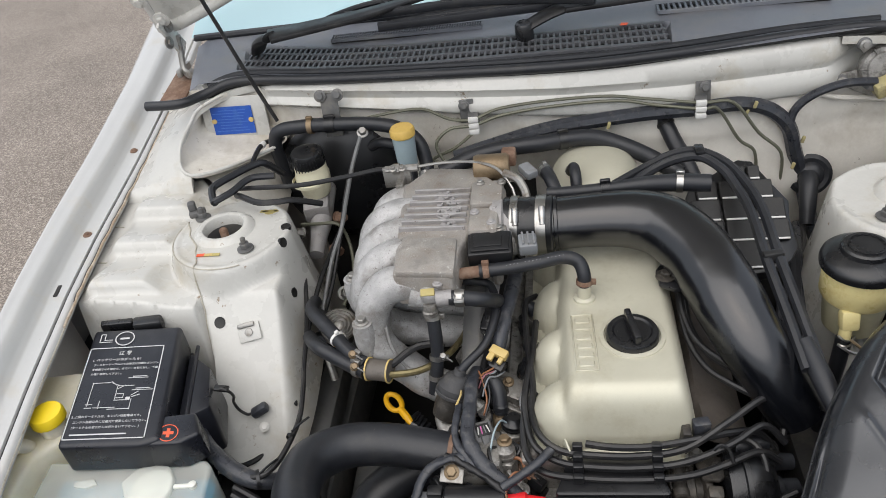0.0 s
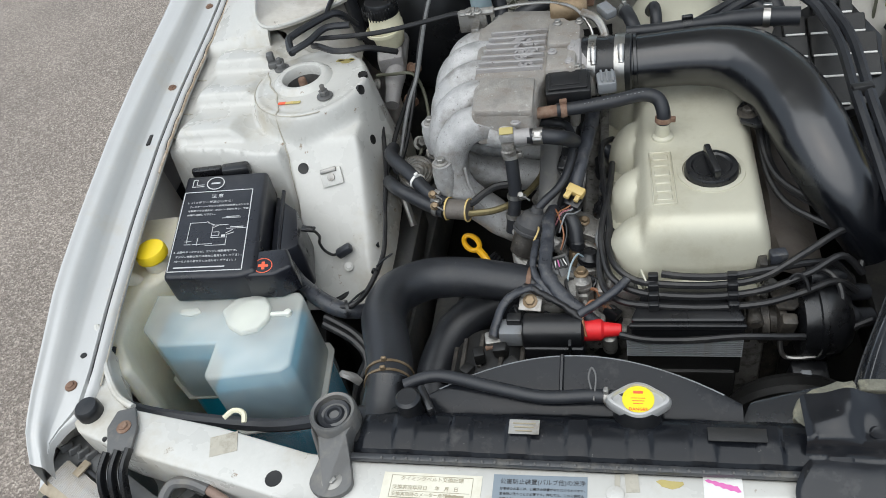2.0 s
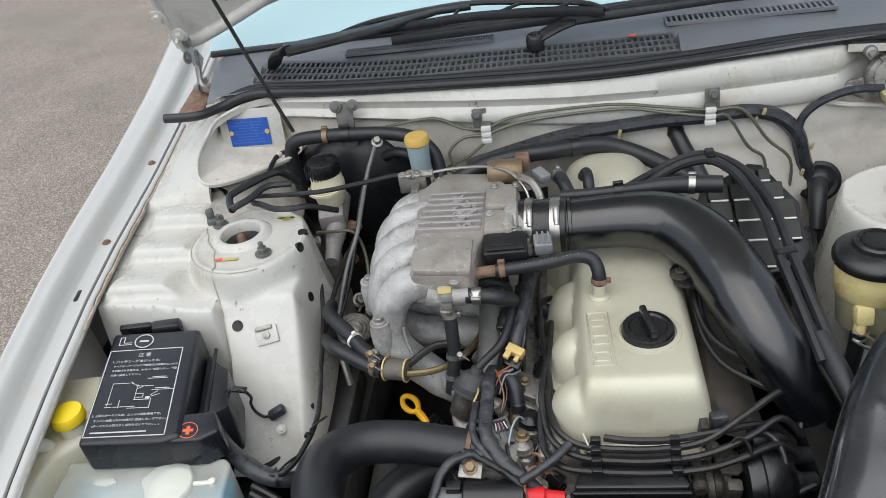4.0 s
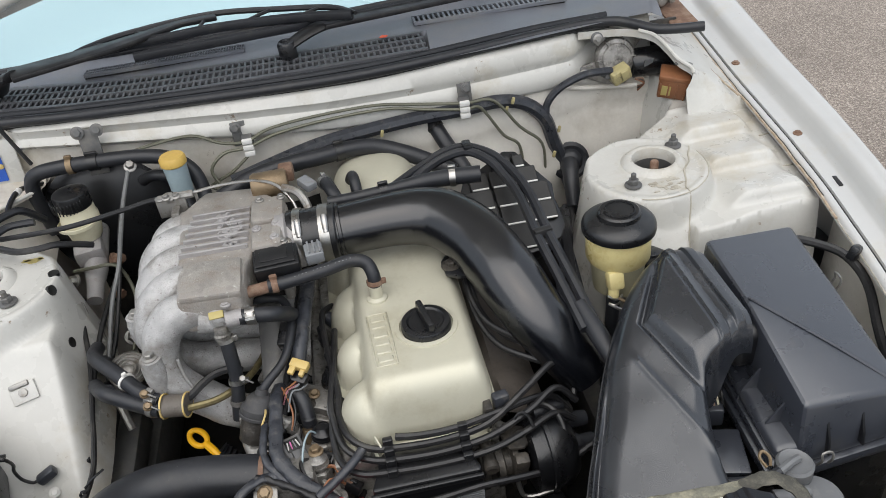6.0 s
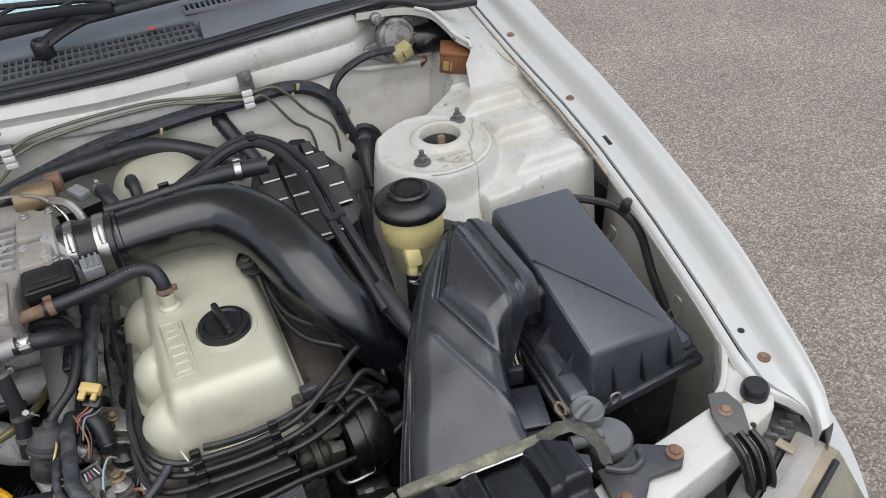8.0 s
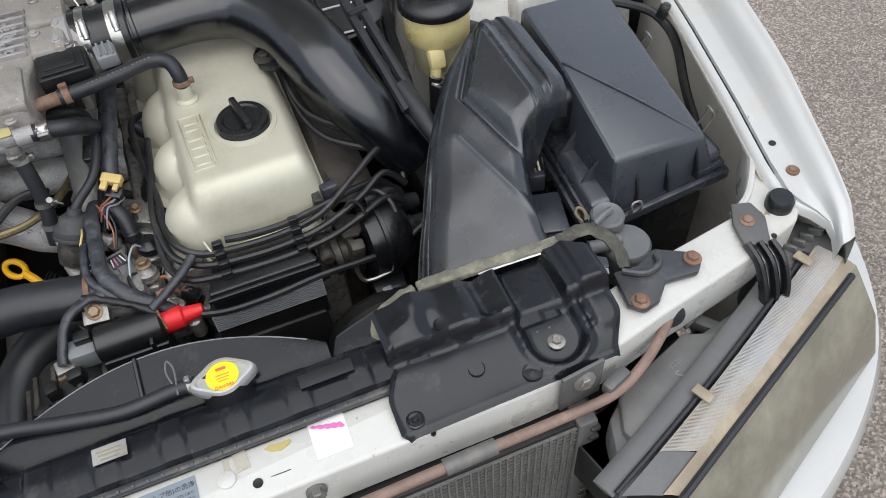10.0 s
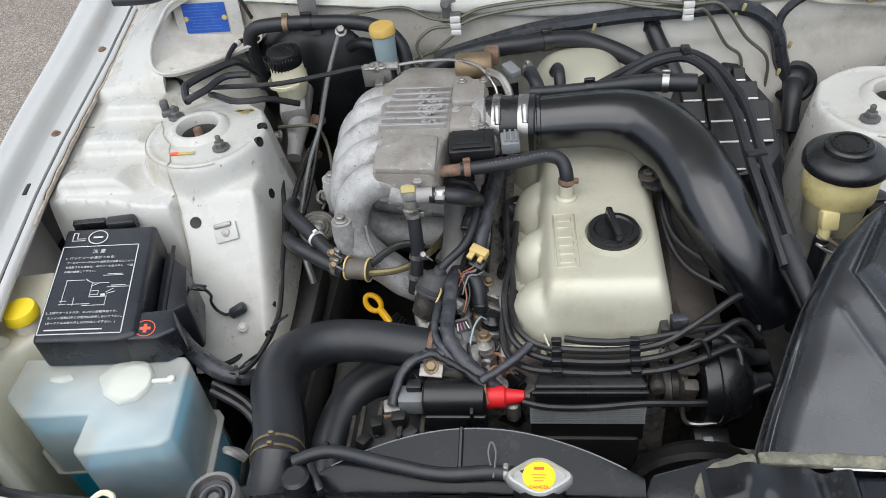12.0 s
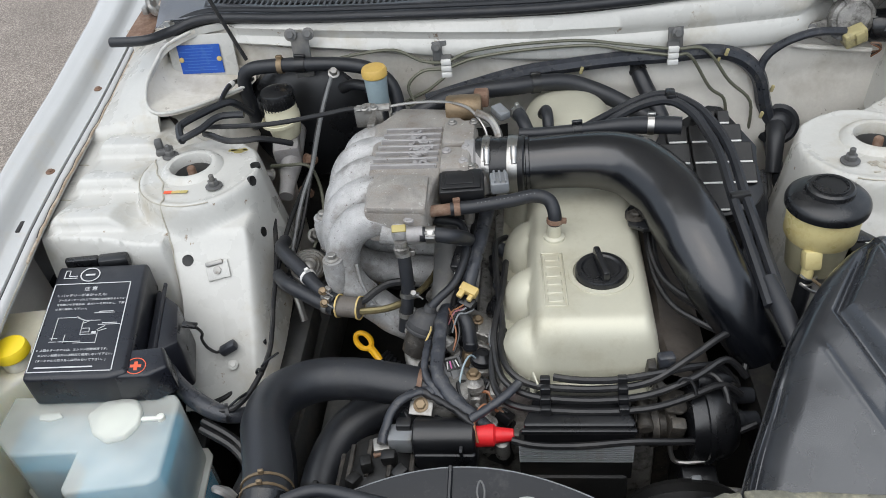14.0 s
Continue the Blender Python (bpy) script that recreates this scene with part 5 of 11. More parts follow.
solo("sensor_plug", add_box(bmesh.new(), (0.026, 0.015, 0.013), pose(-0.412, 0.764, 0.662, 0, -22, 18), 0.004), M_CORR, "black plug at the end of a loose wire", "connector")
cable("wing_cable", [(-0.345, 1.10, 0.74), (-0.350, 1.035, 0.735), (-0.358, 0.97, 0.722), (-0.363, 0.90, 0.70), (-0.367, 0.845, 0.675), (-0.371, 0.791, 0.645), (-0.386, 0.765, 0.622), (-0.418, 0.729, 0.602), (-0.46, 0.712, 0.595)], 0.0040, "thin black cable down the edge of the inner wing", M_WIRE)
solo("cable_clip", add_box(bmesh.new(), (0.012, 0.016, 0.008), pose(-0.372, 0.790, 0.650, 0, 0, 10), 0.002), M_BLACKPL, "small black clip on the wing cable", "clip")
solo("wing_rivet", add_hex(bmesh.new(), (-0.408, 0.752, 0.640), (0.3, -0.5, 0.8), 0.0045, 0.004, 1.6), M_BAY, "small painted stud low on the inner wing", "stud")

# ---- washer fluid tank with blue fluid ----
tank = thing("washer_tank", (-0.50, 0.56, 0.45), "milky plastic washer tank half full of blue fluid", "tank")
tank_plan = [(-0.636, 0.627), (-0.424, 0.631), (-0.414, 0.620), (-0.400, 0.512), (-0.410, 0.502), (-0.503, 0.487), (-0.511, 0.493), (-0.514, 0.543), (-0.596, 0.537), (-0.632, 0.566)]
left_plan = [(-0.640, 0.616), (-0.505, 0.616), (-0.505, 0.540), (-0.606, 0.546), (-0.636, 0.571)]
right_plan = [(-0.512, 0.614), (-0.424, 0.632), (-0.408, 0.612), (-0.396, 0.505), (-0.408, 0.496), (-0.511, 0.491)]


def grown(plan, k):
    cx, cy = sum(p[0] for p in plan) / len(plan), sum(p[1] for p in plan) / len(plan)
    return [(cx + (x - cx) * k, cy + (y - cy) * k) for x, y in plan]


part("tank_body", add_prism(bmesh.new(), tank_plan, 0.603, 0.722, None, 0.007, 3), M_TANK, tank, "", 40)
part("lower_body", add_prism(bmesh.new(), grown(right_plan, 1.05), 0.42, 0.6025, None, 0.006, 3), M_TANKLOW, tank, "", 40)
part("fluid", add_prism(bmesh.new(), grown(tank_plan, 0.965), 0.606, 0.690, None, 0.005, 2), M_FLUID, tank, "bright blue washer fluid")
part("fluid", add_prism(bmesh.new(), grown(right_plan, 0.98), 0.423, 0.600, None, 0.006, 2), M_FLUID, tank, "bright blue washer fluid")
part("moulding_seam", add_prism(bmesh.new(), grown(tank_plan, 1.07), 0.600, 0.605, None, 0.0018), M_TANK, tank, "thin moulded seam round the tank")
part("lower_tank", add_prism(bmesh.new(), grown(left_plan, 0.90), 0.44, 0.600, None, 0.008, 2), M_FLUID, tank, "blue lower part of the tank in shade")
cap = part("cap", add_prism(bmesh.new(), [(-0.521, 0.593), (-0.507, 0.614), (-0.487, 0.622), (-0.465, 0.617), (-0.452, 0.600), (-0.449, 0.578), (-0.458, 0.560), (-0.480, 0.553), (-0.503, 0.566)], 0.719, 0.7285, None, 0.0045, 3), M_TANK, tank, "round milky snap cap with a tab", 50)
part("cap_plug", add_lathe(bmesh.new(), [(0.026, 0.7215), (0.0255, 0.7245), (0.002, 0.7248)], pose(-0.479, 0.588, 0), 28), M_HEADSPACE, cap)
part("tab", add_box(bmesh.new(), (0.026, 0.006, 0.005), pose(-0.438, 0.590, 0.7235, 0, 0, 4), 0.002), M_HEADSPACE, cap)
part("tab", add_lathe(bmesh.new(), [(0.005, 0.720), (0.005, 0.727), (0.003, 0.728)], pose(-0.427, 0.591, 0), 12), M_HEADSPACE, cap)
part("moulded_boss", add_prism(bmesh.new(), [(-0.585, 0.597), (-0.560, 0.600), (-0.552, 0.592), (-0.566, 0.586), (-0.583, 0.588)], 0.7205, 0.7250, None, 0.002, 2), M_TANK, tank)
# Added block under the tank, coloured black like the shade round it.
solo("tank_stand", add_box(bmesh.new(), (0.20, 0.13, 0.14), pose(-0.50, 0.56, 0.375), 0.01), M_DARK, "plain black block in the shade below the washer tank", "bracket")
pump = thing("washer_pump", (-0.575, 0.515, 0.57), "small washer pump in front of the tank foot", "pump")
part("pump_body", add_lathe(bmesh.new(), [(0.012, 0.555), (0.012, 0.592), (0.007, 0.598)], pose(-0.565, 0.50, 0), 16), M_BEIGE, pump)
part("pump_plug", add_box(bmesh.new(), (0.030, 0.016, 0.018), pose(-0.552, 0.480, 0.585, 0, 0, 15), 0.003), M_BLACKPL, pump)
cable("bonnet_release_cable", [(-0.645, 0.52, 0.735), (-0.615, 0.455, 0.735), (-0.56, 0.432, 0.735), (-0.47, 0.42, 0.738), (-0.38, 0.412, 0.745), (-0.315, 0.408, 0.765), (-0.298, 0.402, 0.775)], 0.0075, "thick black cable sleeve along the support beam", M_RUBBER)
solo("cable_clip", add_tube(bmesh.new(), [(-0.425, 0.402, 0.773), (-0.415, 0.41, 0.776), (-0.403, 0.407, 0.776), (-0.40, 0.398, 0.772)], 0.003, 6, 5), M_CREAM, "small cream cable clip on the beam", "clip")

# ---- coolant overflow bottle beside the fender ----
bottle = thing("overflow_bottle", (-0.665, 0.66, 0.40), "tall yellowed plastic bottle beside the fender with a yellow cap", "bottle")
bp_plan = [(-0.732, 0.765), (-0.656, 0.775), (-0.624, 0.705), (-0.622, 0.652), (-0.648, 0.622), (-0.650, 0.575), (-0.640, 0.535), (-0.602, 0.490), (-0.612, 0.475), (-0.665, 0.530), (-0.706, 0.62)]
part("bottle_body", add_prism(bmesh.new(), bp_plan, 0.42, 0.738, None, 0.012, 4), M_MILKY, bottle, "", 45)
neck = part("neck", add_lathe(bmesh.new(), [(0.018, 0.72), (0.0175, 0.757)], pose(-0.644, 0.668, 0), 24), M_MILKY, bottle)
part("cap", add_lathe(bmesh.new(), [(0.0205, 0.755), (0.0222, 0.757), (0.0222, 0.766), (0.020, 0.7705), (0.002, 0.7715)], pose(-0.644, 0.668, 0), 28), M_YELLOW, bottle, "bright yellow screw cap")
part("spout", add_tube(bmesh.new(), [(-0.664, 0.640, 0.732), (-0.670, 0.632, 0.748), (-0.682, 0.616, 0.752)], 0.0095, 12, 5), M_MILKY, bottle, "short milky spout")

# ---- radiator with its fan shroud ----
rad = thing("radiator", (0.03, 0.40, 0.35), "black radiator with plastic top tank and crimped edge", "radiator")
rows = []
for i in range(241):
    x = -0.268 + 0.60 * i / 240
    rib = 0.0026 * smoothstep(0.55, 0.80, 0.5 + 0.5 * math.cos((x - 0.01) * 2 * math.pi / 0.056))
    end = smoothstep(-0.268, -0.255, x) * smoothstep(0.332, 0.315, x)
    h = 0.012 * (1 - end)
    rows.append([(x, 0.363, 0.742), (x, 0.363, 0.777 - h), (x, 0.367, 0.783 + rib * 0.5 - h), (x, 0.375, 0.786 + rib - h), (x, 0.390, 0.787 + rib - h), (x, 0.403, 0.786 + rib - h), (x, 0.411, 0.781 + rib * 0.5 - h), (x, 0.414, 0.765), (x, 0.414, 0.742)])
bm = add_sheet(bmesh.new(), rows)
for r in (rows[0], rows[-1]):
    bm.faces.new([bm.verts.new(v) for v in r])
top_tank = part("top_tank", bm, M_TANKPL, rad, "black plastic top tank with shallow ribs", 30)
core = part("core", add_box(bmesh.new(), (0.58, 0.035, 0.36), pose(0.03, 0.388, 0.56), 0.003), M_FINS, rad)
part("crimp_strip", add_box(bmesh.new(), (0.60, 0.007, 0.007), pose(0.03, 0.361, 0.776), 0.0015), M_BRACKET, rad, "dark crimped metal strip")
tooth = finish("crimp_tooth", add_box(bmesh.new(), (0.0025, 0.0025, 0.0022), None, 0.0006, 1), M_GREYSTEEL)
for k in range(44):
    o = new("crimp_tooth", tooth)
    o.parent, o.matrix_parent_inverse = rad, Matrix.Translation(-rad.location)
    o.location = (-0.235 + 0.0125 * k, 0.3595, 0.7800)
part("hose_neck", add_lathe(bmesh.new(), [(0.030, -0.012), (0.026, 0.0), (0.024, 0.03), (0.025, 0.034)], axis_pose((-0.250, 0.425, 0.760), (0, 0.95, 0.3)), 24), M_BLACKPL, rad)
part("neck_base", add_box(bmesh.new(), (0.062, 0.05, 0.05), pose(-0.252, 0.398, 0.757), 0.012, 3), M_BLACKPL, rad)
part("lug", add_lathe(bmesh.new(), [(0.013, 0.78), (0.013, 0.805), (0.010, 0.808), (0.001, 0.808)], pose(-0.213, 0.412, 0), 20), M_BLACKPL, rad, "round moulded lug")
part("lug_arm", add_box(bmesh.new(), (0.008, 0.034, 0.014), pose(-0.197, 0.418, 0.792, 0, 0, 30), 0.003), M_BLACKPL, rad)
bm = add_box(bmesh.new(), (0.029, 0.0155, 0.0006), plane_pose((-0.096, 0.391, 0.7925), (1, 0, 0), (0, 1, 0.02)), 0)
lab = part("label", bm, M_STEEL, rad, "small silver foil label")
bm = bmesh.new()
for k in range(3):
    add_box(bm, (0.022 - 0.003 * k, 0.0012, 0.0004), plane_pose((-0.096, 0.3945 - 0.004 * k, 0.7932), (1, 0, 0), (0, 1, 0.02)), 0)
part("print", bm, M_INKFADED, lab)
part("rib_plate", add_box(bmesh.new(), (0.05, 0.014, 0.0015), pose(0.095, 0.39, 0.7925), 0.0005), M_DARK, rad)
part("filler_neck", add_lathe(bmesh.new(), [(0.024, 0.78), (0.021, 0.794), (0.0195, 0.805)], pose(0.010, 0.416, 0), 28), M_BLACKPL, rad)
rc = bmesh.new()
ring = []
for z, k in ((0.7960, 0.98), (0.7995, 1.0), (0.8050, 1.0), (0.8078, 0.93), (0.8080, 0.82), (0.8055, 0.76), (0.8055, 0.1)):
    ring.append([(0.010 + k * math.cos(a) * (0.0195 + 0.0105 * max(0, abs(math.cos(a))) ** 6), 0.416 + k * math.sin(a) * 0.0192, z) for a in [2 * math.pi * j / 48 for j in range(48)]])
add_rings(rc, ring)
radcap = part("radiator_cap", rc, M_CAPSTEEL, rad, "bright steel radiator cap with two ears", 50)
part("warning_disc", add_lathe(bmesh.new(), [(0.0146, 0.8054), (0.0146, 0.8064), (0.001, 0.8066)], pose(0.010, 0.416, 0), 32), M_YELLOWDISC, radcap, "yellow warning disc with red print")
bm = bmesh.new()
letters(bm, "DANGER", 0.0043, pose(0.010, 0.4035, 0.8067), align="CENTER")
for k in range(3):
    add_box(bm, (0.013 - 0.002 * k, 0.0006, 0.0003), pose(0.010, 0.417 - 0.0030 * k, 0.8067), 0)
add_box(bm, (0.009, 0.0028, 0.0003), pose(0.010, 0.4235, 0.8067), 0)
part("warning_print", bm, M_REDINK, radcap)

shroud = thing("fan_shroud", (-0.03, 0.44, 0.55), "black arched plastic fan shroud behind the radiator", "shroud")
rows = []
for i in range(41):
    a = i / 40
    x = -0.205 + 0.31 * a
    b = math.sin(math.pi * min(1, max(0, (a * 0.94 + 0.03))))
    y = 0.424 + 0.052 * b ** 0.8
    rows.append([(x, 0.416, 0.770 + 0.004 * b), (x, 0.424, 0.775 + 0.006 * b), (x, y - 0.006, 0.776 + 0.014 * b), (x, y, 0.776 + 0.016 * b), (x, y + 0.004, 0.772 + 0.014 * b), (x, y + 0.006, 0.74), (x, y + 0.006, 0.62)])
part("shroud_arch", add_sheet(bmesh.new(), rows), M_TANKPL, shroud, "", 40)
part("arch_edge", add_tube(bmesh.new(), [r[3] for r in rows[2::3]], 0.0007, 6, 2), M_GREYPL, shroud, "thin light edge along the arch")
part("shroud_joint", add_tube(bmesh.new(), [(-0.064, 0.425, 0.783), (-0.064, 0.45, 0.788), (-0.064, 0.476, 0.793)], 0.0022, 6, 3), M_BLACKPL, shroud)
part("shroud_panel", add_prism(bmesh.new(), [(0.10, 0.418), (0.30, 0.418), (0.26, 0.46), (0.18, 0.475), (0.115, 0.455)], 0.70, 0.752, None, 0.006), M_DUCT, shroud)
part("shroud_panel", add_prism(bmesh.new(), [(-0.29, 0.418), (-0.20, 0.418), (-0.20, 0.44), (-0.27, 0.45)], 0.66, 0.752, None, 0.006), M_DUCT, shroud)
hose("overflow_hose", [(-0.226, 0.440, 0.786), (-0.19, 0.450, 0.790), (-0.13, 0.435, 0.793), (-0.08, 0.425, 0.793), (-0.03, 0.426, 0.796), (0.0, 0.420, 0.800)], 0.0066, "thin black overflow hose along the shroud", bands=((4.4, M_ZINC, 0.004),))
solo("cotter_clip", add_tube(bmesh.new(), [(-0.033, 0.428, 0.800), (-0.036, 0.440, 0.806), (-0.033, 0.449, 0.809), (-0.029, 0.440, 0.806), (-0.031, 0.418, 0.799)], 0.0010, 6, 5), M_GREYSTEEL, "wire loop clip round the thin hose", "clip")

# ---- large radiator hoses ----
hose("upper_radiator_hose", [(-0.250, 0.445, 0.765), (-0.254, 0.475, 0.764), (-0.272, 0.525, 0.752), (-0.290, 0.575, 0.736), (-0.288, 0.625, 0.722), (-0.255, 0.657, 0.712), (-0.205, 0.664, 0.708), (-0.15, 0.658, 0.704), (-0.105, 0.650, 0.700)],
     [0.0255, 0.026, 0.0265, 0.0275, 0.0285, 0.0275, 0.0265, 0.026, 0.026], "thick black rubber upper radiator hose", n=20, bands=((0.35, M_BRASS, 0.003), (0.75, M_BRASS, 0.003)))
solo("spring_clamp", add_tube(bmesh.new(), [(-0.282, 0.452, 0.772), (-0.290, 0.452, 0.782), (-0.300, 0.456, 0.782), (-0.292, 0.462, 0.770), (-0.284, 0.458, 0.764)], 0.004, 6, 4), M_ZINC, "plated tightening screw of the hose clamp", "clamp")
hose("lower_radiator_hose", [(-0.255, 0.55, 0.58), (-0.252, 0.60, 0.60), (-0.225, 0.65, 0.625), (-0.17, 0.685, 0.635), (-0.10, 0.69, 0.64)], 0.027, "black lower radiator hose below the upper one", n=18, bands=((0.6, M_DARK, 0.01),))
hose("side_hose", [(-0.375, 0.70, 0.55), (-0.335, 0.66, 0.59), (-0.31, 0.60, 0.60), (-0.30, 0.52, 0.58), (-0.31, 0.45, 0.55)], 0.022, "black hose below the radiator neck", n=14)
solo("wing_loom", add_tube(bmesh.new(), [(-0.462, 0.690, 0.70), (-0.440, 0.665, 0.702), (-0.412, 0.642, 0.700), (-0.385, 0.627, 0.696), (-0.358, 0.622, 0.690), (-0.335, 0.64, 0.672), (-0.33, 0.67, 0.64)], [0.010, 0.0105, 0.0115, 0.0115, 0.0105, 0.0095, 0.008], 14, 8), M_CORR, "thick black loom bending round the foot of the inner wing", "loom")
cable("wing_edge_cable", [(-0.372, 0.620, 0.700), (-0.350, 0.622, 0.704), (-0.336, 0.650, 0.704), (-0.329, 0.708, 0.704), (-0.336, 0.760, 0.706), (-0.345, 0.800, 0.706), (-0.352, 0.850, 0.715), (-0.362, 0.905, 0.725), (-0.375, 0.96, 0.74)], 0.0036, "thin black cable running up the inner wing's edge", M_WIRE)
for x, y, z in ((-0.361, 0.620, 0.696), (-0.333, 0.68, 0.704)):
    tie = thing("cable_tie", (x, y, z), "black cable tie with its loose tail", "cable tie", "ties on the wing loom")
    part("strap", add_band(bmesh.new(), (x, y, z), (1, 0.4, -0.2) if y < 0.65 else (0.1, 1, 0), 0.0112 if y < 0.65 else 0.0042, 0.004, 0.0014), M_BLACKPL, tie)
    part("tail", add_tube(bmesh.new(), [(x + 0.004, y, z + 0.010), (x + 0.014, y + 0.010, z + 0.014), (x + 0.022, y + 0.022, z + 0.012)], 0.0016, 6, 4), M_BLACKPL, tie)
random.seed(31)
for k in range(2):
    a = Vector((-0.352 + 0.012 * random.random(), 0.600 - 0.012 * k, 0.668 + 0.01 * random.random()))
    cable("battery_cable", [a + Vector((-0.045, 0.02, 0.012)), a, a + Vector((0.020, -0.022 - 0.008 * random.random(), -0.012)), a + Vector((0.004, -0.050, -0.04)), a + Vector((-0.01, -0.07, -0.10))], 0.0035 + 0.0025 * random.random(), "black battery cable sagging beside the tank", M_WIRE, group="battery cables")

# ---- radiator mounting bracket ----
mount = thing("mounting_bracket", (-0.284, 0.365, 0.77), "grey steel radiator mounting bracket with a rubber bush", "bracket")
out = []
for k in range(24):
    a = math.pi * k / 23
    out.append((-0.288 + 0.0245 * math.cos(a), 0.394 + 0.0245 * math.sin(a)))
out += [(-0.306, 0.372), (-0.300, 0.355)] + [(-0.282 + 0.0225 * math.cos(math.pi + math.pi * k / 11), 0.334 + 0.018 * math.sin(math.pi + math.pi * k / 11)) for k in range(12)] + [(-0.267, 0.355), (-0.269, 0.372)]
part("plate", add_prism(bmesh.new(), [(x, y, 0.777 + 0.022 * smoothstep(0.350, 0.374, y)) for x, y in out], 0.7702, 0.7765, None, 0.0015), M_GREYSTEEL, mount)
part("raised_rim", add_lathe(bmesh.new(), [(0.0245, 0.776), (0.0245, 0.803), (0.0225, 0.806), (0.0195, 0.805), (0.0190, 0.797)], pose(-0.288, 0.394, 0), 36, cap=False), M_GREYSTEEL, mount)
part("bush", add_lathe(bmesh.new(), [(0.0192, 0.776), (0.0192, 0.798), (0.0165, 0.801), (0.013, 0.7985), (0.0115, 0.7985), (0.009, 0.802), (0.0065, 0.802), (0.004, 0.797), (0.0005, 0.797)], pose(-0.288, 0.394, 0), 36), M_RUBBER, mount, "round black rubber bush")
part("bolt", add_hex(bmesh.new(), (-0.281, 0.334, 0.7765), (0, 0, 1), 0.0055, 0.005, 1.9), M_ZINC, mount)

# ---- stickers on the beam ----
st = thing("record_sticker", (-0.183, 0.335, 0.7702), "yellowed service record sticker on the white beam", "sticker")
S1 = pose(-0.183, 0.335, 0.7704)
part("paper", add_box(bmesh.new(), (0.097, 0.029, 0.0004), S1, 0), M_LABELC, st)
bm = bmesh.new()
letters(bm, "タイミングベルト交換記録", 0.0052, S1 @ pose(-0.0, 0.0065, 0.0003), align="CENTER")
for y in (0.0115, -0.0115):
    add_box(bm, (0.080, 0.0005, 0.0003), S1 @ pose(0, y, 0.0003), 0)
for x in (-0.040, 0.040):
    add_box(bm, (0.0005, 0.023, 0.0003), S1 @ pose(x, 0, 0.0003), 0)
for y in (-0.0045, -0.0115 + 0.0005):
    add_box(bm, (0.076, 0.0004, 0.0003), S1 @ pose(0, y, 0.0003), 0)
letters(bm, "交換実施年月日     年   月   日", 0.0050, S1 @ pose(-0.038, -0.0025, 0.0003))
letters(bm, "交換実施時のメーター走行キロ", 0.0046, S1 @ pose(-0.038, -0.0095, 0.0003))
add_box(bm, (0.018, 0.0022, 0.0003), S1 @ pose(0.024, -0.008, 0.0003), 0)
part("print", bm, M_INKFADED, st)
st = thing("emission_sticker", (-0.080, 0.337, 0.7702), "blue-grey emission control sticker on the white beam", "sticker")
S2 = pose(-0.080, 0.3375, 0.7704, 0, 0, 1)
part("paper", add_box(bmesh.new(), (0.087, 0.031, 0.0004), S2, 0), M_LABELB, st)
bm = bmesh.new()
letters(bm, "公害防止装置(バルブ他)の洗浄", 0.0058, S2 @ pose(-0.037, 0.0065, 0.0003))
for k, line in enumerate(("お客様のお車には、公害防止装置が取り付けられており、", "車検時に洗うことが必要です。弊社では、この公害防止", "装置洗浄にPCVバルブクリーナーを使用しております。")):
    letters(bm, line, 0.0031, S2 @ pose(-0.037, 0.0002 - 0.0052 * k, 0.0003))
part("print", bm, M_INKBLACK, st)
st = thing("pink_sticker", (0.081, 0.342, 0.7702), "white sticker with a torn pink print", "sticker")
part("paper", add_box(bmesh.new(), (0.033, 0.036, 0.0004), pose(0.081, 0.342, 0.7704), 0), M_LABELW, st)
bm = bmesh.new()
arc = [(0.066 + 0.030 * k / 10, 0.3560 - 0.010 * math.sin(k / 10 * 1.35) - 0.001 * (k % 2)) for k in range(11)]
arc2 = [(0.066 + 0.030 * k / 10, 0.3580 - 0.007 * (k / 10) - 0.0008 * ((k + 1) % 2)) for k in range(11)]
add_prism(bm, arc + arc2[::-1][1:-1], 0.7705, 0.7708, None, 0)
part("pink_band", bm, M_PINK, st)
cable("beam_scratch", [(0.024, 0.3262, 0.7703), (0.033, 0.3258, 0.7703), (0.041, 0.3259, 0.7703)], 0.00035, "dark scratch on the white beam", M_DARK, category="scratch")

# ---- brackets on the beam's ends, both sides ----
for s in (-1, 1):
    fb = thing("finisher_bracket", (s * 0.545, 0.385, 0.77), "dark ribbed plastic bracket screwed to the beam end", "bracket", "beam end brackets")
    dirv = Vector((s * 0.012, 0.042, 0.0))
    part("plate", add_prism(bmesh.new(), [(s * 0.560, 0.418), (s * 0.540, 0.424), (s * 0.526, 0.40), (s * 0.520, 0.372), (s * 0.545, 0.362), (s * 0.562, 0.395)], 0.7725, 0.778, None, 0.002), M_GREYSTEEL, fb)
    for k in range(3):
        rib = [(s * (0.522 + 0.012 * k), 0.372 - 0.003 * k, 0.778), (s * (0.525 + 0.012 * k), 0.352 - 0.003 * k, 0.768), (s * (0.527 + 0.012 * k), 0.336 - 0.002 * k, 0.742), (s * (0.528 + 0.012 * k), 0.330, 0.722)]
        part("rib", add_tube(bmesh.new(), rib, 0.0038, 8, 5, flat=1.6), M_BLACKPL, fb, "downward ribbed finger")
    part("screw", add_hex(bmesh.new(), (s * 0.541, 0.397, 0.778), (0, 0, 1), 0.0055, 0.0045, 1.5), M_RUST, fb, "rusty screw")
    fb.location += Vector((0.006, -0.002, 0)) if s > 0 else Vector((0.004, -0.014, 0))

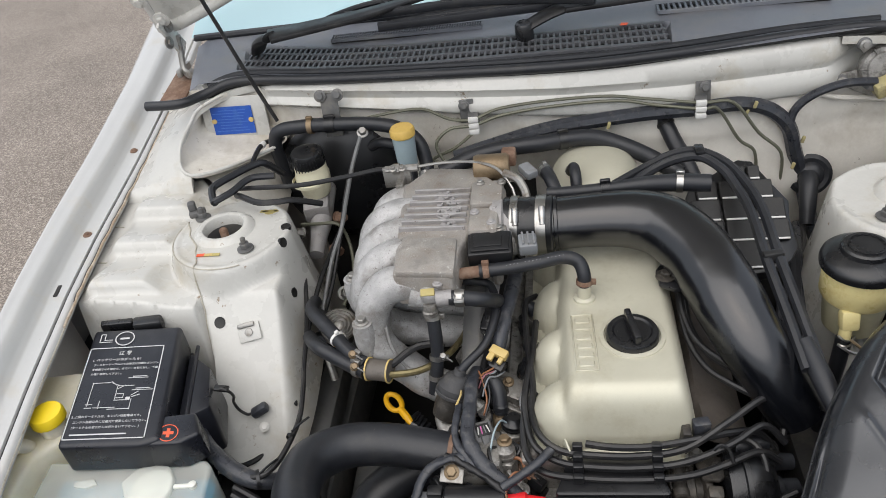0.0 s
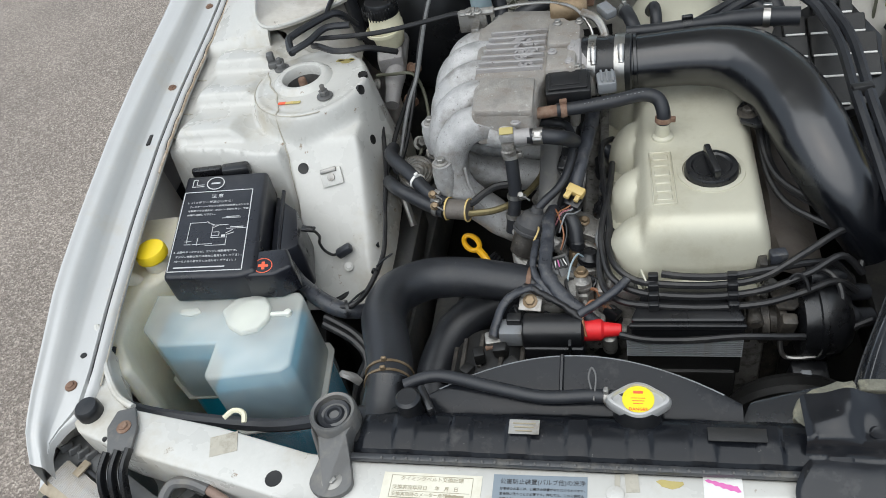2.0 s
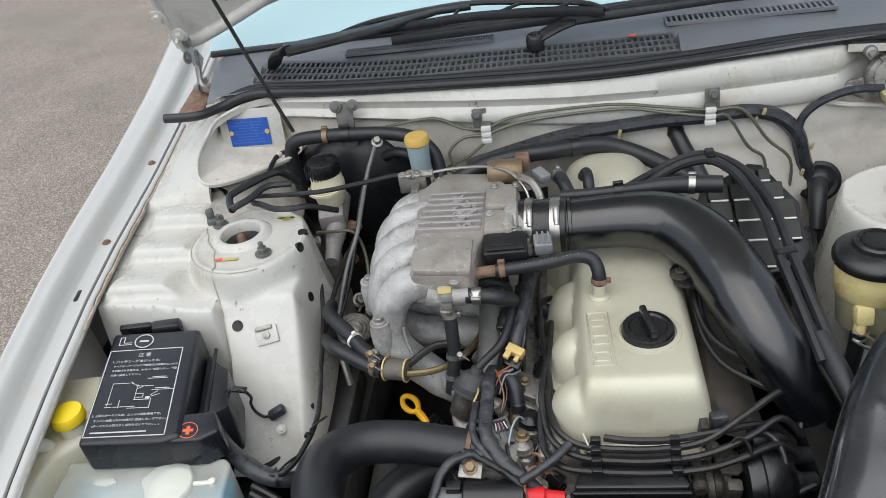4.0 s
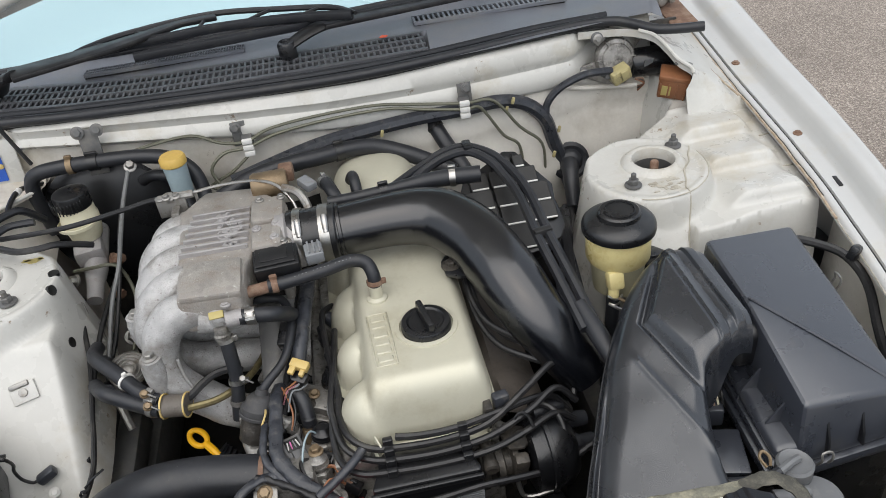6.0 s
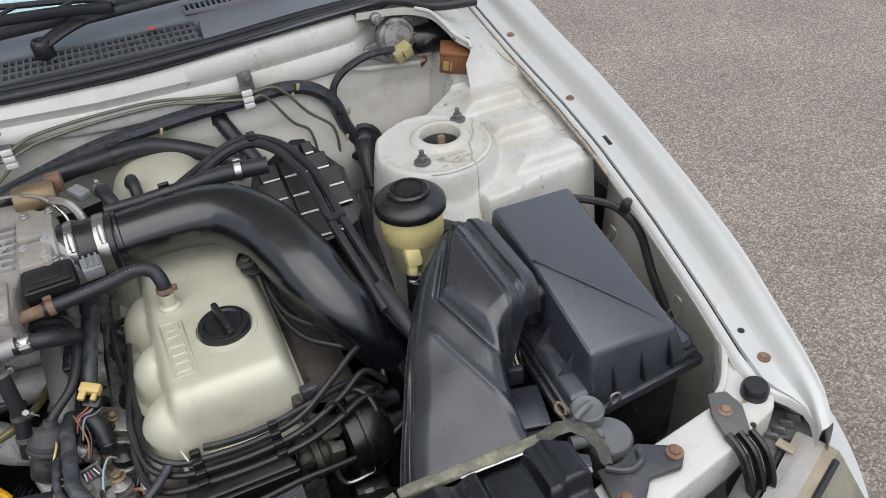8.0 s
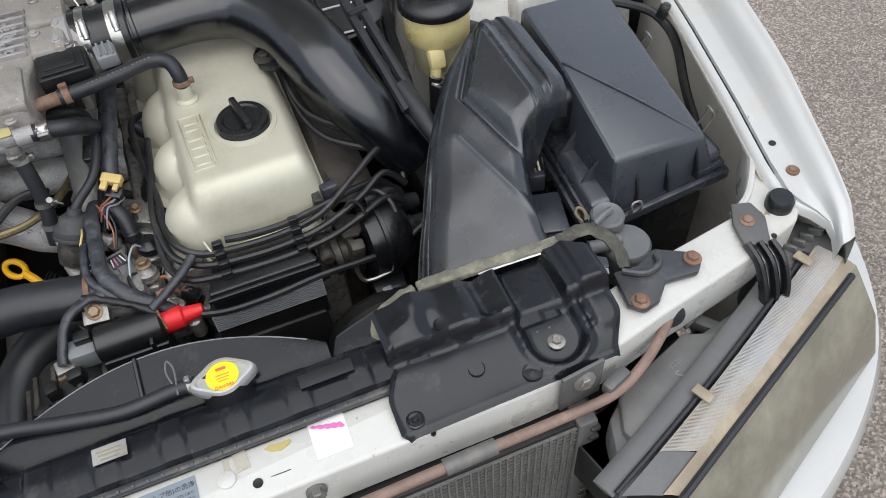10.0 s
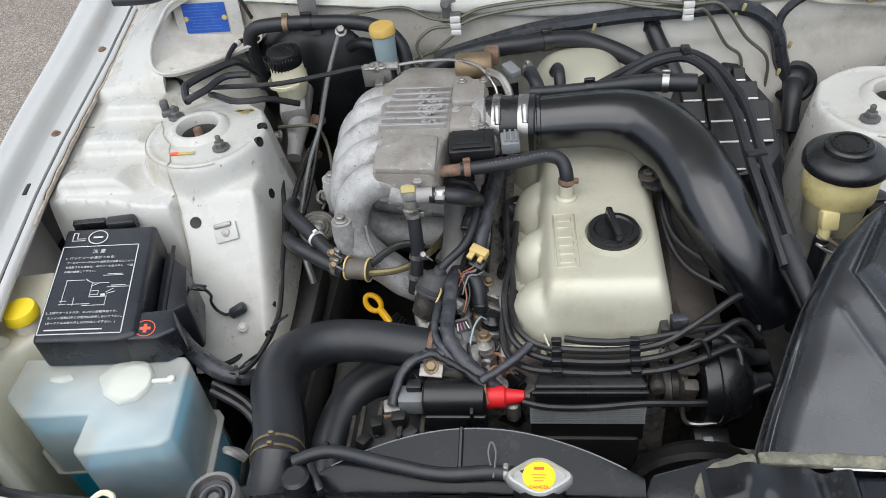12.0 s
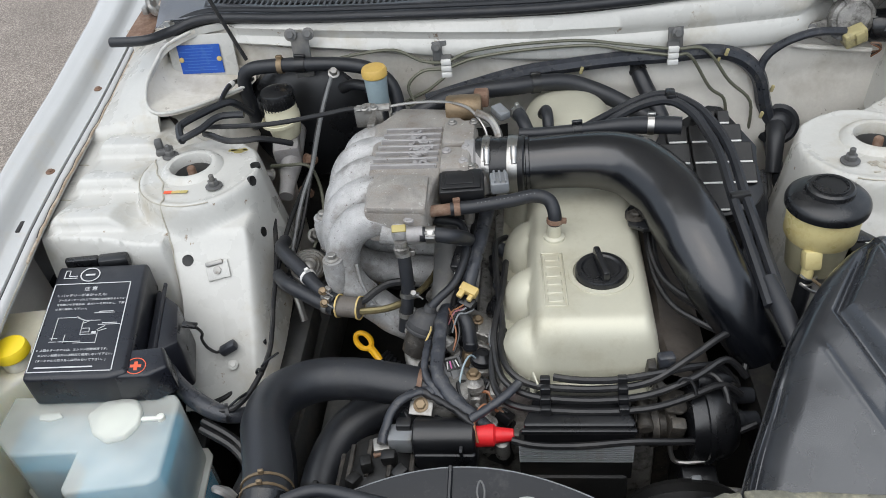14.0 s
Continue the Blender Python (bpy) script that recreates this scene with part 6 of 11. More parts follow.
# ---- engine: block, head and valve cover ----
engine = thing("engine", (0.05, 0.85, 0.31), "four-cylinder engine with a champagne valve cover", "engine")
block = part("block", add_box(bmesh.new(), (0.26, 0.52, 0.30), pose(0.06, 0.90, 0.47), 0.015), M_BLOCK, engine, "oily dark engine block")
part("head", add_box(bmesh.new(), (0.20, 0.50, 0.075), pose(0.062, 0.885, 0.672), 0.008), M_ALUD, engine, "oily aluminium cylinder head")
part("front_case", add_box(bmesh.new(), (0.22, 0.045, 0.26), pose(0.05, 0.635, 0.53), 0.01), M_ALUD, engine, "oily timing case")
part("sump", add_box(bmesh.new(), (0.30, 0.50, 0.08), pose(0.05, 0.88, 0.335), 0.02), M_DARK, engine)


def cover_height(x, y):
    """Upper surface of the valve cover: long crown, with four rounded lobes on the plug side."""
    cx = 0.088
    end = max(0.0, 0.690 - y, y - 1.150)
    side_r = max(0.0, abs(x - cx) - 0.054)
    crown = 0.790 - 0.010 * max(0, (y - 0.9)) * 2
    z_main = crown - 0.075 * (1 - math.sqrt(max(0.0, 1 - min(1.0, side_r / 0.024) ** 2.4))) - 0.08 * (1 - math.sqrt(max(0.0, 1 - min(1.0, end / 0.036) ** 2.6)))
    z_lobe = 0.0
    for c in (0.692, 0.783, 0.884, 0.985, 1.06):
        dx, dy = (x - 0.024) / 0.047, (y - c) / 0.042
        q = dx * dx + dy * dy
        if q < 1:
            z_lobe = max(z_lobe, 0.712 + 0.060 * math.sqrt(1 - q) ** 0.9)
    q = (abs(x - 0.078) / 0.074) ** 3 + (abs(y - 1.115) / 0.088) ** 3
    if q < 1:
        z_lobe = max(z_lobe, 0.745 + 0.088 * math.sqrt(1 - q) ** 0.7)
    return max(z_main, z_lobe)


rows = []
for i in range(121):
    y = 0.628 + (1.195 - 0.628) * i / 120
    row = []
    for j in range(57):
        x = -0.024 + (0.170 + 0.024) * j / 56
        row.append((x, y, max(0.709, cover_height(x, y))))
    rows.append(row)
bm = add_sheet(bmesh.new(), rows)
low = [f for f in bm.faces if all(v.co.z < 0.7095 for v in f.verts)]
bmesh.ops.delete(bm, geom=low, context="FACES")
vc = part("valve_cover", bm, M_COVER, engine, "champagne painted valve cover with rounded lobes", 42)
rim = [(0.022, 0.632), (0.145, 0.632), (0.166, 0.66), (0.168, 1.15), (0.15, 1.19), (0.02, 1.19), (-0.020, 1.11), (-0.022, 0.66)]
part("cover_flange", add_prism(bmesh.new(), rim, 0.700, 0.7105, None, 0.002), M_COVER, vc)
for x, y, a in ((0.018, 0.640, 20), (0.150, 0.644, -25), (-0.010, 0.708, 60), (-0.010, 0.805, 60), (-0.010, 0.905, 60), (0.155, 0.80, 90)):
    part("gusset", add_box(bmesh.new(), (0.0024, 0.017, 0.027), pose(x, y, 0.724, 14, 0, a), 0.001), M_COVER, vc)
for x, y in ((0.004, 0.640), (0.163, 0.643), (-0.014, 0.712), (-0.014, 0.81), (-0.014, 0.905)):
    part("cover_bolt", add_hex(bmesh.new(), (x, y, 0.712), (0, 0, 1), 0.0055, 0.006, 1.5), M_GREYSTEEL, vc)
# name plate: a raised frame with plain raised bars where the maker's name is cast
NP = Matrix.Translation((0.0445, 0.750, 0.7892)) @ Matrix.Rotation(radians(-88), 4, "Z")
bm = bmesh.new()
for sx, sy, x, y in ((0.098, 0.0018, 0, 0.0130), (0.098, 0.0018, 0, -0.0130), (0.0018, 0.026, -0.0485, 0), (0.0018, 0.026, 0.0485, 0)):
    add_box(bm, (sx, sy, 0.0036), NP @ pose(x, y, 0.0006), 0.0008, 1)
plate = part("name_plate", bm, M_COVER, vc, "raised frame with a cast name in plain bars")
for k in range(6):
    part("raised_bar", add_box(bmesh.new(), (0.0095 if k != 1 else 0.0035, 0.0185, 0.0040), NP @ pose(-0.0375 + 0.0150 * k, 0, 0.0006), 0.0012, 1), M_COVER, plate)
oc = part("oil_cap", add_lathe(bmesh.new(), [(0.029, 0.788), (0.0315, 0.790), (0.032, 0.797), (0.030, 0.8005), (0.024, 0.8015), (0.0215, 0.7995), (0.002, 0.7995)], pose(0.102, 0.757, 0), 40), M_BLACKPL, engine, "round black oil filler cap with a grip fin")
part("grip_fin", add_box(bmesh.new(), (0.0085, 0.054, 0.016), pose(0.102, 0.757, 0.806, 0, 0, 10), 0.003), M_BLACKPL, oc)
bm = bmesh.new()
for k in range(10):
    a = k * 0.628
    add_box(bm, (0.004, 0.0012, 0.0006), pose(0.102 + 0.017 * math.cos(a), 0.757 + 0.017 * math.sin(a), 0.7998, 0, 0, math.degrees(a) + 90), 0)
part("moulded_mark", bm, M_BLACKPL, oc)
part("cap_seat", add_lathe(bmesh.new(), [(0.0405, 0.7875), (0.0395, 0.7915), (0.034, 0.7925), (0.033, 0.7885)], pose(0.102, 0.759, 0), 40, cap=False), M_COVER, vc)
part("hose_stub", add_lathe(bmesh.new(), [(0.015, 0.785), (0.0135, 0.793), (0.009, 0.795), (0.009, 0.812)], pose(0.048, 0.832, 0), 24), M_COVER, vc)
part("coolant_outlet", add_box(bmesh.new(), (0.07, 0.045, 0.055), pose(-0.095, 0.640, 0.69, 0, 0, 8), 0.008), M_ALUD, engine, "rusty thermostat housing")
part("outlet_band", add_band(bmesh.new(), (-0.118, 0.652, 0.701), (1, -0.1, 0), 0.0262, 0.006, 0.002), M_RUST, engine)

# exhaust heat shield beside the head
hs = bmesh.new()
rows = []
for i in range(21):
    y = 0.66 + 0.34 * i / 20
    rows.append([(0.165, y, 0.700), (0.178, y, 0.715 + 0.006 * math.sin(i)), (0.205, y, 0.705 + 0.005 * math.sin(i * 0.7)), (0.235, y, 0.675), (0.25, y, 0.60), (0.25, y, 0.50)])
add_sheet(hs, rows)
solo("heat_shield", hs, M_HEATSH, "dull brown exhaust heat shield beside the valve cover", "heat shield", sharp=50)

# ---- intake manifold ----
mani = thing("intake_manifold", (-0.15, 0.88, 0.62), "weathered cast aluminium intake manifold with curved runners", "manifold")
top = [(-0.190, 0.800), (-0.112, 0.794), (-0.106, 0.855), (-0.098, 0.884), (-0.062, 0.892), (-0.052, 0.99), (-0.100, 1.050), (-0.172, 1.060), (-0.205, 1.010), (-0.197, 0.90)]
pl = part("plenum", add_prism(bmesh.new(), top, 0.815, 0.868, None, 0.007, 3), M_ALUW, mani, "", 40)
part("front_pad", add_prism(bmesh.new(), [(-0.186, 0.800), (-0.110, 0.794), (-0.112, 0.868), (-0.186, 0.876)], 0.86, 0.8715, None, 0.003), M_ALUW, pl)
for k in range(7):
    part("rib", add_box(bmesh.new(), (0.090 - 0.0015 * k, 0.0042, 0.010), pose(-0.149 + 0.001 * k, 0.892 + 0.0155 * k, 0.8695, 0, 0, -2), 0.001, 1), M_ALU, pl)
bm = bmesh.new()
random.seed(5)
for k in range(60):
    add_box(bm, (0.003 + 0.006 * random.random(), 0.003 + 0.006 * random.random(), 0.004), pose(-0.148 + 0.034 * random.random(), 0.895 + 0.085 * random.random(), 0.8690 + 0.00005 * k, 0, 0, 360 * random.random()), 0.0006, 1)
part("cast_mark", bm, M_ALU, pl, "worn raised cast marks")
RUNNERS = (
    [(-0.150, 0.822, 0.838), (-0.198, 0.818, 0.836), (-0.221, 0.811, 0.817), (-0.2305, 0.803, 0.787), (-0.2265, 0.796, 0.757), (-0.212, 0.796, 0.728), (-0.188, 0.794, 0.704), (-0.160, 0.790, 0.683), (-0.10, 0.785, 0.655)],
    [(-0.160, 0.872, 0.842), (-0.200, 0.868, 0.845), (-0.228, 0.856, 0.832), (-0.241, 0.846, 0.806), (-0.240, 0.842, 0.776), (-0.225, 0.848, 0.745), (-0.190, 0.858, 0.722), (-0.130, 0.868, 0.706), (-0.06, 0.872, 0.69)],
    [(-0.160, 0.919, 0.842), (-0.203, 0.916, 0.846), (-0.231, 0.906, 0.835), (-0.245, 0.896, 0.812), (-0.246, 0.890, 0.784), (-0.232, 0.890, 0.758), (-0.195, 0.904, 0.735), (-0.13, 0.915, 0.715), (-0.06, 0.918, 0.69)],
    [(-0.160, 0.968, 0.842), (-0.204, 0.968, 0.846), (-0.233, 0.960, 0.836), (-0.247, 0.949, 0.814), (-0.248, 0.942, 0.788), (-0.234, 0.940, 0.764), (-0.20, 0.952, 0.740), (-0.14, 0.960, 0.715), (-0.06, 0.962, 0.69)],
    [(-0.160, 1.012, 0.838), (-0.200, 1.014, 0.840), (-0.228, 1.008, 0.830), (-0.240, 0.998, 0.808), (-0.240, 0.990, 0.780), (-0.20, 0.99, 0.74)],
)
for k, run in enumerate(RUNNERS):
    r = 0.0236 if k else 0.0225
    fat = [r, r, r, r, r, r * 0.98, r * 0.97, r * 0.95, r * 0.95] if k else [0.0235, 0.0245, 0.0235, 0.0222, 0.0225, 0.0238, 0.0240, 0.0235, 0.023]
    bm = add_tube(bmesh.new(), run, fat[:len(run)], 22, 9)
    for v in bm.verts:
        v.co += Vector((1, 1, 1)) * 0.0007 * noise.noise(v.co * 60)
    part("runner", bm, M_CAST, mani, "rough cast intake runner" if k else "cast front runner bowing down and back", 60)
# raised seams of the mould and the flange where the front runner turns back
part("mould_seam", add_tube(bmesh.new(), [(-0.2095, 0.789, 0.789), (-0.206, 0.783, 0.762), (-0.196, 0.779, 0.736), (-0.176, 0.774, 0.712)], 0.0022, 6, 5), M_CAST, mani, "raised mould seam")
part("plenum_skirt", add_tube(bmesh.new(), [(-0.172, 0.804, 0.830), (-0.150, 0.803, 0.824), (-0.128, 0.803, 0.824), (-0.108, 0.806, 0.828)], [0.016, 0.013, 0.012, 0.011], 14, 5), M_CAST, mani, "rounded lower edge of the plenum", 60)
part("lower_flange", add_box(bmesh.new(), (0.03, 0.38, 0.07), pose(-0.055, 0.86, 0.652, 0, 20, 0), 0.006), M_ALUD, mani)
part("under_shelf", add_prism(bmesh.new(), [(-0.20, 0.905), (-0.10, 0.89), (-0.085, 0.915), (-0.20, 0.935)], 0.757, 0.764, None, 0.002), M_ALUD, mani, "cast shelf under the plenum")
part("shelf_bolt", add_hex(bmesh.new(), (-0.186, 0.908, 0.765), (0, -0.3, 1), 0.007, 0.005, 1.5), M_RUST, mani)
for x, y, z in ((-0.270, 0.880, 0.803), (-0.238, 0.784, 0.805), (-0.20, 1.02, 0.84), (-0.225, 0.965, 0.842)):
    b = part("boss", add_lathe(bmesh.new(), [(0.0125, -0.052), (0.0150, -0.034), (0.0148, -0.014), (0.0135, -0.011), (0.0132, -0.002)], pose(x, y, z), 20), M_CAST, mani)
    part("boss_bolt", add_hex(bmesh.new(), (x, y, z - 0.001), (0, 0, 1), 0.0062, 0.008, 1.5), M_ZINC, b)

throttle = thing("throttle", (-0.075, 0.93, 0.80), "grey cast throttle beside the plenum", "throttle")
part("flange", add_box(bmesh.new(), (0.014, 0.108, 0.098), pose(-0.066, 0.930, 0.828, 0, 0, 0), 0.006), M_ALUW, throttle)
part("barrel", add_lathe(bmesh.new(), [(0.044, 0), (0.043, 0.012), (0.0385, 0.015), (0.036, 0.03)], axis_pose((-0.068, 0.932, 0.836), (1, 0, 0)), 28), M_ALU, throttle)
part("upper_block", add_box(bmesh.new(), (0.045, 0.06, 0.022), pose(-0.078, 0.965, 0.868), 0.005), M_ALUW, throttle)
for x, y, z in ((-0.058, 0.985, 0.879), (-0.058, 0.885, 0.870), (-0.088, 0.985, 0.880)):
    part("bolt", add_hex(bmesh.new(), (x, y, z), (0, 0, 1), 0.0045, 0.005, 1.4), M_ZINC, throttle)
tps = part("position_sensor", add_box(bmesh.new(), (0.058, 0.042, 0.030), pose(-0.070, 0.864, 0.850, 8, 0, 3), 0.003), M_BLACKPL, throttle, "black throttle position sensor")
part("lid_frame", add_box(bmesh.new(), (0.050, 0.034, 0.003), pose(-0.070, 0.862, 0.8665, 8, 0, 3), 0.0012), M_BLACKPL, tps)
part("lid_panel", add_box(bmesh.new(), (0.036, 0.022, 0.003), pose(-0.072, 0.862, 0.868, 8, 0, 3), 0.001), M_BLACKPL, tps)
part("plug", add_box(bmesh.new(), (0.024, 0.026, 0.018), pose(-0.021, 0.866, 0.856, 8, 0, 6), 0.003), M_GREYPL, tps, "grey plug")
for k in range(3):
    part("plug_rib", add_box(bmesh.new(), (0.003, 0.022, 0.005), pose(-0.027 + 0.007 * k, 0.866, 0.866, 8, 0, 6), 0.0008, 1), M_GREYPL, tps)
part("screw", add_hex(bmesh.new(), (-0.056, 0.8985, 0.860), (0, -0.3, 1), 0.0055, 0.004, 1.3), M_STEEL, throttle)
part("lower_block", add_box(bmesh.new(), (0.040, 0.055, 0.05), pose(-0.080, 0.905, 0.850), 0.006), M_ALUW, throttle)
for x, y in ((-0.068, 0.892), (-0.092, 0.918), (-0.066, 0.925)):
    part("block_screw", add_hex(bmesh.new(), (x, y, 0.876), (0, -0.1, 1), 0.0042, 0.004, 1.5), M_ALU, throttle)
part("idle_valve", add_lathe(bmesh.new(), [(0.018, -0.026), (0.020, -0.022), (0.020, 0.022), (0.017, 0.026)], axis_pose((-0.075, 1.040, 0.872), (1, 0, 0)), 24), M_BRASS, throttle, "brass idle air valve")
part("valve_end", add_box(bmesh.new(), (0.022, 0.026, 0.022), pose(-0.050, 1.058, 0.878), 0.004), M_RUST, throttle)
part("valve_plug", add_box(bmesh.new(), (0.018, 0.028, 0.013), pose(-0.022, 1.030, 0.868, 8, 0, 35), 0.003), M_GREYPL, throttle, "grey plug")

# accelerator cable and its bracket on the plenum
cb = thing("throttle_cable_bracket", (-0.205, 1.03, 0.845), "grey steel cable bracket bolted to the plenum", "bracket")
part("bracket_plate", add_box(bmesh.new(), (0.042, 0.006, 0.034), pose(-0.218, 1.040, 0.866), 0.0015), M_ZINC, cb)
part("bracket_foot", add_box(bmesh.new(), (0.012, 0.026, 0.030), pose(-0.212, 1.026, 0.852), 0.002), M_ZINC, cb)
part("adjuster", add_lathe(bmesh.new(), [(0.006, 0), (0.006, 0.012), (0.0085, 0.012), (0.0085, 0.022), (0.006, 0.022), (0.006, 0.05)], axis_pose((-0.235, 1.042, 0.878), (1, 0, 0.02)), 8), M_ZINC, cb, "threaded cable adjuster")
for k in range(2):
    part("bracket_bolt", add_hex(bmesh.new(), (-0.222 + 0.014 * k, 1.036, 0.882), (0, -0.2, 1), 0.0045, 0.006, 1.4), M_ZINC, cb)
cable("throttle_cable", [(-0.49, 1.075, 0.842), (-0.385, 1.060, 0.850), (-0.30, 1.05, 0.866), (-0.25, 1.045, 0.877), (-0.235, 1.042, 0.878)], 0.004, "black sheathed throttle cable running across to the plenum")
cable("throttle_cable_core", [(-0.19, 1.043, 0.879), (-0.15, 1.042, 0.884), (-0.10, 1.032, 0.888), (-0.065, 1.012, 0.886), (-0.045, 0.985, 0.872), (-0.04, 0.975, 0.86)], 0.0022, "bare steel inner throttle cable curving over the throttle", M_STEEL)
cable("throttle_quadrant", [(-0.055, 1.002, 0.884), (-0.035, 0.992, 0.878), (-0.024, 0.975, 0.862), (-0.026, 0.96, 0.846)], 0.006, "curved grey throttle quadrant", M_ZINC, category="quadrant")

# ---- intake pipe, coupling and clamps ----
cp = thing("intake_coupling", (0.0, 0.925, 0.80), "black rubber intake coupling with two bright clamps", "hose")
part("sleeve", add_lathe(bmesh.new(), [(0.037, -0.034), (0.0395, -0.032), (0.0395, -0.008), (0.0385, -0.003), (0.0395, 0.003), (0.0405, 0.032), (0.0385, 0.034)], axis_pose((-0.021, 0.936, 0.838), (1, -0.06, 0.01)), 40), M_BLACKPL, cp)
for k, x in enumerate((-0.039, -0.003)):
    cl = part("clamp_band", add_band(bmesh.new(), (x, 0.937 - 0.002 * k, 0.8378), (1, -0.06, 0.01), 0.0397 + 0.0008 * k, 0.0105 + 0.003 * k, 0.0014), M_STEEL, cp, "bright worm-drive clamp band")
    part("worm_screw", add_lathe(bmesh.new(), [(0.0035, -0.014), (0.0048, -0.012), (0.0048, 0.006), (0.0038, 0.008), (0.0038, 0.012)], axis_pose((x + 0.001, 0.910, 0.8695), (0, -0.75, -0.66)), 10), M_STEEL, cl)
    part("screw_housing", add_box(bmesh.new(), (0.012, 0.020, 0.006), plane_pose((x, 0.914, 0.8690), (1, 0, 0), (0, 0.75, 0.66)), 0.0015), M_STEEL, cl)
ip = thing("intake_pipe", (0.16, 0.88, 0.80), "broad satin black intake pipe bending over the valve cover", "pipe")
pipe_pts = [(0.010, 0.935, 0.838), (0.050, 0.936, 0.840), (0.092, 0.934, 0.842), (0.128, 0.928, 0.842), (0.160, 0.910, 0.840), (0.190, 0.867, 0.833), (0.206, 0.826, 0.824), (0.219, 0.786, 0.812), (0.237, 0.744, 0.788), (0.262, 0.716, 0.752), (0.288, 0.698, 0.710)]
part("tube", add_tube(bmesh.new(), pipe_pts, [0.0375, 0.0375, 0.039, 0.0415, 0.0435, 0.0440, 0.0440, 0.0430, 0.040, 0.036, 0.032], 40, 12, flat=0.96), M_GLOSS, ip, "", 60)
part("end_bead", add_lathe(bmesh.new(), [(0.037, -0.003), (0.0395, -0.002), (0.0395, 0.002), (0.037, 0.003)], axis_pose((0.016, 0.935, 0.8385), (1, 0, 0.02)), 40, cap=False), M_GLOSS, ip, "raised bead at the pipe end")
part("lug", add_prism(bmesh.new(), [(0.141, 0.866), (0.143, 0.838), (0.160, 0.826), (0.205, 0.830), (0.205, 0.875), (0.170, 0.890), (0.152, 0.884)], 0.798, 0.8045, None, 0.002), M_BLACKPL, ip, "black bracket lug of the pipe")
part("lug_bolt", add_hex(bmesh.new(), (0.153, 0.853, 0.8045), (0, 0, 1), 0.0070, 0.008, 1.9), M_BLOCK, ip)

# ---- ventilation and breather hoses ----
hose("ventilation_hose", [(-0.084, 0.832, 0.842), (-0.055, 0.835, 0.842), (-0.01, 0.840, 0.845), (0.022, 0.848, 0.846), (0.042, 0.846, 0.840), (0.049, 0.836, 0.824), (0.048, 0.832, 0.803)], 0.0088, "black crankcase ventilation hose with faded print", bands=((0.3, M_RUST, 0.008), (5.4, M_RUST, 0.006)))
solo("ventilation_elbow", add_tube(bmesh.new(), [(-0.118, 0.829, 0.840), (-0.080, 0.832, 0.842)], 0.0078, 12, 4), M_RUST, "rusty pipe stub on the plenum", "pipe stub")
bm = bmesh.new()
for k in range(16):
    if k % 6 != 4:
        add_box(bm, (0.0016, 0.0007, 0.0004), pose(-0.048 + 0.0048 * k, 0.8305 + 0.0007 * k, 0.8508 + 0.0003 * k, 38, 0, 8), 0)
solo("hose_print", bm, M_GREYPL, "faded pale print along the ventilation hose", "print")
hose("vacuum_hose", [(-0.120, 0.788, 0.836), (-0.100, 0.789, 0.834), (-0.082, 0.790, 0.830), (-0.072, 0.800, 0.820), (-0.067, 0.822, 0.800), (-0.066, 0.85, 0.775)], 0.0098, "thick black vacuum hose bending down")
vcp = thing("hose_clip", (-0.113, 0.815, 0.824), "square bright hose clip on the vacuum hose", "clip")
part("band", add_band(bmesh.new(), (-0.106, 0.789, 0.8345), (1, 0, 0), 0.0098, 0.012, 0.0014), M_STEEL, vcp)
for dx in (-0.005, 0.005):
    part("ear", add_box(bmesh.new(), (0.0022, 0.016, 0.004), pose(-0.106 + dx, 0.782, 0.8435, -25, 0, 0), 0.0008, 1), M_STEEL, vcp)
part("ear", add_box(bmesh.new(), (0.012, 0.0025, 0.004), pose(-0.106, 0.775, 0.8405, -25, 0, 0), 0.0008, 1), M_STEEL, vcp)
reg = thing("pressure_regulator", (-0.150, 0.815, 0.79), "cast valve with a yellow paint mark on the manifold", "valve")
part("valve_body", add_box(bmesh.new(), (0.026, 0.022, 0.022), pose(-0.145, 0.797, 0.836, 15, 0, 8), 0.008, 3), M_CAST, reg, "", 50)
part("stub", add_tube(bmesh.new(), [(-0.136, 0.788, 0.836), (-0.116, 0.789, 0.836)], 0.0105, 12, 3), M_ALU, reg)
part("neck", add_lathe(bmesh.new(), [(0.0095, -0.022), (0.0105, -0.016), (0.0085, -0.014), (0.009, -0.006)], axis_pose((-0.146, 0.790, 0.832), (0, 0.25, 1)), 14), M_ALUD, reg)
part("paint_mark", add_box(bmesh.new(), (0.018, 0.010, 0.003), pose(-0.146, 0.789, 0.8455, 30, 0, 4), 0.0012), M_OCHRE, reg)
part("side_screw", add_hex(bmesh.new(), (-0.133, 0.797, 0.853), (0, 0, 1), 0.0055, 0.004, 1.3), M_ALU, reg)
hose("fuel_return_hose", [(-0.145, 0.790, 0.812), (-0.144, 0.782, 0.785), (-0.144, 0.774, 0.755), (-0.148, 0.765, 0.728), (-0.153, 0.756, 0.700)], 0.0088, "short black upright hose below the valve", bands=((0.2, M_ZINC, 0.007), (2.2, M_STEEL, 0.006), (3.2, M_ZINC, 0.006)))

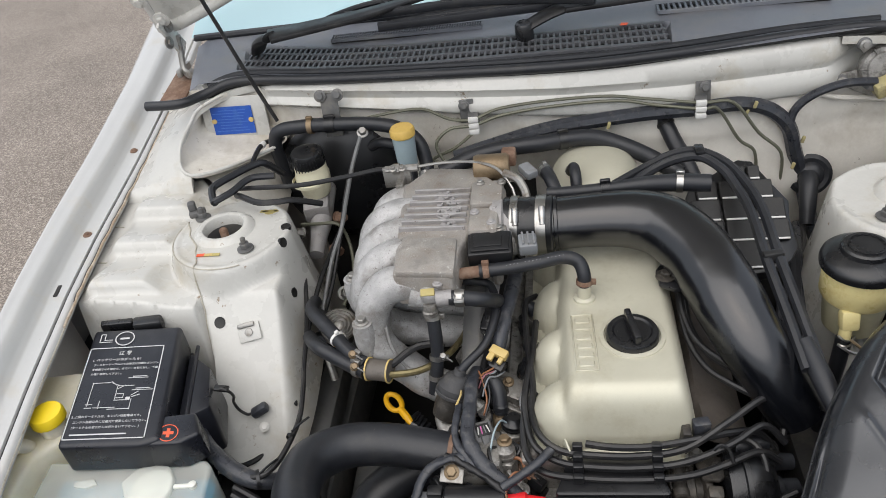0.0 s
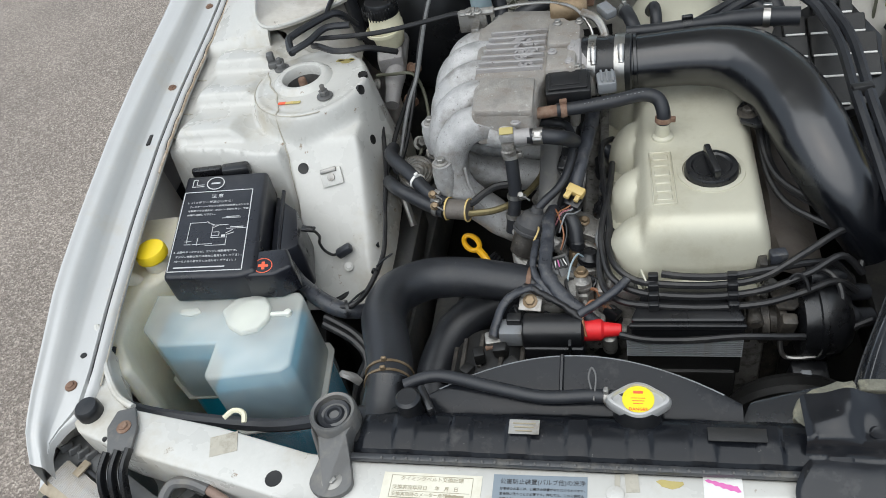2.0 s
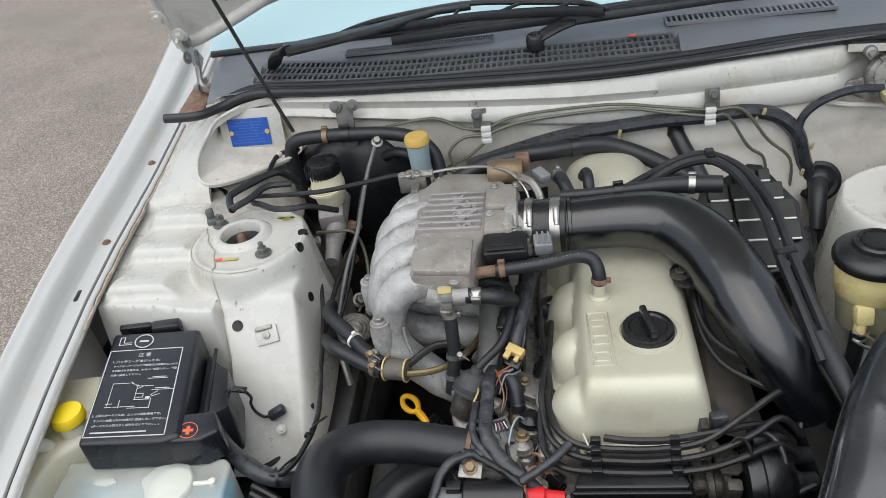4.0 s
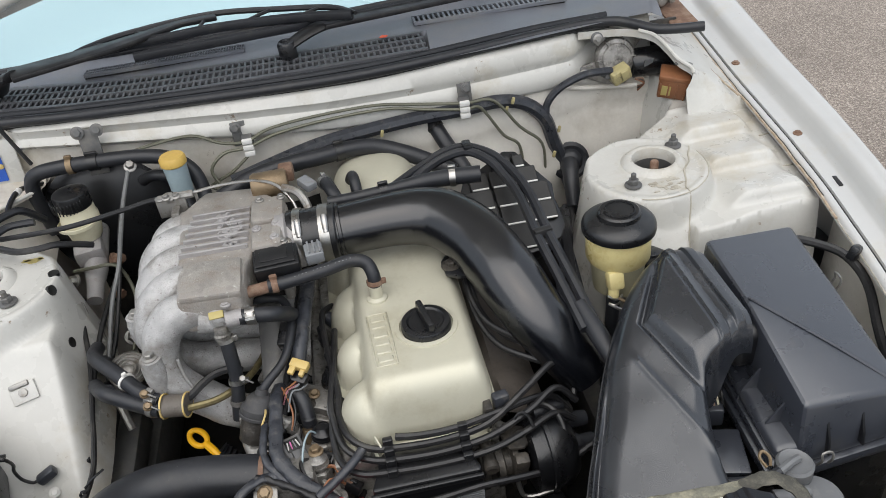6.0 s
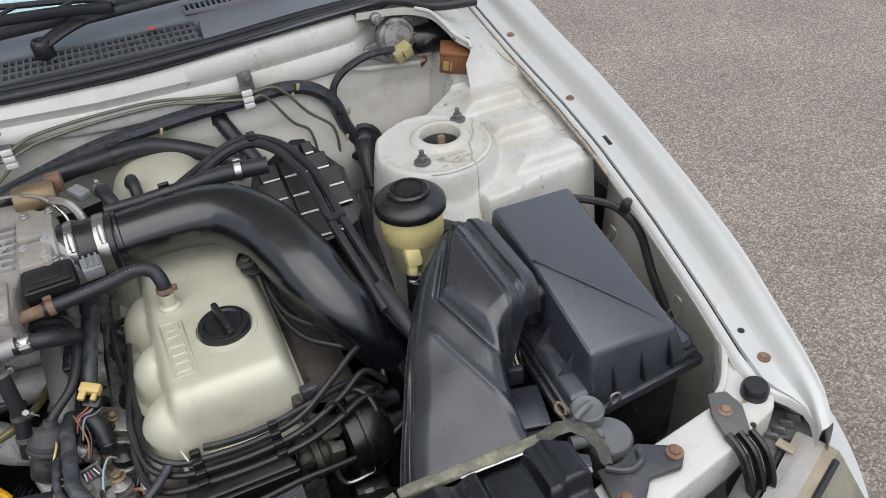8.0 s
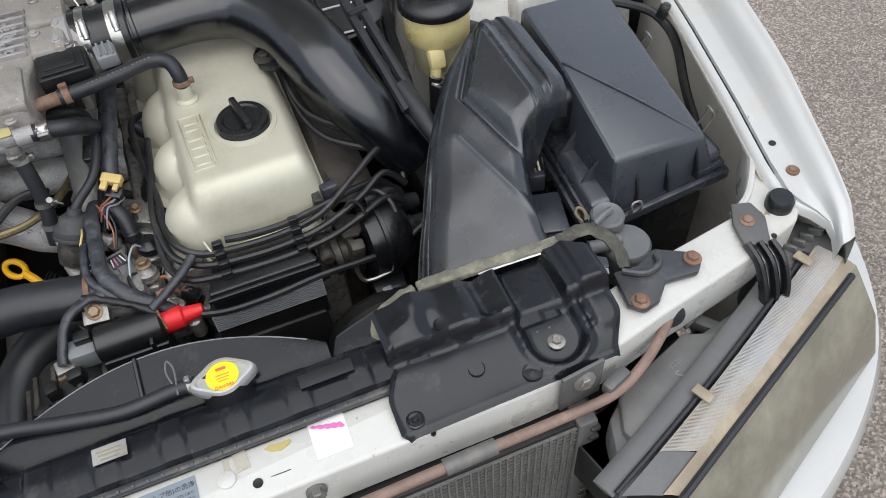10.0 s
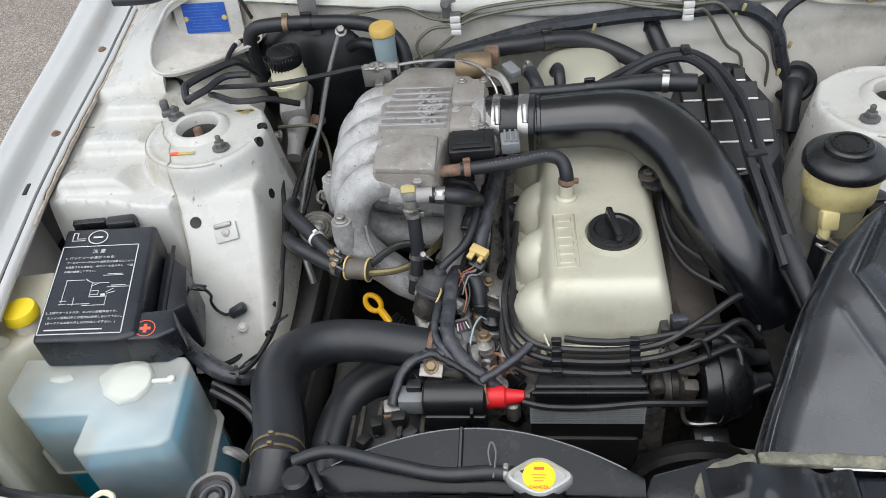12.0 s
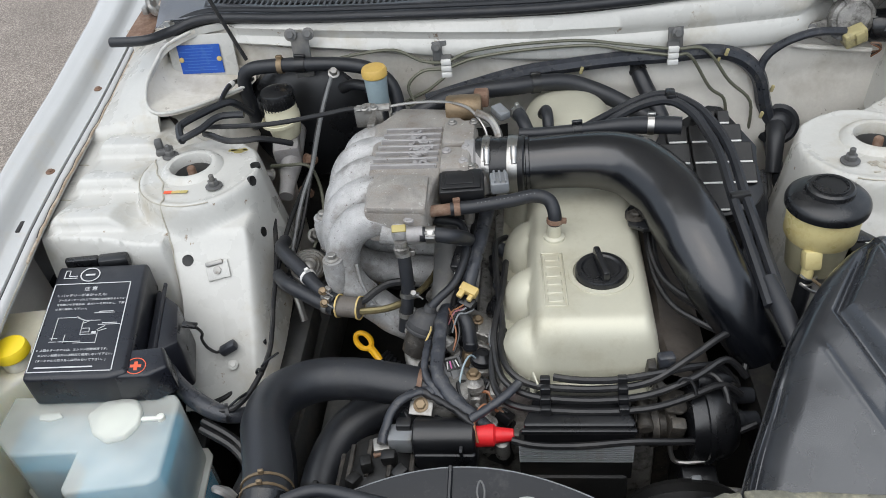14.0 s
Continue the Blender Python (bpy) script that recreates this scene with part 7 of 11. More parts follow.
# ---- fuel pipes and hoses on the left ----
hose("fuel_hose", [(-0.345, 0.905, 0.74), (-0.336, 0.865, 0.755), (-0.300, 0.822, 0.757), (-0.268, 0.786, 0.752), (-0.240, 0.764, 0.747)], 0.0100, "grey-black fuel hose with a white band", bands=((2.45, M_LABELW, 0.004), (3.6, M_ZINC, 0.008)))
hose("fuel_hose", [(-0.345, 0.850, 0.72), (-0.318, 0.804, 0.745), (-0.290, 0.784, 0.745), (-0.262, 0.768, 0.742), (-0.240, 0.756, 0.741)], 0.0100, "grey-black fuel hose beside the first", bands=((3.5, M_ZINC, 0.008),))
cable("fuel_pipe", [(-0.242, 0.764, 0.747), (-0.222, 0.760, 0.747), (-0.204, 0.764, 0.747), (-0.188, 0.780, 0.750), (-0.172, 0.791, 0.752), (-0.150, 0.790, 0.756), (-0.138, 0.785, 0.754)], 0.0050, "black fuel pipe curving below the manifold", M_WIRE, category="pipe")
cable("fuel_pipe_plated", [(-0.242, 0.755, 0.741), (-0.222, 0.751, 0.741), (-0.198, 0.752, 0.740), (-0.173, 0.758, 0.738), (-0.150, 0.775, 0.735), (-0.130, 0.805, 0.730), (-0.117, 0.842, 0.725), (-0.112, 0.87, 0.73)], 0.0046, "olive plated fuel pipe below the manifold", M_OCHRELINE, category="pipe")
pc = thing("pipe_clamp", (-0.221, 0.756, 0.725), "grey-brown rubber pipe clamp with yellowed edges", "clamp")
part("block", add_tube(bmesh.new(), [(-0.2365, 0.759, 0.7438), (-0.221, 0.756, 0.7442), (-0.2055, 0.753, 0.7446)], 0.0152, 20, 4, flat=0.85), M_CLAMPRUB, pc)
for at in ((-0.2355, 0.7588, 0.7438), (-0.2065, 0.7532, 0.7446)):
    part("band", add_band(bmesh.new(), at, (0.98, -0.19, 0.02), 0.0150, 0.0022, 0.0011), M_BEIGE, pc, "yellowed edge of the clamp")
for k, (x, y, z) in enumerate(((-0.256, 0.768, 0.762), (-0.252, 0.752, 0.755), (-0.138, 0.770, 0.752), (-0.146, 0.748, 0.706))):
    sc = thing("hose_clip_screw", (x, y, z), "small plated hose clip screw", "clip", "hose clip screws")
    part("screw", add_hex(bmesh.new(), (x, y, z), (0.3, -0.6, 0.8), 0.0045, 0.009, 1.3), M_BRASS if k < 2 else M_ZINC, sc)
    part("tail", add_tube(bmesh.new(), [(x, y, z), (x + 0.006, y - 0.005, z + 0.003), (x + 0.014, y - 0.007, z - 0.003)], 0.0011, 6, 4), M_ZINC, sc)
disc = thing("canister_disc", (-0.352, 0.955, 0.60), "round grey damper with concentric rings low beside the wing", "damper")
dm = axis_pose((-0.320, 0.908, 0.690), (0.15, -0.35, 0.9))
part("disc", add_lathe(bmesh.new(), [(0.036, -0.02), (0.036, 0.0), (0.033, 0.003), (0.031, 0.0), (0.028, 0.003), (0.025, 0.0), (0.021, 0.003), (0.018, 0.0), (0.014, 0.003), (0.010, 0.0), (0.006, 0.002), (0.001, 0.002)], dm @ Matrix.Scale(0.80, 4), 36), M_ZINC, disc)
part("strap", add_tube(bmesh.new(), [(-0.36, 0.92, 0.66), (-0.345, 0.89, 0.64), (-0.335, 0.87, 0.61)], 0.006, 8, 4), M_ZINC, disc)

dip = thing("dipstick", (-0.205, 0.715, 0.50), "oil dipstick with an orange-yellow loop handle", "dipstick")
bm = bmesh.new()
dm = plane_pose((-0.2205, 0.780, 0.656), (0.64, -0.72, -0.05), (0.62, 0.62, 0.3))
rings = []
for k in range(24):
    a = 2 * math.pi * k / 24
    c = Vector((0.0165 * math.cos(a), 0.0088 * math.sin(a), 0))
    nrm = Vector((math.cos(a), math.sin(a), 0))
    rings.append([dm @ (c + nrm * (0.0042 * math.cos(b)) + Vector((0, 0, 0.0036 * math.sin(b)))) for b in [2 * math.pi * j / 8 for j in range(8)]])
add_rings(bm, rings, closed=True)
part("loop_handle", bm, M_ORANGE, dip, "orange-yellow loop handle", 60)
part("handle_stem", add_tube(bmesh.new(), [dm @ Vector((0.018, 0, 0)), dm @ Vector((0.034, -0.001, 0)), dm @ Vector((0.046, -0.002, -0.002))], [0.0055, 0.0055, 0.004], 8, 4), M_ORANGE, dip, "orange-yellow stem")
part("tube", add_tube(bmesh.new(), [dm @ Vector((0.046, -0.002, -0.002)), dm @ Vector((0.062, -0.004, -0.02)), (-0.17, 0.72, 0.50)], 0.005, 8, 4), M_BLACKPL, dip)
hose("intake_bellows", [(-0.205, 0.775, 0.62), (-0.185, 0.765, 0.60), (-0.165, 0.75, 0.575), (-0.15, 0.73, 0.53)], 0.022, "black corrugated hose behind the dipstick", ridge=0.12, sub=10)
solo("steering_shaft", add_tube(bmesh.new(), [(-0.30, 0.90, 0.46), (-0.295, 0.78, 0.47), (-0.29, 0.64, 0.47)], 0.022, 10, 4, flat=0.7), M_GREYSTEEL, "grey steel brace low beside the frame rail", "brace")
solo("rail_brace", add_box(bmesh.new(), (0.035, 0.32, 0.05), pose(-0.35, 0.79, 0.56, 0, 0, 2), 0.004), M_GREYSTEEL, "dirty grey brace along the frame rail", "brace")

# vacuum actuator bell and sensors in front of the manifold
bell = thing("vacuum_actuator", (-0.12, 0.75, 0.68), "dull grey bell-shaped vacuum actuator", "actuator")
vm = axis_pose((-0.117, 0.741, 0.738), (0.32, 0.32, 0.85))
part("bell", add_lathe(bmesh.new(), [(0.014, -0.024), (0.0225, -0.018), (0.0235, -0.013), (0.0230, -0.008), (0.0190, -0.004), (0.0165, 0.004), (0.0120, 0.008), (0.0085, 0.009), (0.0075, 0.016), (0.003, 0.017)], vm, 28), M_BELL, bell)
part("rim", add_lathe(bmesh.new(), [(0.0235, -0.0205), (0.0246, -0.0195), (0.0246, -0.0165), (0.0235, -0.0155)], vm, 28, cap=False), M_BELL, bell)
part("seat", add_lathe(bmesh.new(), [(0.020, -0.052), (0.021, -0.034), (0.019, -0.026), (0.0195, -0.022)], vm, 20), M_BLOCK, bell, "oily cast seat")
part("foot", add_box(bmesh.new(), (0.034, 0.044, 0.026), pose(-0.130, 0.712, 0.682, 10, 0, 20), 0.007, 3), M_ALUD, bell)
for x, y in ((-0.140, 0.722), (-0.106, 0.716)):
    part("screw", add_hex(bmesh.new(), (x, y, 0.704), (0, -0.3, 1), 0.0048, 0.006, 1.5), M_ZINC, bell)
part("hose_tail", add_tube(bmesh.new(), [vm @ Vector((0, 0, 0.012)), (-0.103, 0.752, 0.757), (-0.082, 0.774, 0.766), (-0.0705, 0.805, 0.778), (-0.068, 0.836, 0.788), (-0.076, 0.858, 0.797), (-0.095, 0.863, 0.800), (-0.13, 0.868, 0.80)], 0.0056, 10, 6), M_RUBBER, bell, "black hose from the actuator")
yc = thing("injector_connector", (-0.064, 0.770, 0.745), "yellowed connector on the wiring loom", "connector")
ym = pose(-0.063, 0.766, 0.760, 15, 10, -28)
part("shell", add_box(bmesh.new(), (0.024, 0.012, 0.012), ym, 0.0018), M_BEIGE, yc)
part("latch", add_box(bmesh.new(), (0.008, 0.012, 0.006), ym @ pose(-0.006, -0.010, 0.002), 0.0012), M_BEIGE, yc)
part("latch", add_box(bmesh.new(), (0.006, 0.010, 0.006), ym @ pose(0.007, -0.009, 0.000), 0.0012), M_BEIGE, yc)
part("tail", add_box(bmesh.new(), (0.020, 0.016, 0.014), ym @ pose(0.004, -0.012, -0.012), 0.003), M_BLACKPL, yc)

random.seed(11)


def sensor(at, way, r, h, plug_mat, base_mat, label):
    sn = thing("sensor", at, label, "sensor", "sensors on the head")
    mm = axis_pose(at, way)
    part("hex_base", add_lathe(bmesh.new(), [(r * 1.15, -h), (r * 1.15, -h * 0.3), (r * 0.95, -h * 0.2)], mm, 6), base_mat, sn)
    part("collar", add_lathe(bmesh.new(), [(r * 0.7, -h * 0.25), (r * 0.85, -h * 0.2), (r * 0.85, -h * 0.02)], mm, 14), base_mat, sn)
    pl = part("plug", add_lathe(bmesh.new(), [(r * 0.95, -h * 0.05), (r, 0.0), (r, h * 0.4), (r * 0.75, h * 0.5), (r * 0.55, h * 0.8)], mm, 14), plug_mat, sn)
    part("groove", add_lathe(bmesh.new(), [(r * 1.06, h * 0.05), (r * 1.06, h * 0.14)], mm, 14), plug_mat, pl)
    return sn


sensor((-0.063, 0.716, 0.706), (0.05, 0.25, 1), 0.0095, 0.024, M_RUBBER, M_BRASS, "black booted temperature sensor on a brass hex")
sensor((-0.086, 0.724, 0.698), (-0.5, 0.1, 0.8), 0.0095, 0.028, M_ALUD, M_ALUD, "dull cast plug on the water outlet")
sensor((-0.047, 0.692, 0.706), (0.1, 0.1, 0.9), 0.0145, 0.020, M_BLACKPL, M_ALUD, "round black sensor on a cast seat")
sensor((-0.055, 0.650, 0.704), (0, 0.15, 1), 0.012, 0.024, M_ALUD, M_ALUD, "dull cast fitting with a brass screw")
solo("brass_screw", add_hex(bmesh.new(), (-0.055, 0.655, 0.722), (0, 0.1, 1), 0.0065, 0.008, 1.4), M_BRASS, "small brass screw on the cast fitting", "screw")
for at, way, r, h, m1, m2 in (((-0.035, 0.78, 0.705), (0.2, 0, 1), 0.010, 0.035, M_BLACKPL, M_ALUD), ((-0.03, 0.86, 0.705), (-0.2, 0, 1), 0.011, 0.04, M_BLACKPL, M_ALUD), ((-0.020, 0.650, 0.700), (0.2, -0.2, 1), 0.0085, 0.026, M_ALUD, M_ZINC), ((-0.128, 0.668, 0.690), (0, -0.3, 1), 0.008, 0.024, M_ALUD, M_ZINC)):
    sensor(at, way, r, h, m1, m2, "small sensor with its plug on the cylinder head")
solo("boot_elbow", add_tube(bmesh.new(), [(-0.090, 0.744, 0.735), (-0.079, 0.744, 0.739), (-0.070, 0.738, 0.737), (-0.065, 0.729, 0.730), (-0.063, 0.718, 0.716)], [0.004, 0.0062, 0.0085, 0.0092, 0.0095], 12, 5), M_RUBBER, "black rubber elbow on a sensor", "boot")
gc = thing("grey_connector", (-0.084, 0.676, 0.69), "open dark grey connector with pale pins", "connector")
gm = pose(-0.084, 0.672, 0.710, 25, 6, 24)
part("shell", add_box(bmesh.new(), (0.028, 0.034, 0.022), gm, 0.004), M_HOUSING, gc)
part("recess", add_box(bmesh.new(), (0.018, 0.016, 0.003), gm @ pose(0.001, 0.005, 0.0105), 0.002), M_DARK, gc)
for k in range(4):
    part("pin", add_box(bmesh.new(), (0.0016, 0.010, 0.003), gm @ pose(-0.0055 + 0.0042 * k, 0.005, 0.0115, 0, 0, 8 * k - 12), 0.0005, 1), (M_LABELW, M_PINK, M_GREYPL, M_LABELW)[k], gc)
part("latch", add_box(bmesh.new(), (0.009, 0.014, 0.005), gm @ pose(0, -0.010, 0.012), 0.001), M_HOUSING, gc)
for pts, r, mt in (([(-0.054, 0.684, 0.722), (-0.060, 0.678, 0.732), (-0.067, 0.662, 0.731), (-0.072, 0.642, 0.720)], 0.0013, M_CUP), ([(-0.082, 0.694, 0.724), (-0.078, 0.71, 0.735), (-0.084, 0.735, 0.742), (-0.090, 0.752, 0.742)], 0.0012, M_BROWN), ([(-0.080, 0.692, 0.724), (-0.074, 0.712, 0.737), (-0.080, 0.74, 0.745), (-0.086, 0.755, 0.744)], 0.0013, M_BLACKPL),
                   ([(-0.116, 0.70, 0.735), (-0.110, 0.712, 0.742), (-0.112, 0.728, 0.735)], 0.0014, M_BEIGE), ([(-0.066, 0.756, 0.748), (-0.074, 0.748, 0.748), (-0.084, 0.744, 0.745)], 0.0012, M_BROWN), ([(-0.064, 0.754, 0.744), (-0.072, 0.744, 0.745), (-0.084, 0.740, 0.742)], 0.0014, M_GREYPL)):
    cable("thin_wire", pts, r, "thin coloured wire at a connector", mt, n=6, category="wire", group="thin wires")
# knobbly castings that fill the gap between head and hoses
for k in range(40):
    x, y = -0.125 + 0.11 * random.random(), 0.60 + 0.26 * random.random()
    z = 0.61 + 0.055 * random.random() + 0.02 * (y > 0.7)
    sz = 0.018 + 0.022 * random.random()
    kn = thing("bracket_casting", (x, y, z - 0.03), "oily cast bracket between hoses on the engine front", "bracket", "engine brackets")
    part("lump", add_box(bmesh.new(), (sz, sz * (0.6 + random.random()), 0.05), pose(x, y, z, 20 * random.random(), 30 * random.random() - 15, 360 * random.random()), 0.005), random.choice((M_ALUD, M_BLOCK, M_BLOCK, M_ALUD, M_BLACKPL)), kn)
    if k % 2:
        part("bolt", add_hex(bmesh.new(), (x, y, z + 0.028), (0.2 * random.random(), -0.3, 1), 0.005, 0.006, 1.5), random.choice((M_ZINC, M_RUST, M_BRASS)), kn)
ear = thing("earth_tab", (-0.103, 0.612, 0.705), "plated earth tab with a brass bolt", "bracket")
part("tab", add_box(bmesh.new(), (0.028, 0.016, 0.003), pose(-0.116, 0.613, 0.712, 25, 0, -6), 0.001), M_ZINC, ear)
part("bolt", add_hex(bmesh.new(), (-0.116, 0.616, 0.715), (0, -0.4, 0.9), 0.0066, 0.006, 1.4), M_BRASS, ear)

# ---- ignition coil, power transistor with fins ----
coil = thing("ignition_coil", (-0.09, 0.58, 0.66), "black cylindrical ignition coil with a red boot", "ignition coil")
cm = axis_pose((-0.125, 0.580, 0.690), (1, 0.0, 0.0))
part("can", add_lathe(bmesh.new(), [(0.020, 0), (0.0225, 0.002), (0.0225, 0.070), (0.019, 0.073)], cm, 28), M_BLACKPL, coil)
part("lower_case", add_box(bmesh.new(), (0.072, 0.036, 0.04), pose(-0.088, 0.572, 0.668), 0.004), M_BLACKPL, coil)
part("case_rib", add_box(bmesh.new(), (0.004, 0.03, 0.04), pose(-0.068, 0.566, 0.680), 0.001), M_BLACKPL, coil)
boot = part("red_boot", add_lathe(bmesh.new(), [(0.0135, 0.0), (0.0140, 0.003), (0.0130, 0.024), (0.0098, 0.027), (0.0072, 0.047), (0.005, 0.048)], axis_pose((-0.056, 0.581, 0.692), (1, 0.01, 0)), 24), M_RED, coil, "bright red rubber boot")
cpg = part("coil_plug", add_box(bmesh.new(), (0.030, 0.026, 0.026), pose(-0.140, 0.578, 0.690), 0.004), M_GREYPL, coil, "grey coil plug")
part("plug_clip", add_box(bmesh.new(), (0.018, 0.014, 0.010), pose(-0.136, 0.586, 0.706), 0.002), M_BLACKPL, cpg)
part("plug_end", add_box(bmesh.new(), (0.020, 0.020, 0.016), pose(-0.163, 0.570, 0.684, 0, 0, 12), 0.003), M_ZINC, cpg)
part("wire_seal", add_lathe(bmesh.new(), [(0.003, 0), (0.003, 0.012)], axis_pose((-0.160, 0.561, 0.684), (-1, -0.3, 0)), 8), M_RUST, cpg)
cable("coil_lead", [(-0.010, 0.582, 0.693), (0.02, 0.577, 0.690), (0.07, 0.576, 0.691), (0.125, 0.580, 0.693), (0.18, 0.588, 0.683), (0.225, 0.598, 0.676), (0.268, 0.612, 0.685)], 0.0042, "black high-tension lead across the ignition module", M_WIRE)
coil.location += Vector((0.001, 0.009, 0))
mod = thing("ignition_module", (0.067, 0.61, 0.62), "black ignition module with a finned heat sink", "ignition module")
part("hood", add_prism(bmesh.new(), [(0.012, 0.622), (0.122, 0.622), (0.132, 0.594), (0.130, 0.588), (0.003, 0.588), (0.002, 0.594)], 0.664, 0.711, None, 0.004, 2, 0.97), M_BLACKPL, mod, "", 40)
part("upper_lid", add_prism(bmesh.new(), [(0.020, 0.636), (0.118, 0.636), (0.124, 0.618), (0.012, 0.618)], 0.684, 0.719, None, 0.005, 2), M_BLACKPL, mod)
part("lip", add_box(bmesh.new(), (0.130, 0.006, 0.007), pose(0.066, 0.585, 0.705), 0.002), M_BLACKPL, mod)
part("heat_sink", add_box(bmesh.new(), (0.130, 0.03, 0.055), pose(0.063, 0.595, 0.650), 0.002), M_DARK, mod)
fin = finish("fin", add_box(bmesh.new(), (0.130, 0.0040, 0.0012), None, 0.0003, 1), M_GREYPL)
for k in range(9):
    o = new("fin", fin)
    o.parent, o.matrix_parent_inverse = mod, Matrix.Translation(-mod.location)
    o.location = (0.063, 0.5785, 0.6885 - 0.0036 * k)
# Added black block: fills the shaded gap under the module.
solo("module_mount", add_box(bmesh.new(), (0.12, 0.05, 0.20), pose(0.064, 0.60, 0.53), 0.006), M_DARK, "plain black block in the shade below the ignition module", "bracket")

# ---- alternator and fan drive in the shade ----
alt = thing("alternator", (-0.16, 0.55, 0.60), "grimy alternator with slotted housing below the coil", "alternator")
am = axis_pose((-0.165, 0.52, 0.625), (0.05, 1, 0.02))
part("rotor_case", add_lathe(bmesh.new(), [(0.035, 0), (0.055, 0.006), (0.058, 0.02), (0.058, 0.07), (0.05, 0.085), (0.02, 0.09)], am, 28), M_DARK, alt)
for k in range(14):
    a = 2 * math.pi * k / 14
    p = am @ Vector((0.0585 * math.cos(a), 0.0585 * math.sin(a), 0.045))
    part("case_rib", add_box(bmesh.new(), (0.006, 0.05, 0.006), pose(p.x, p.y, p.z, 0, 0, 0), 0.001, 1), M_BLOCK, alt)
for x, y, z in ((-0.175, 0.550, 0.692), (-0.150, 0.560, 0.690), (-0.190, 0.535, 0.68), (-0.135, 0.54, 0.688)):
    part("terminal", add_box(bmesh.new(), (0.014, 0.018, 0.016), pose(x, y, z, 10, 0, 30 * x * 100), 0.003), M_DARK, alt)
fan = thing("engine_fan", (0.20, 0.53, 0.45), "dark fan pulley deep behind the shroud", "fan")
part("pulley", add_lathe(bmesh.new(), [(0.02, 0.0), (0.075, 0.002), (0.08, 0.008), (0.072, 0.014), (0.08, 0.02), (0.075, 0.028), (0.02, 0.03)], axis_pose((0.19, 0.545, 0.56), (0.0, 1, 0.0)), 36), M_DARK, fan)
part("hub", add_lathe(bmesh.new(), [(0.03, -0.03), (0.03, 0.0)], axis_pose((0.19, 0.545, 0.56), (0.0, 1, 0.0)), 20), M_BLOCK, fan)

# ---- distributor end of the head ----
dist = thing("distributor", (0.20, 0.64, 0.60), "grimy distributor and drive beside the timing case", "distributor")
dmx = axis_pose((0.128, 0.624, 0.668), (1, 0.06, -0.02))
part("shaft_housing", add_lathe(bmesh.new(), [(0.020, 0.0), (0.026, 0.003), (0.026, 0.010), (0.019, 0.013), (0.019, 0.019), (0.027, 0.022), (0.027, 0.030), (0.018, 0.033), (0.018, 0.040), (0.024, 0.043), (0.024, 0.050), (0.016, 0.053)], dmx, 28), M_BLOCK, dist, "oily stepped drive housing")
part("dist_cap", add_lathe(bmesh.new(), [(0.030, 0.062), (0.044, 0.066), (0.046, 0.090), (0.043, 0.108), (0.032, 0.120), (0.010, 0.124), (0.001, 0.124)], dmx, 32), M_BLACKPL, dist, "black distributor cap")
part("cap_flange", add_lathe(bmesh.new(), [(0.046, 0.082), (0.049, 0.083), (0.049, 0.088), (0.046, 0.089)], dmx, 32, cap=False), M_BLACKPL, dist)
part("clamp_plate", add_prism(bmesh.new(), [(0.160, 0.650), (0.176, 0.655), (0.196, 0.648), (0.198, 0.628), (0.186, 0.616), (0.168, 0.618)], 0.694, 0.699, None, 0.002), M_BLOCK, dist, "oily clamp plate")
part("plate_bolt", add_hex(bmesh.new(), (0.184, 0.634, 0.699), (0, -0.1, 1), 0.0065, 0.006, 1.7), M_BLOCK, dist)
part("pinch_bolt", add_lathe(bmesh.new(), [(0.008, 0), (0.008, 0.034), (0.0095, 0.034), (0.0095, 0.043), (0.007, 0.045)], axis_pose((0.142, 0.640, 0.700), (0.0, -1, -0.15)), 14), M_BLOCK, dist, "oily round-headed bolt")
part("fork", add_box(bmesh.new(), (0.018, 0.016, 0.060), pose(0.178, 0.610, 0.668, 12, 4, 0), 0.004), M_BLOCK, dist)
part("spindle", add_tube(bmesh.new(), [(0.178, 0.634, 0.690), (0.200, 0.633, 0.689), (0.222, 0.632, 0.688)], [0.006, 0.0075, 0.007], 12, 3), M_ZINC, dist, "worn plated spindle")
for k, (a, b, r) in enumerate((((0.206, 0.662, 0.702), (0.246, 0.668, 0.700), 0.016), ((0.226, 0.648, 0.692), (0.272, 0.654, 0.684), 0.0135), ((0.240, 0.626, 0.668), (0.276, 0.634, 0.664), 0.015))):
    p, q = vec(a), vec(b)
    part("tower", add_tube(bmesh.new(), [p, p.lerp(q, 0.45), p.lerp(q, 0.5), q], [r, r, r * 0.82, r * 0.7], 14, 4), M_RUBBER, dist, "black rubber lead boot")
part("breather_loop", add_tube(bmesh.new(), [(0.196, 0.650, 0.712), (0.210, 0.656, 0.722), (0.226, 0.650, 0.722), (0.236, 0.632, 0.712), (0.236, 0.610, 0.690), (0.232, 0.598, 0.665)], 0.0038, 8, 6), M_WIRE, dist, "thin black looped hose")
part("dark_shell", add_prism(bmesh.new(), [(0.186, 0.678), (0.240, 0.690), (0.262, 0.672), (0.258, 0.648), (0.205, 0.645)], 0.62, 0.702, None, 0.010, 3), M_DARK, dist)
vlv = thing("purge_solenoid", (0.205, 0.585, 0.57), "small black solenoid hung below the distributor", "solenoid")
part("case", add_box(bmesh.new(), (0.040, 0.030, 0.034), pose(0.206, 0.583, 0.612, 15, 0, 4), 0.003), M_BLACKPL, vlv)
part("plug", add_box(bmesh.new(), (0.012, 0.012, 0.012), pose(0.200, 0.572, 0.630, 15, 0, 4), 0.002), M_GREYPL, vlv)
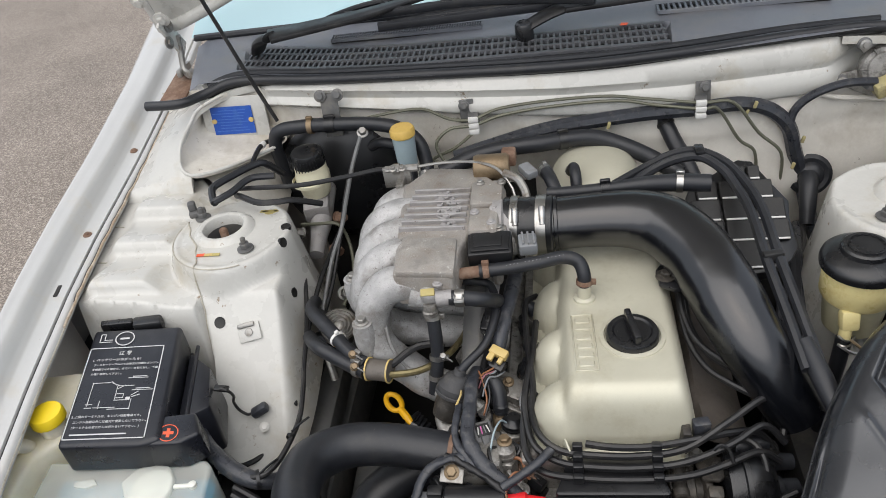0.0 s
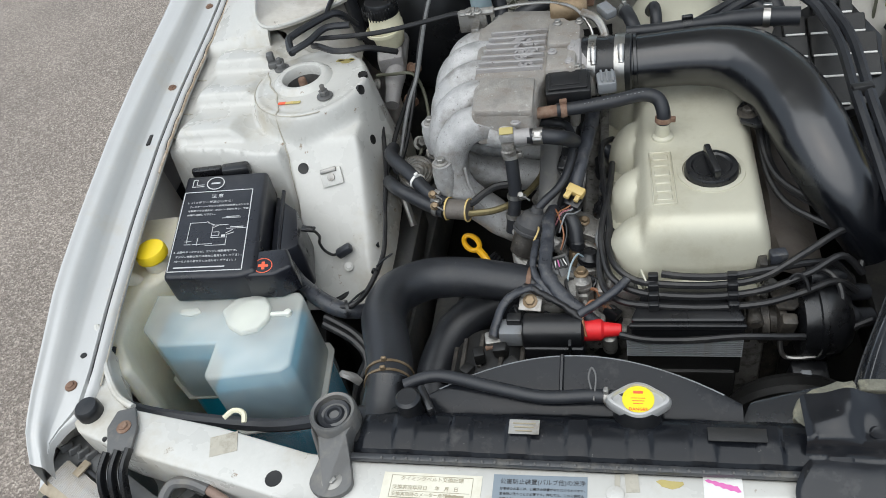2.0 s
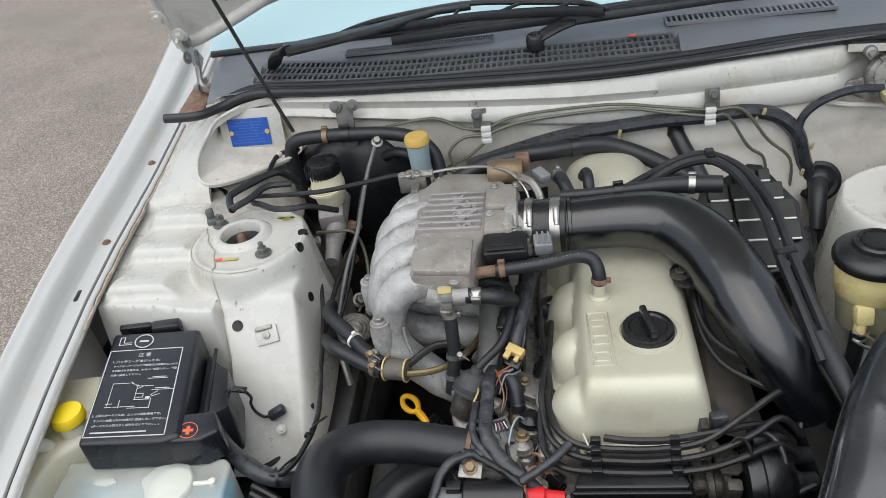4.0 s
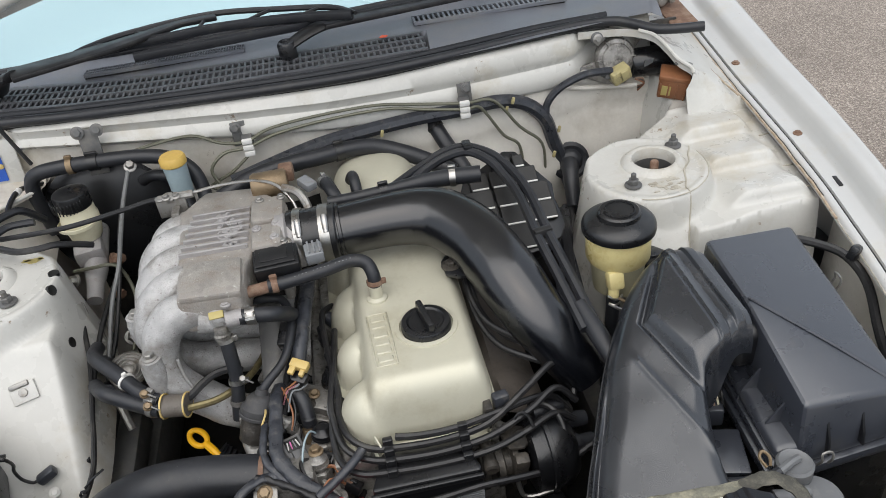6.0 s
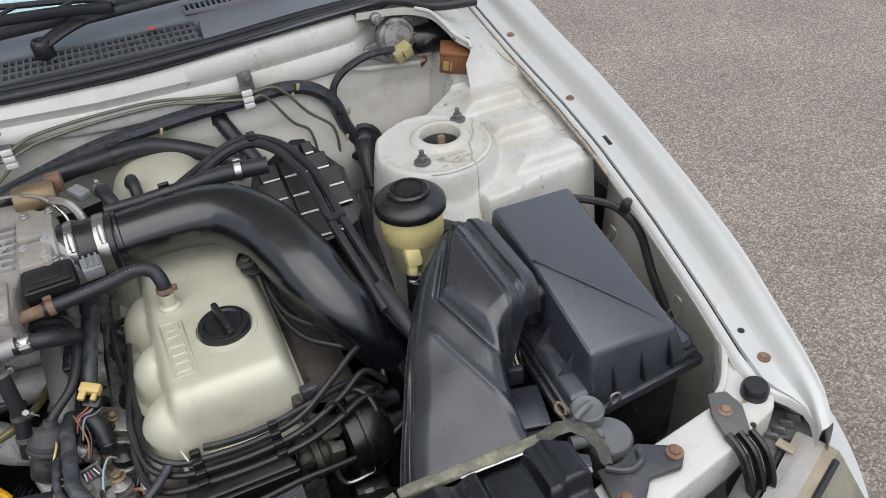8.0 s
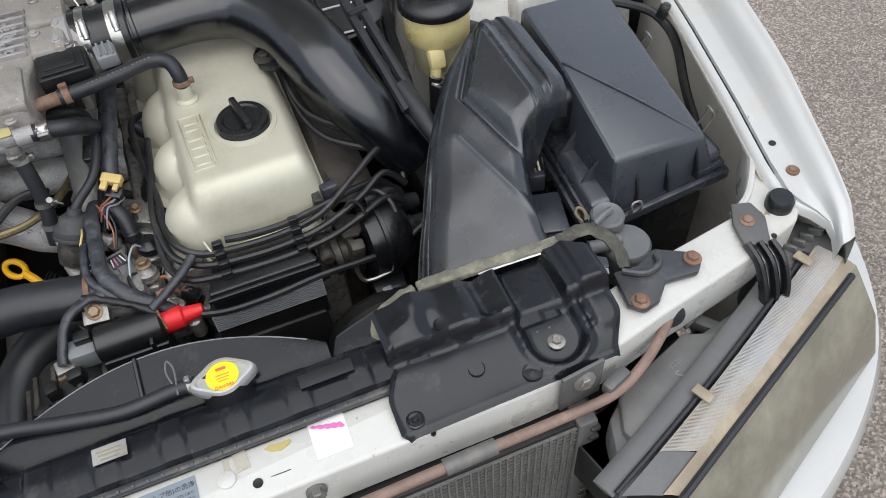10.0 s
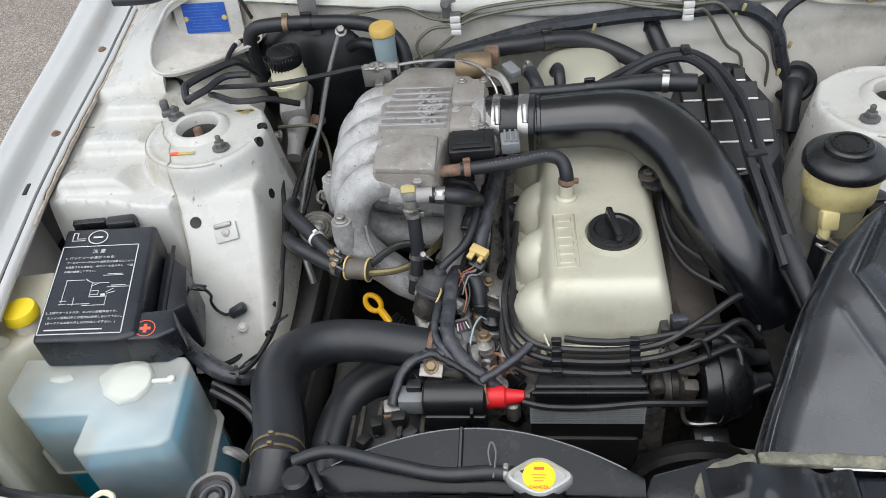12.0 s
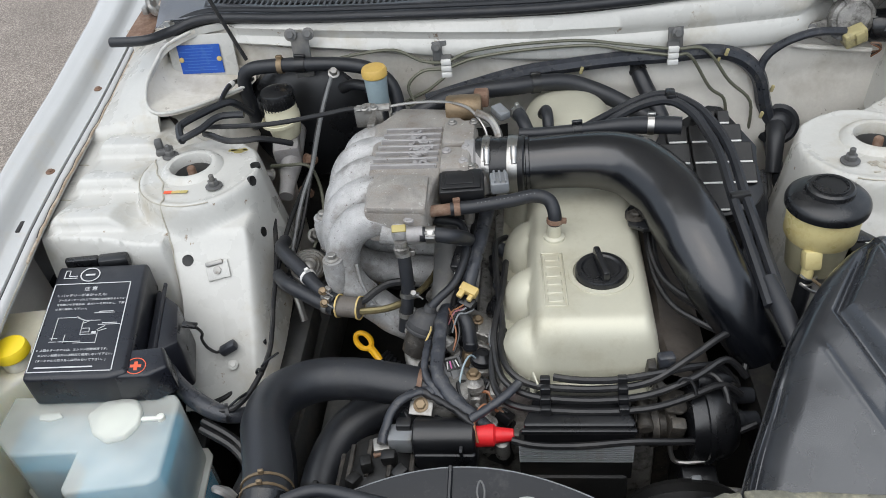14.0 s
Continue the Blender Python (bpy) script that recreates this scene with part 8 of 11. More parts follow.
part("bracket", add_box(bmesh.new(), (0.034, 0.020, 0.003), pose(0.240, 0.574, 0.600, 20, 0, -8), 0.001), M_ZINC, vlv, "bent plated bracket")
part("post", add_box(bmesh.new(), (0.02, 0.02, 0.10), pose(0.206, 0.60, 0.555), 0.003), M_DARK, vlv)

bk = thing("lead_bracket", (0.165, 0.632, 0.70), "bent grey bracket and clips at the cover corner", "bracket")
part("upright", add_box(bmesh.new(), (0.010, 0.018, 0.034), pose(0.151, 0.652, 0.728, 0, 6, 0), 0.002), M_BLOCK, bk)
part("clip", add_box(bmesh.new(), (0.020, 0.014, 0.022), pose(0.170, 0.660, 0.738, 0, 0, 10), 0.003), M_CORR, bk)
part("wire_clip", add_tube(bmesh.new(), [(0.176, 0.630, 0.728), (0.186, 0.633, 0.739), (0.195, 0.630, 0.735), (0.20, 0.622, 0.722)], 0.0020, 6, 5), M_WIRE, bk)
part("lower_hook", add_tube(bmesh.new(), [(0.172, 0.604, 0.668), (0.173, 0.596, 0.652), (0.178, 0.591, 0.643), (0.192, 0.590, 0.641), (0.214, 0.592, 0.642)], 0.0030, 8, 5), M_STEEL, bk, "bent plated hook")

# ---- spark plug leads ----
LEADS = [
    [(-0.018, 0.905, 0.735), (-0.032, 0.876, 0.745), (-0.030, 0.816, 0.742), (-0.021, 0.728, 0.738), (-0.022, 0.693, 0.735), (-0.014, 0.655, 0.730), (0.010, 0.634, 0.724), (0.05, 0.628, 0.722), (0.10, 0.627, 0.722), (0.15, 0.634, 0.726), (0.20, 0.660, 0.742), (0.245, 0.690, 0.752), (0.268, 0.692, 0.73), (0.262, 0.665, 0.70)],
    [(-0.018, 0.85, 0.735), (-0.021, 0.79, 0.742), (-0.030, 0.722, 0.738), (-0.030, 0.69, 0.732), (-0.020, 0.648, 0.718), (0.008, 0.626, 0.714), (0.05, 0.618, 0.714), (0.10, 0.617, 0.714), (0.15, 0.622, 0.718), (0.20, 0.640, 0.726), (0.238, 0.662, 0.733), (0.262, 0.655, 0.71)],
    [(-0.018, 0.72, 0.735), (-0.032, 0.69, 0.728), (-0.030, 0.645, 0.708), (-0.008, 0.617, 0.706), (0.04, 0.609, 0.706), (0.10, 0.607, 0.706), (0.15, 0.610, 0.709), (0.19, 0.622, 0.712), (0.23, 0.640, 0.712), (0.255, 0.640, 0.695)],
    [(0.04, 0.640, 0.728), (0.07, 0.634, 0.729), (0.11, 0.634, 0.729), (0.16, 0.642, 0.731), (0.20, 0.655, 0.728), (0.235, 0.668, 0.715), (0.255, 0.66, 0.69)],
]
for pts in LEADS:
    pts = [(x, y, z + 0.007 * smoothstep(0.70, 0.64, y)) for x, y, z in pts]
    cable("spark_plug_lead", pts, 0.0043, "black spark plug lead looping round the valve cover", M_WIRE, group="spark plug leads")
for x in (0.030, 0.118):
    sp = thing("lead_separator", (x, 0.62, 0.708), "black plastic comb holding the plug leads", "clip", "lead separators")
    for k in range(4):
        part("finger", add_box(bmesh.new(), (0.012, 0.0085, 0.0125), pose(x, 0.607 + 0.0092 * k, 0.7145 + 0.0068 * k), 0.002), M_BLACKPL, sp)
for x, y in ((-0.016, 0.72), (-0.016, 0.82), (-0.016, 0.905)):
    solo("plug_boot", add_lathe(bmesh.new(), [(0.0105, -0.02), (0.010, 0.0), (0.0075, 0.008), (0.005, 0.014)], axis_pose((x - 0.008, y - 0.012, 0.722), (-0.5, -0.1, 0.8)), 14), M_CORR, "black rubber spark plug boot", "plug boot", "spark plug boots")
TOPLEADS = [[(0.172, 0.875, 0.79), (0.170, 0.82, 0.775), (0.180, 0.775, 0.765), (0.205, 0.740, 0.763), (0.235, 0.715, 0.764), (0.258, 0.695, 0.76)],
            [(0.176, 0.86, 0.785), (0.176, 0.805, 0.768), (0.192, 0.760, 0.758), (0.220, 0.728, 0.756), (0.250, 0.706, 0.755)],
            [(0.168, 0.85, 0.78), (0.172, 0.79, 0.758), (0.188, 0.745, 0.748), (0.215, 0.715, 0.747), (0.25, 0.690, 0.745)]]
for pts in TOPLEADS:
    cable("sensor_cable", pts, 0.0042, "black cable curving past the intake pipe", M_WIRE, group="cables beside the cover")

# ---- wiring looms over the front of the engine ----
LOOMS = [
    ([(-0.040, 0.93, 0.785), (-0.044, 0.888, 0.786), (-0.050, 0.850, 0.780), (-0.056, 0.822, 0.773), (-0.063, 0.790, 0.760), (-0.070, 0.77, 0.735)], 0.0105, M_CORR, 0.8),
    ([(-0.094, 0.760, 0.735), (-0.097, 0.730, 0.743), (-0.098, 0.694, 0.739), (-0.097, 0.650, 0.734), (-0.078, 0.621, 0.722), (-0.050, 0.602, 0.708), (-0.035, 0.595, 0.69)], 0.0088, M_CORR, 0.62),
    ([(-0.056, 0.594, 0.716), (-0.036, 0.605, 0.722), (-0.015, 0.618, 0.729), (0.0, 0.634, 0.733)], 0.0056, M_CORR, 0.9),
    ([(-0.112, 0.70, 0.735), (-0.114, 0.672, 0.735), (-0.112, 0.650, 0.731), (-0.100, 0.632, 0.724), (-0.075, 0.610, 0.714)], 0.0048, M_CORR, 0.8),
    ([(-0.100, 0.632, 0.722), (-0.120, 0.628, 0.724), (-0.140, 0.617, 0.722), (-0.153, 0.600, 0.712), (-0.160, 0.574, 0.698)], 0.0062, M_CORR, 0.7),
    ([(-0.124, 0.632, 0.726), (-0.107, 0.626, 0.722), (-0.086, 0.612, 0.720), (-0.066, 0.600, 0.716), (-0.052, 0.590, 0.71)], 0.0042, M_WIRE, 1.0),
    ([(-0.062, 0.93, 0.745), (-0.070, 0.86, 0.742), (-0.080, 0.80, 0.735), (-0.090, 0.757, 0.722), (-0.098, 0.715, 0.70)], 0.0055, M_WIRE, 1.0),
]
for k, (pts, r, m, flat) in enumerate(LOOMS):
    bm = add_tube(bmesh.new(), pts, r, 14, 12, flat=flat, ridge=0.04)
    for v in bm.verts:
        v.co += Vector((1, 1, 1)) * 0.0016 * noise.noise(v.co * 95 + Vector((0, 0, k)))
    solo("wiring_loom", bm, m, "wrinkled taped wiring loom draped over the engine front", "loom", "engine looms", sharp=60)
# end of the loom: bare wires with a tag of loose tape
for k in range(5):
    a = Vector((-0.070 + 0.003 * k, 0.77 - 0.004 * k, 0.738))
    cable("thin_wire", [a, a + Vector((-0.008, -0.014, 0.006)), a + Vector((-0.018, -0.022, 0.003 + 0.002 * k)), a + Vector((-0.026, -0.024 - 0.003 * k, -0.006))], 0.0012, "thin coloured wire at a connector", (M_WIRE, M_BROWN, M_PINKWIRE, M_WIRE, M_GREYPL)[k], n=6, category="wire", group="thin wires")
solo("dark_rail", add_tube(bmesh.new(), [(-0.100, 0.93, 0.785), (-0.099, 0.875, 0.775), (-0.099, 0.83, 0.755), (-0.101, 0.775, 0.725), (-0.103, 0.75, 0.70)], 0.0155, 12, 5, flat=0.3), M_GREYSTEEL, "grey steel stay between manifold and head", "stay")

# ---- small fittings on the engine front ----
bc = thing("black_connector", (-0.072, 0.81, 0.76), "black connector with open pins on the loom", "connector")
part("shell", add_box(bmesh.new(), (0.022, 0.034, 0.020), pose(-0.074, 0.812, 0.772, 20, 0, -14), 0.003), M_BLACKPL, bc)
part("recess", add_box(bmesh.new(), (0.015, 0.004, 0.013), pose(-0.077, 0.794, 0.765, 20, 0, -14), 0.001), M_DARK, bc)
for k in range(3):
    part("pin", add_box(bmesh.new(), (0.002, 0.004, 0.006), pose(-0.0815 + 0.0045 * k, 0.792, 0.766, 20, 0, -14), 0.0004, 1), M_LABELW, bc)
random.seed(23)
for k in range(46):
    x, y = -0.138 + 0.125 * random.random(), 0.592 + 0.175 * random.random()
    z = 0.668 + 0.030 * random.random()
    if -0.135 < x < -0.075 and y < 0.60:
        continue
    kind = k % 4
    if kind == 0:
        fb = thing("flange_bolt", (x, y, z), "small plated bolt on a cast boss", "bolt", "engine front bolts")
        way = (0.5 * random.random() - 0.25, -0.5 * random.random(), 1)
        part("boss", add_lathe(bmesh.new(), [(0.011, -0.035), (0.0095, -0.004), (0.008, 0.0)], axis_pose((x, y, z), way), 14), M_ALUD, fb)
        part("head", add_hex(bmesh.new(), (x, y, z), way, 0.005, 0.006, 1.6), random.choice((M_ZINC, M_RUST, M_STEEL)), fb)
    elif kind == 1:
        hb = thing("cast_rib", (x, y, z), "oily cast rib of the water outlet", "casting", "engine front castings")
        part("web", add_box(bmesh.new(), (0.006, 0.026 + 0.02 * random.random(), 0.04), pose(x, y, z - 0.01, 10, 20 * random.random() - 10, 180 * random.random()), 0.002), M_ALUD, hb)
        part("pad", add_lathe(bmesh.new(), [(0.009, -0.03), (0.009, 0.0), (0.006, 0.002)], pose(x + 0.012, y - 0.008, z, 8), 12), M_ALUD, hb)
    elif kind == 2:
        a = 6.28 * random.random()
        pts = [(x, y, z + 0.012), (x + 0.016 * math.cos(a), y + 0.016 * math.sin(a), z + 0.024), (x + 0.032 * math.cos(a + 0.6), y + 0.032 * math.sin(a + 0.6), z + 0.018), (x + 0.042 * math.cos(a + 1.0), y + 0.042 * math.sin(a + 1.0), z)]
        cable("loose_wire", pts, 0.0016 + 0.001 * random.random(), "thin loose wire between the connectors", random.choice((M_WIRE, M_WIRE, M_GREYPL, M_BROWN)), n=6, group="loose wires", category="wire")
    else:
        nb = thing("small_plug", (x, y, z), "small dark plug with a locking tab", "connector", "engine front plugs")
        m0 = pose(x, y, z + 0.006, 25 * random.random(), 20, 360 * random.random())
        part("shell", add_box(bmesh.new(), (0.014, 0.020, 0.013), m0, 0.002), random.choice((M_BLACKPL, M_GREYPL, M_BLACKPL)), nb)
        part("tab", add_box(bmesh.new(), (0.006, 0.010, 0.003), m0 @ pose(0, 0.002, 0.008), 0.0008, 1), M_BLACKPL, nb)

# ---- air cleaner box ----
abox = thing("air_cleaner", (0.53, 0.63, 0.55), "black moulded air cleaner box with a sloping lid", "air cleaner")
BL, BR, FR, FL, ML = (0.459, 0.752, 0.845), (0.583, 0.765, 0.832), (0.566, 0.505, 0.800), (0.449, 0.500, 0.812), (0.452, 0.638, 0.844)
b = bmesh.new()
hi = [b.verts.new(p) for p in (BL, BR, FR, FL, ML)]
lo = [b.verts.new((x + dx, y + dy, 0.744)) for (x, y, z), (dx, dy) in zip((BL, BR, FR, FL, ML), ((-0.003, 0.005), (0.014, 0.005), (0.024, -0.002), (-0.004, -0.012), (-0.004, 0.0)))]
b.faces.new((hi[0], hi[4], hi[2], hi[1]))
b.faces.new((hi[4], hi[3], hi[2]))
for i, j in ((0, 1), (1, 2), (2, 3), (3, 4), (4, 0)):
    b.faces.new((hi[i], hi[j], lo[j], lo[i]))
b.faces.new(lo)
bmesh.ops.recalc_face_normals(b, faces=b.faces[:])
bmesh.ops.bevel(b, geom=[e for e in b.edges if max(v.co.z for v in e.verts) > 0.79], offset=0.007, segments=3, affect="EDGES", profile=0.5, clamp_overlap=True)
lid_part = part("lid", b, M_LID, abox, "smooth black lid with a diagonal crease", 25)
part("edge_bead", add_tube(bmesh.new(), [(0.457, 0.637, 0.8435), (0.515, 0.568, 0.8215), (0.558, 0.513, 0.8025)], 0.0022, 6, 5), M_LID, lid_part)
part("base", add_prism(bmesh.new(), [(0.446, 0.745), (0.600, 0.76), (0.594, 0.512), (0.430, 0.498)], 0.58, 0.722, None, 0.008, 2), M_BLACKPL, abox, "", 40)
# Flanges and left ribs take the paler lid colour to add sheen there.
part("base_flange", add_prism(bmesh.new(), [(0.434, 0.752), (0.612, 0.770), (0.612, 0.498), (0.412, 0.480)], 0.718, 0.732, None, 0.003, 2), M_LID, abox)
part("lid_flange", add_prism(bmesh.new(), [(0.438, 0.750), (0.606, 0.766), (0.605, 0.503), (0.417, 0.486)], 0.734, 0.745, None, 0.003, 2), M_LID, abox)
part("lid_step", add_prism(bmesh.new(), [(0.441, 0.749), (0.604, 0.765), (0.603, 0.507), (0.421, 0.490)], 0.742, 0.760, None, 0.009, 3), M_LID, lid_part, "rounded shelf round the foot of the lid", 40)
tri = [(0, -0.012), (0.017, -0.012), (0.014, 0.004), (0.003, 0.030), (0, 0.034)]
for x in (0.478, 0.518, 0.558):
    part("rib", add_prism(bmesh.new(), tri, -0.0014, 0.0014, plane_pose((x, 0.5005 + 0.069 * (x - 0.46), 0.757), (0, -1, 0), (0, 0, 1)), 0.0006), M_BLACKPL, abox)
for k in range(4):
    part("rib", add_prism(bmesh.new(), [(x * 1.6, z) for x, z in tri], -0.0014, 0.0014, plane_pose((0.453, 0.53 + 0.052 * k, 0.757), (-1, 0, 0), (0, 0, 1)), 0.0006), M_LID, abox)
for x, y, z, a in ((0.604, 0.555, 0.775, 90), (0.608, 0.70, 0.785, 90), (0.475, 0.490, 0.745, 0)):
    part("spring_clip", add_tube(bmesh.new(), [pose(x, y, z, 0, 0, a) @ Vector(q) for q in ((-0.006, 0, -0.02), (-0.006, -0.008, -0.004), (-0.005, -0.006, 0.006), (0.005, -0.006, 0.006), (0.006, -0.008, -0.004), (0.006, 0, -0.02))], 0.0014, 6, 3), M_ZINC, abox, "bent wire spring clip")
# Added block whose black stands for the shade under the box.
solo("air_cleaner_mount", add_box(bmesh.new(), (0.13, 0.20, 0.27), pose(0.53, 0.63, 0.445), 0.01), M_DARK, "plain black block in the shade below the air cleaner", "bracket")

# ---- intake duct from the box to the front scoop ----
duct = thing("air_duct", (0.32, 0.55, 0.70), "black moulded air duct sweeping from the box to the front scoop", "duct")


# the duct's upper edges, outer and inner, from the box to the scoop
DUCT_OUT = [(0.437, 0.738, 0.853), (0.422, 0.740, 0.856), (0.400, 0.743, 0.856), (0.365, 0.724, 0.850), (0.328, 0.686, 0.840), (0.297, 0.640, 0.827), (0.272, 0.592, 0.815), (0.250, 0.545, 0.806), (0.228, 0.500, 0.797), (0.206, 0.447, 0.788)]
DUCT_IN = [(0.437, 0.588, 0.850), (0.422, 0.584, 0.856), (0.406, 0.575, 0.855), (0.390, 0.566, 0.848), (0.378, 0.563, 0.836), (0.370, 0.553, 0.825), (0.361, 0.525, 0.816), (0.353, 0.495, 0.809), (0.348, 0.468, 0.804), (0.347, 0.441, 0.800)]
out_line, where = smooth_path(DUCT_OUT, 30)
in_line, where = smooth_path(DUCT_IN, 30)


def side_of(p, a, b):
    """Signed distance of a plan point to the line a-b, and how far along it lies."""
    d = Vector((b[0] - a[0], b[1] - a[1]))
    q = Vector((p.x - a[0], p.y - a[1]))
    return (d.x * q.y - d.y * q.x) / d.length, q.dot(d) / d.length_squared


def duct_relief(p):
    """Moulded relief of the duct's upper side: raised panel by the box, valley and fold below it."""
    z = 0.0
    da, ta = side_of(p, (0.386, 0.712), (0.340, 0.637))
    db, tb = side_of(p, (0.340, 0.637), (0.365, 0.553))
    inside = min(da, db)
    near = smoothstep(0.385, 0.365, p.x) + smoothstep(0.0, 0.02, -inside)
    fade = smoothstep(-0.25, 0.1, ta if da < db else 1.0) * smoothstep(0.404, 0.386, p.x)
    z += 0.0085 * smoothstep(-0.007, 0.007, inside) * fade
    z -= 0.0050 * math.exp(-((inside + 0.006) / 0.0045) ** 2) * fade * smoothstep(1.15, 0.9, tb)
    dc, tc = side_of(p, (0.308, 0.604), (0.347, 0.470))
    run = smoothstep(-0.25, 0.15, tc)
    z -= (0.20 * max(0.0, -dc - 0.001) - 0.06 * max(0.0, -dc - 0.05)) * run
    z += 0.0022 * math.exp(-(dc / 0.004) ** 2) * smoothstep(-0.05, 0.1, tc)
    for x0 in (0.399, 0.422):
        z += 0.0042 * smoothstep(0.0075, 0.0045, abs(p.x - x0))
    z += 0.0008 * noise.noise((p.x * 22, p.y * 22, 0.7))
    return z


fine = []
for q, (o, i) in enumerate(zip(out_line, in_line)):
    w = (i - o)
    width = w.length
    w.normalize()
    h = 0.040 + 0.042 * smoothstep(43, 107, q) - 0.010 * q / len(out_line)
    ring = [o + Vector((0, 0, -h)) - w * 0.004, o + Vector((0, 0, -h * 0.6)) - w * 0.004]
    for k in range(141):
        u = k / 140
        eo, ei = max(0.0, 0.030 - u * width) / 0.030, max(0.0, 0.020 - (1 - u) * width) / 0.020
        drop = 0.030 * (1 - math.sqrt(max(0.0, 1 - eo ** 2))) + 0.020 * (1 - math.sqrt(max(0.0, 1 - ei ** 2)))
        p = o.lerp(i, u)
        ring.append(p + Vector((0, 0, duct_relief(p) * smoothstep(0, 0.06, u) * smoothstep(1.0, 0.97, u) - drop + 0.004)))
    ring += [i + Vector((0, 0, -h * 0.6)) + w * 0.003, i + Vector((0, 0, -h)) + w * 0.003]
    fine.append(ring)
part("shell", add_rings(bmesh.new(), fine), M_DUCT, duct, "", 40)
part("seam_flash", add_tube(bmesh.new(), [fine[i][1] for i in range(60, len(fine), 15)], 0.0014, 6, 2), M_DUCT, duct, "thin moulding seam")

part("spigot", add_box(bmesh.new(), (0.05, 0.13, 0.055), pose(0.447, 0.662, 0.800, 0, 0, 2), 0.012, 3), M_BLACKPL, duct, "short spigot into the box", 50)

# scoop foam and the plastic shield over the beam
foam = thing("scoop_foam", (0.275, 0.440, 0.79), "crumbling grey foam strip along the scoop edge", "foam strip")
bm = add_prism(bmesh.new(), [(0.202, 0.446), (0.202, 0.433), (0.275, 0.4315), (0.352, 0.428), (0.352, 0.441), (0.275, 0.4445)], 0.796, 0.8035, None, 0.002)
bmesh.ops.subdivide_edges(bm, edges=bm.edges[:], cuts=6, use_grid_fill=True)
for v in bm.verts:
    v.co += Vector((0, 1, 1)) * 0.0012 * noise.noise(v.co * 140)
part("strip", bm, M_FOAM, foam, "", 60)
bm = add_tube(bmesh.new(), [(0.348, 0.434, 0.802), (0.370, 0.438, 0.802), (0.392, 0.432, 0.798), (0.404, 0.414, 0.789), (0.404, 0.394, 0.778)], [0.006, 0.008, 0.010, 0.010, 0.008], 12, 10, flat=0.28)
for v in bm.verts:
    v.co += Vector((1, 1, 1)) * 0.002 * noise.noise(v.co * 90)
part("strip", bm, M_OLDFOAM, foam, "darkened foam curl", 60)
bm = add_tube(bmesh.new(), [(0.200, 0.440, 0.795), (0.178, 0.435, 0.790), (0.160, 0.425, 0.785), (0.152, 0.410, 0.780)], [0.008, 0.011, 0.012, 0.009], 8, 10, flat=0.9)
for v in bm.verts:
    v.co += Vector((1, 1, 1)) * 0.003 * noise.noise(v.co * 90)
part("strip", bm, M_FOAM, foam, "", 60)

part("pale_edge", add_tube(bmesh.new(), [(0.262, 0.4312, 0.7990), (0.300, 0.4298, 0.7995), (0.348, 0.4272, 0.8000)], 0.0011, 6, 4), M_LABELW, foam, "bare white edge below the foam")
shield = thing("beam_shield", (0.25, 0.36, 0.77), "black moulded plastic shield screwed over the beam", "shield")


def shield_z(x, y):
    """Height of the shield: flat skirt in front, a step up to the scoop's floor behind, a dished screw seat."""
    u = (x - 0.14) / 0.22
    fold = 0.377 - 0.006 * u
    up = smoothstep(fold - 0.003, fold + 0.006, y)
    z = 0.7765 + 0.010 * smoothstep(0.31, 0.37, y)
    # open-backed seat round the screw
    dx, dy = (x - 0.302) / 0.026, max(0.0, 0.346 - y) / 0.024
    seat = 1 - smoothstep(0.80, 1.08, math.hypot(dx, dy))
    ridge = math.exp(-((math.hypot(dx, dy) - 1.22) / 0.16) ** 2) * smoothstep(0.31, 0.325, y)
    left = smoothstep(0.262, 0.240, x)
    z += 0.019 * up * (1 - 0.75 * seat)
    z += 0.006 * ridge * (1 - up) - 0.005 * seat * (1 - up)
    z += 0.010 * math.exp(-((x - 0.188) / 0.014) ** 2) * smoothstep(0.372, 0.415, y)
    z -= 0.008 * math.exp(-((x - 0.252) / 0.010) ** 2) * smoothstep(0.372, 0.39, y)
    z += 0.008 * smoothstep(0.338, 0.346, x) * smoothstep(0.33, 0.345, y)
    z += 0.0012 * noise.noise((x * 18, y * 18, 2.2)) + left * 0.002 * up
    z += 0.0045 * math.exp(-((x - 0.172) / 0.012) ** 2 - ((y - 0.396) / 0.010) ** 2) - 0.006 * math.exp(-((x - 0.196) / 0.008) ** 2 - ((y - 0.392) / 0.014) ** 2)
    return z


rows = []
for j in range(53):
    v = j / 52
    row = []
    for i in range(89):
        u = i / 88
        x0 = 0.138 + 0.012 * smoothstep(0.3, 0.6, v) + 0.006 * smoothstep(0.06, 0.0, v)
        x1 = 0.352 + 0.018 * smoothstep(0.0, 0.4, v)
        x = x0 + (x1 - x0) * u
        y = 0.3075 + 0.004 * u + (0.425 - 0.3075 - 0.015 * smoothstep(0.85, 1.0, u)) * v
        z = shield_z(x, y)
        edge = min(u, 1 - u) * (x1 - x0)
        z -= 0.004 * smoothstep(0.006, 0.0, edge) + 0.004 * smoothstep(0.04, 0.0, v)
        row.append((x, y, z))
    rows.append(row)
part("sheet", add_sheet(bmesh.new(), rows), M_SHIELD, shield, "", 55)
part("push_pin", add_lathe(bmesh.new(), [(0.0085, 0.770), (0.0085, 0.7778), (0.0072, 0.7785), (0.0062, 0.7772), (0.0030, 0.7772), (0.0024, 0.7780), (0.0005, 0.7780)], pose(0.154, 0.322, shield_z(0.154, 0.322) - 0.7765), 24), M_SHIELD, shield, "flush black push pin")
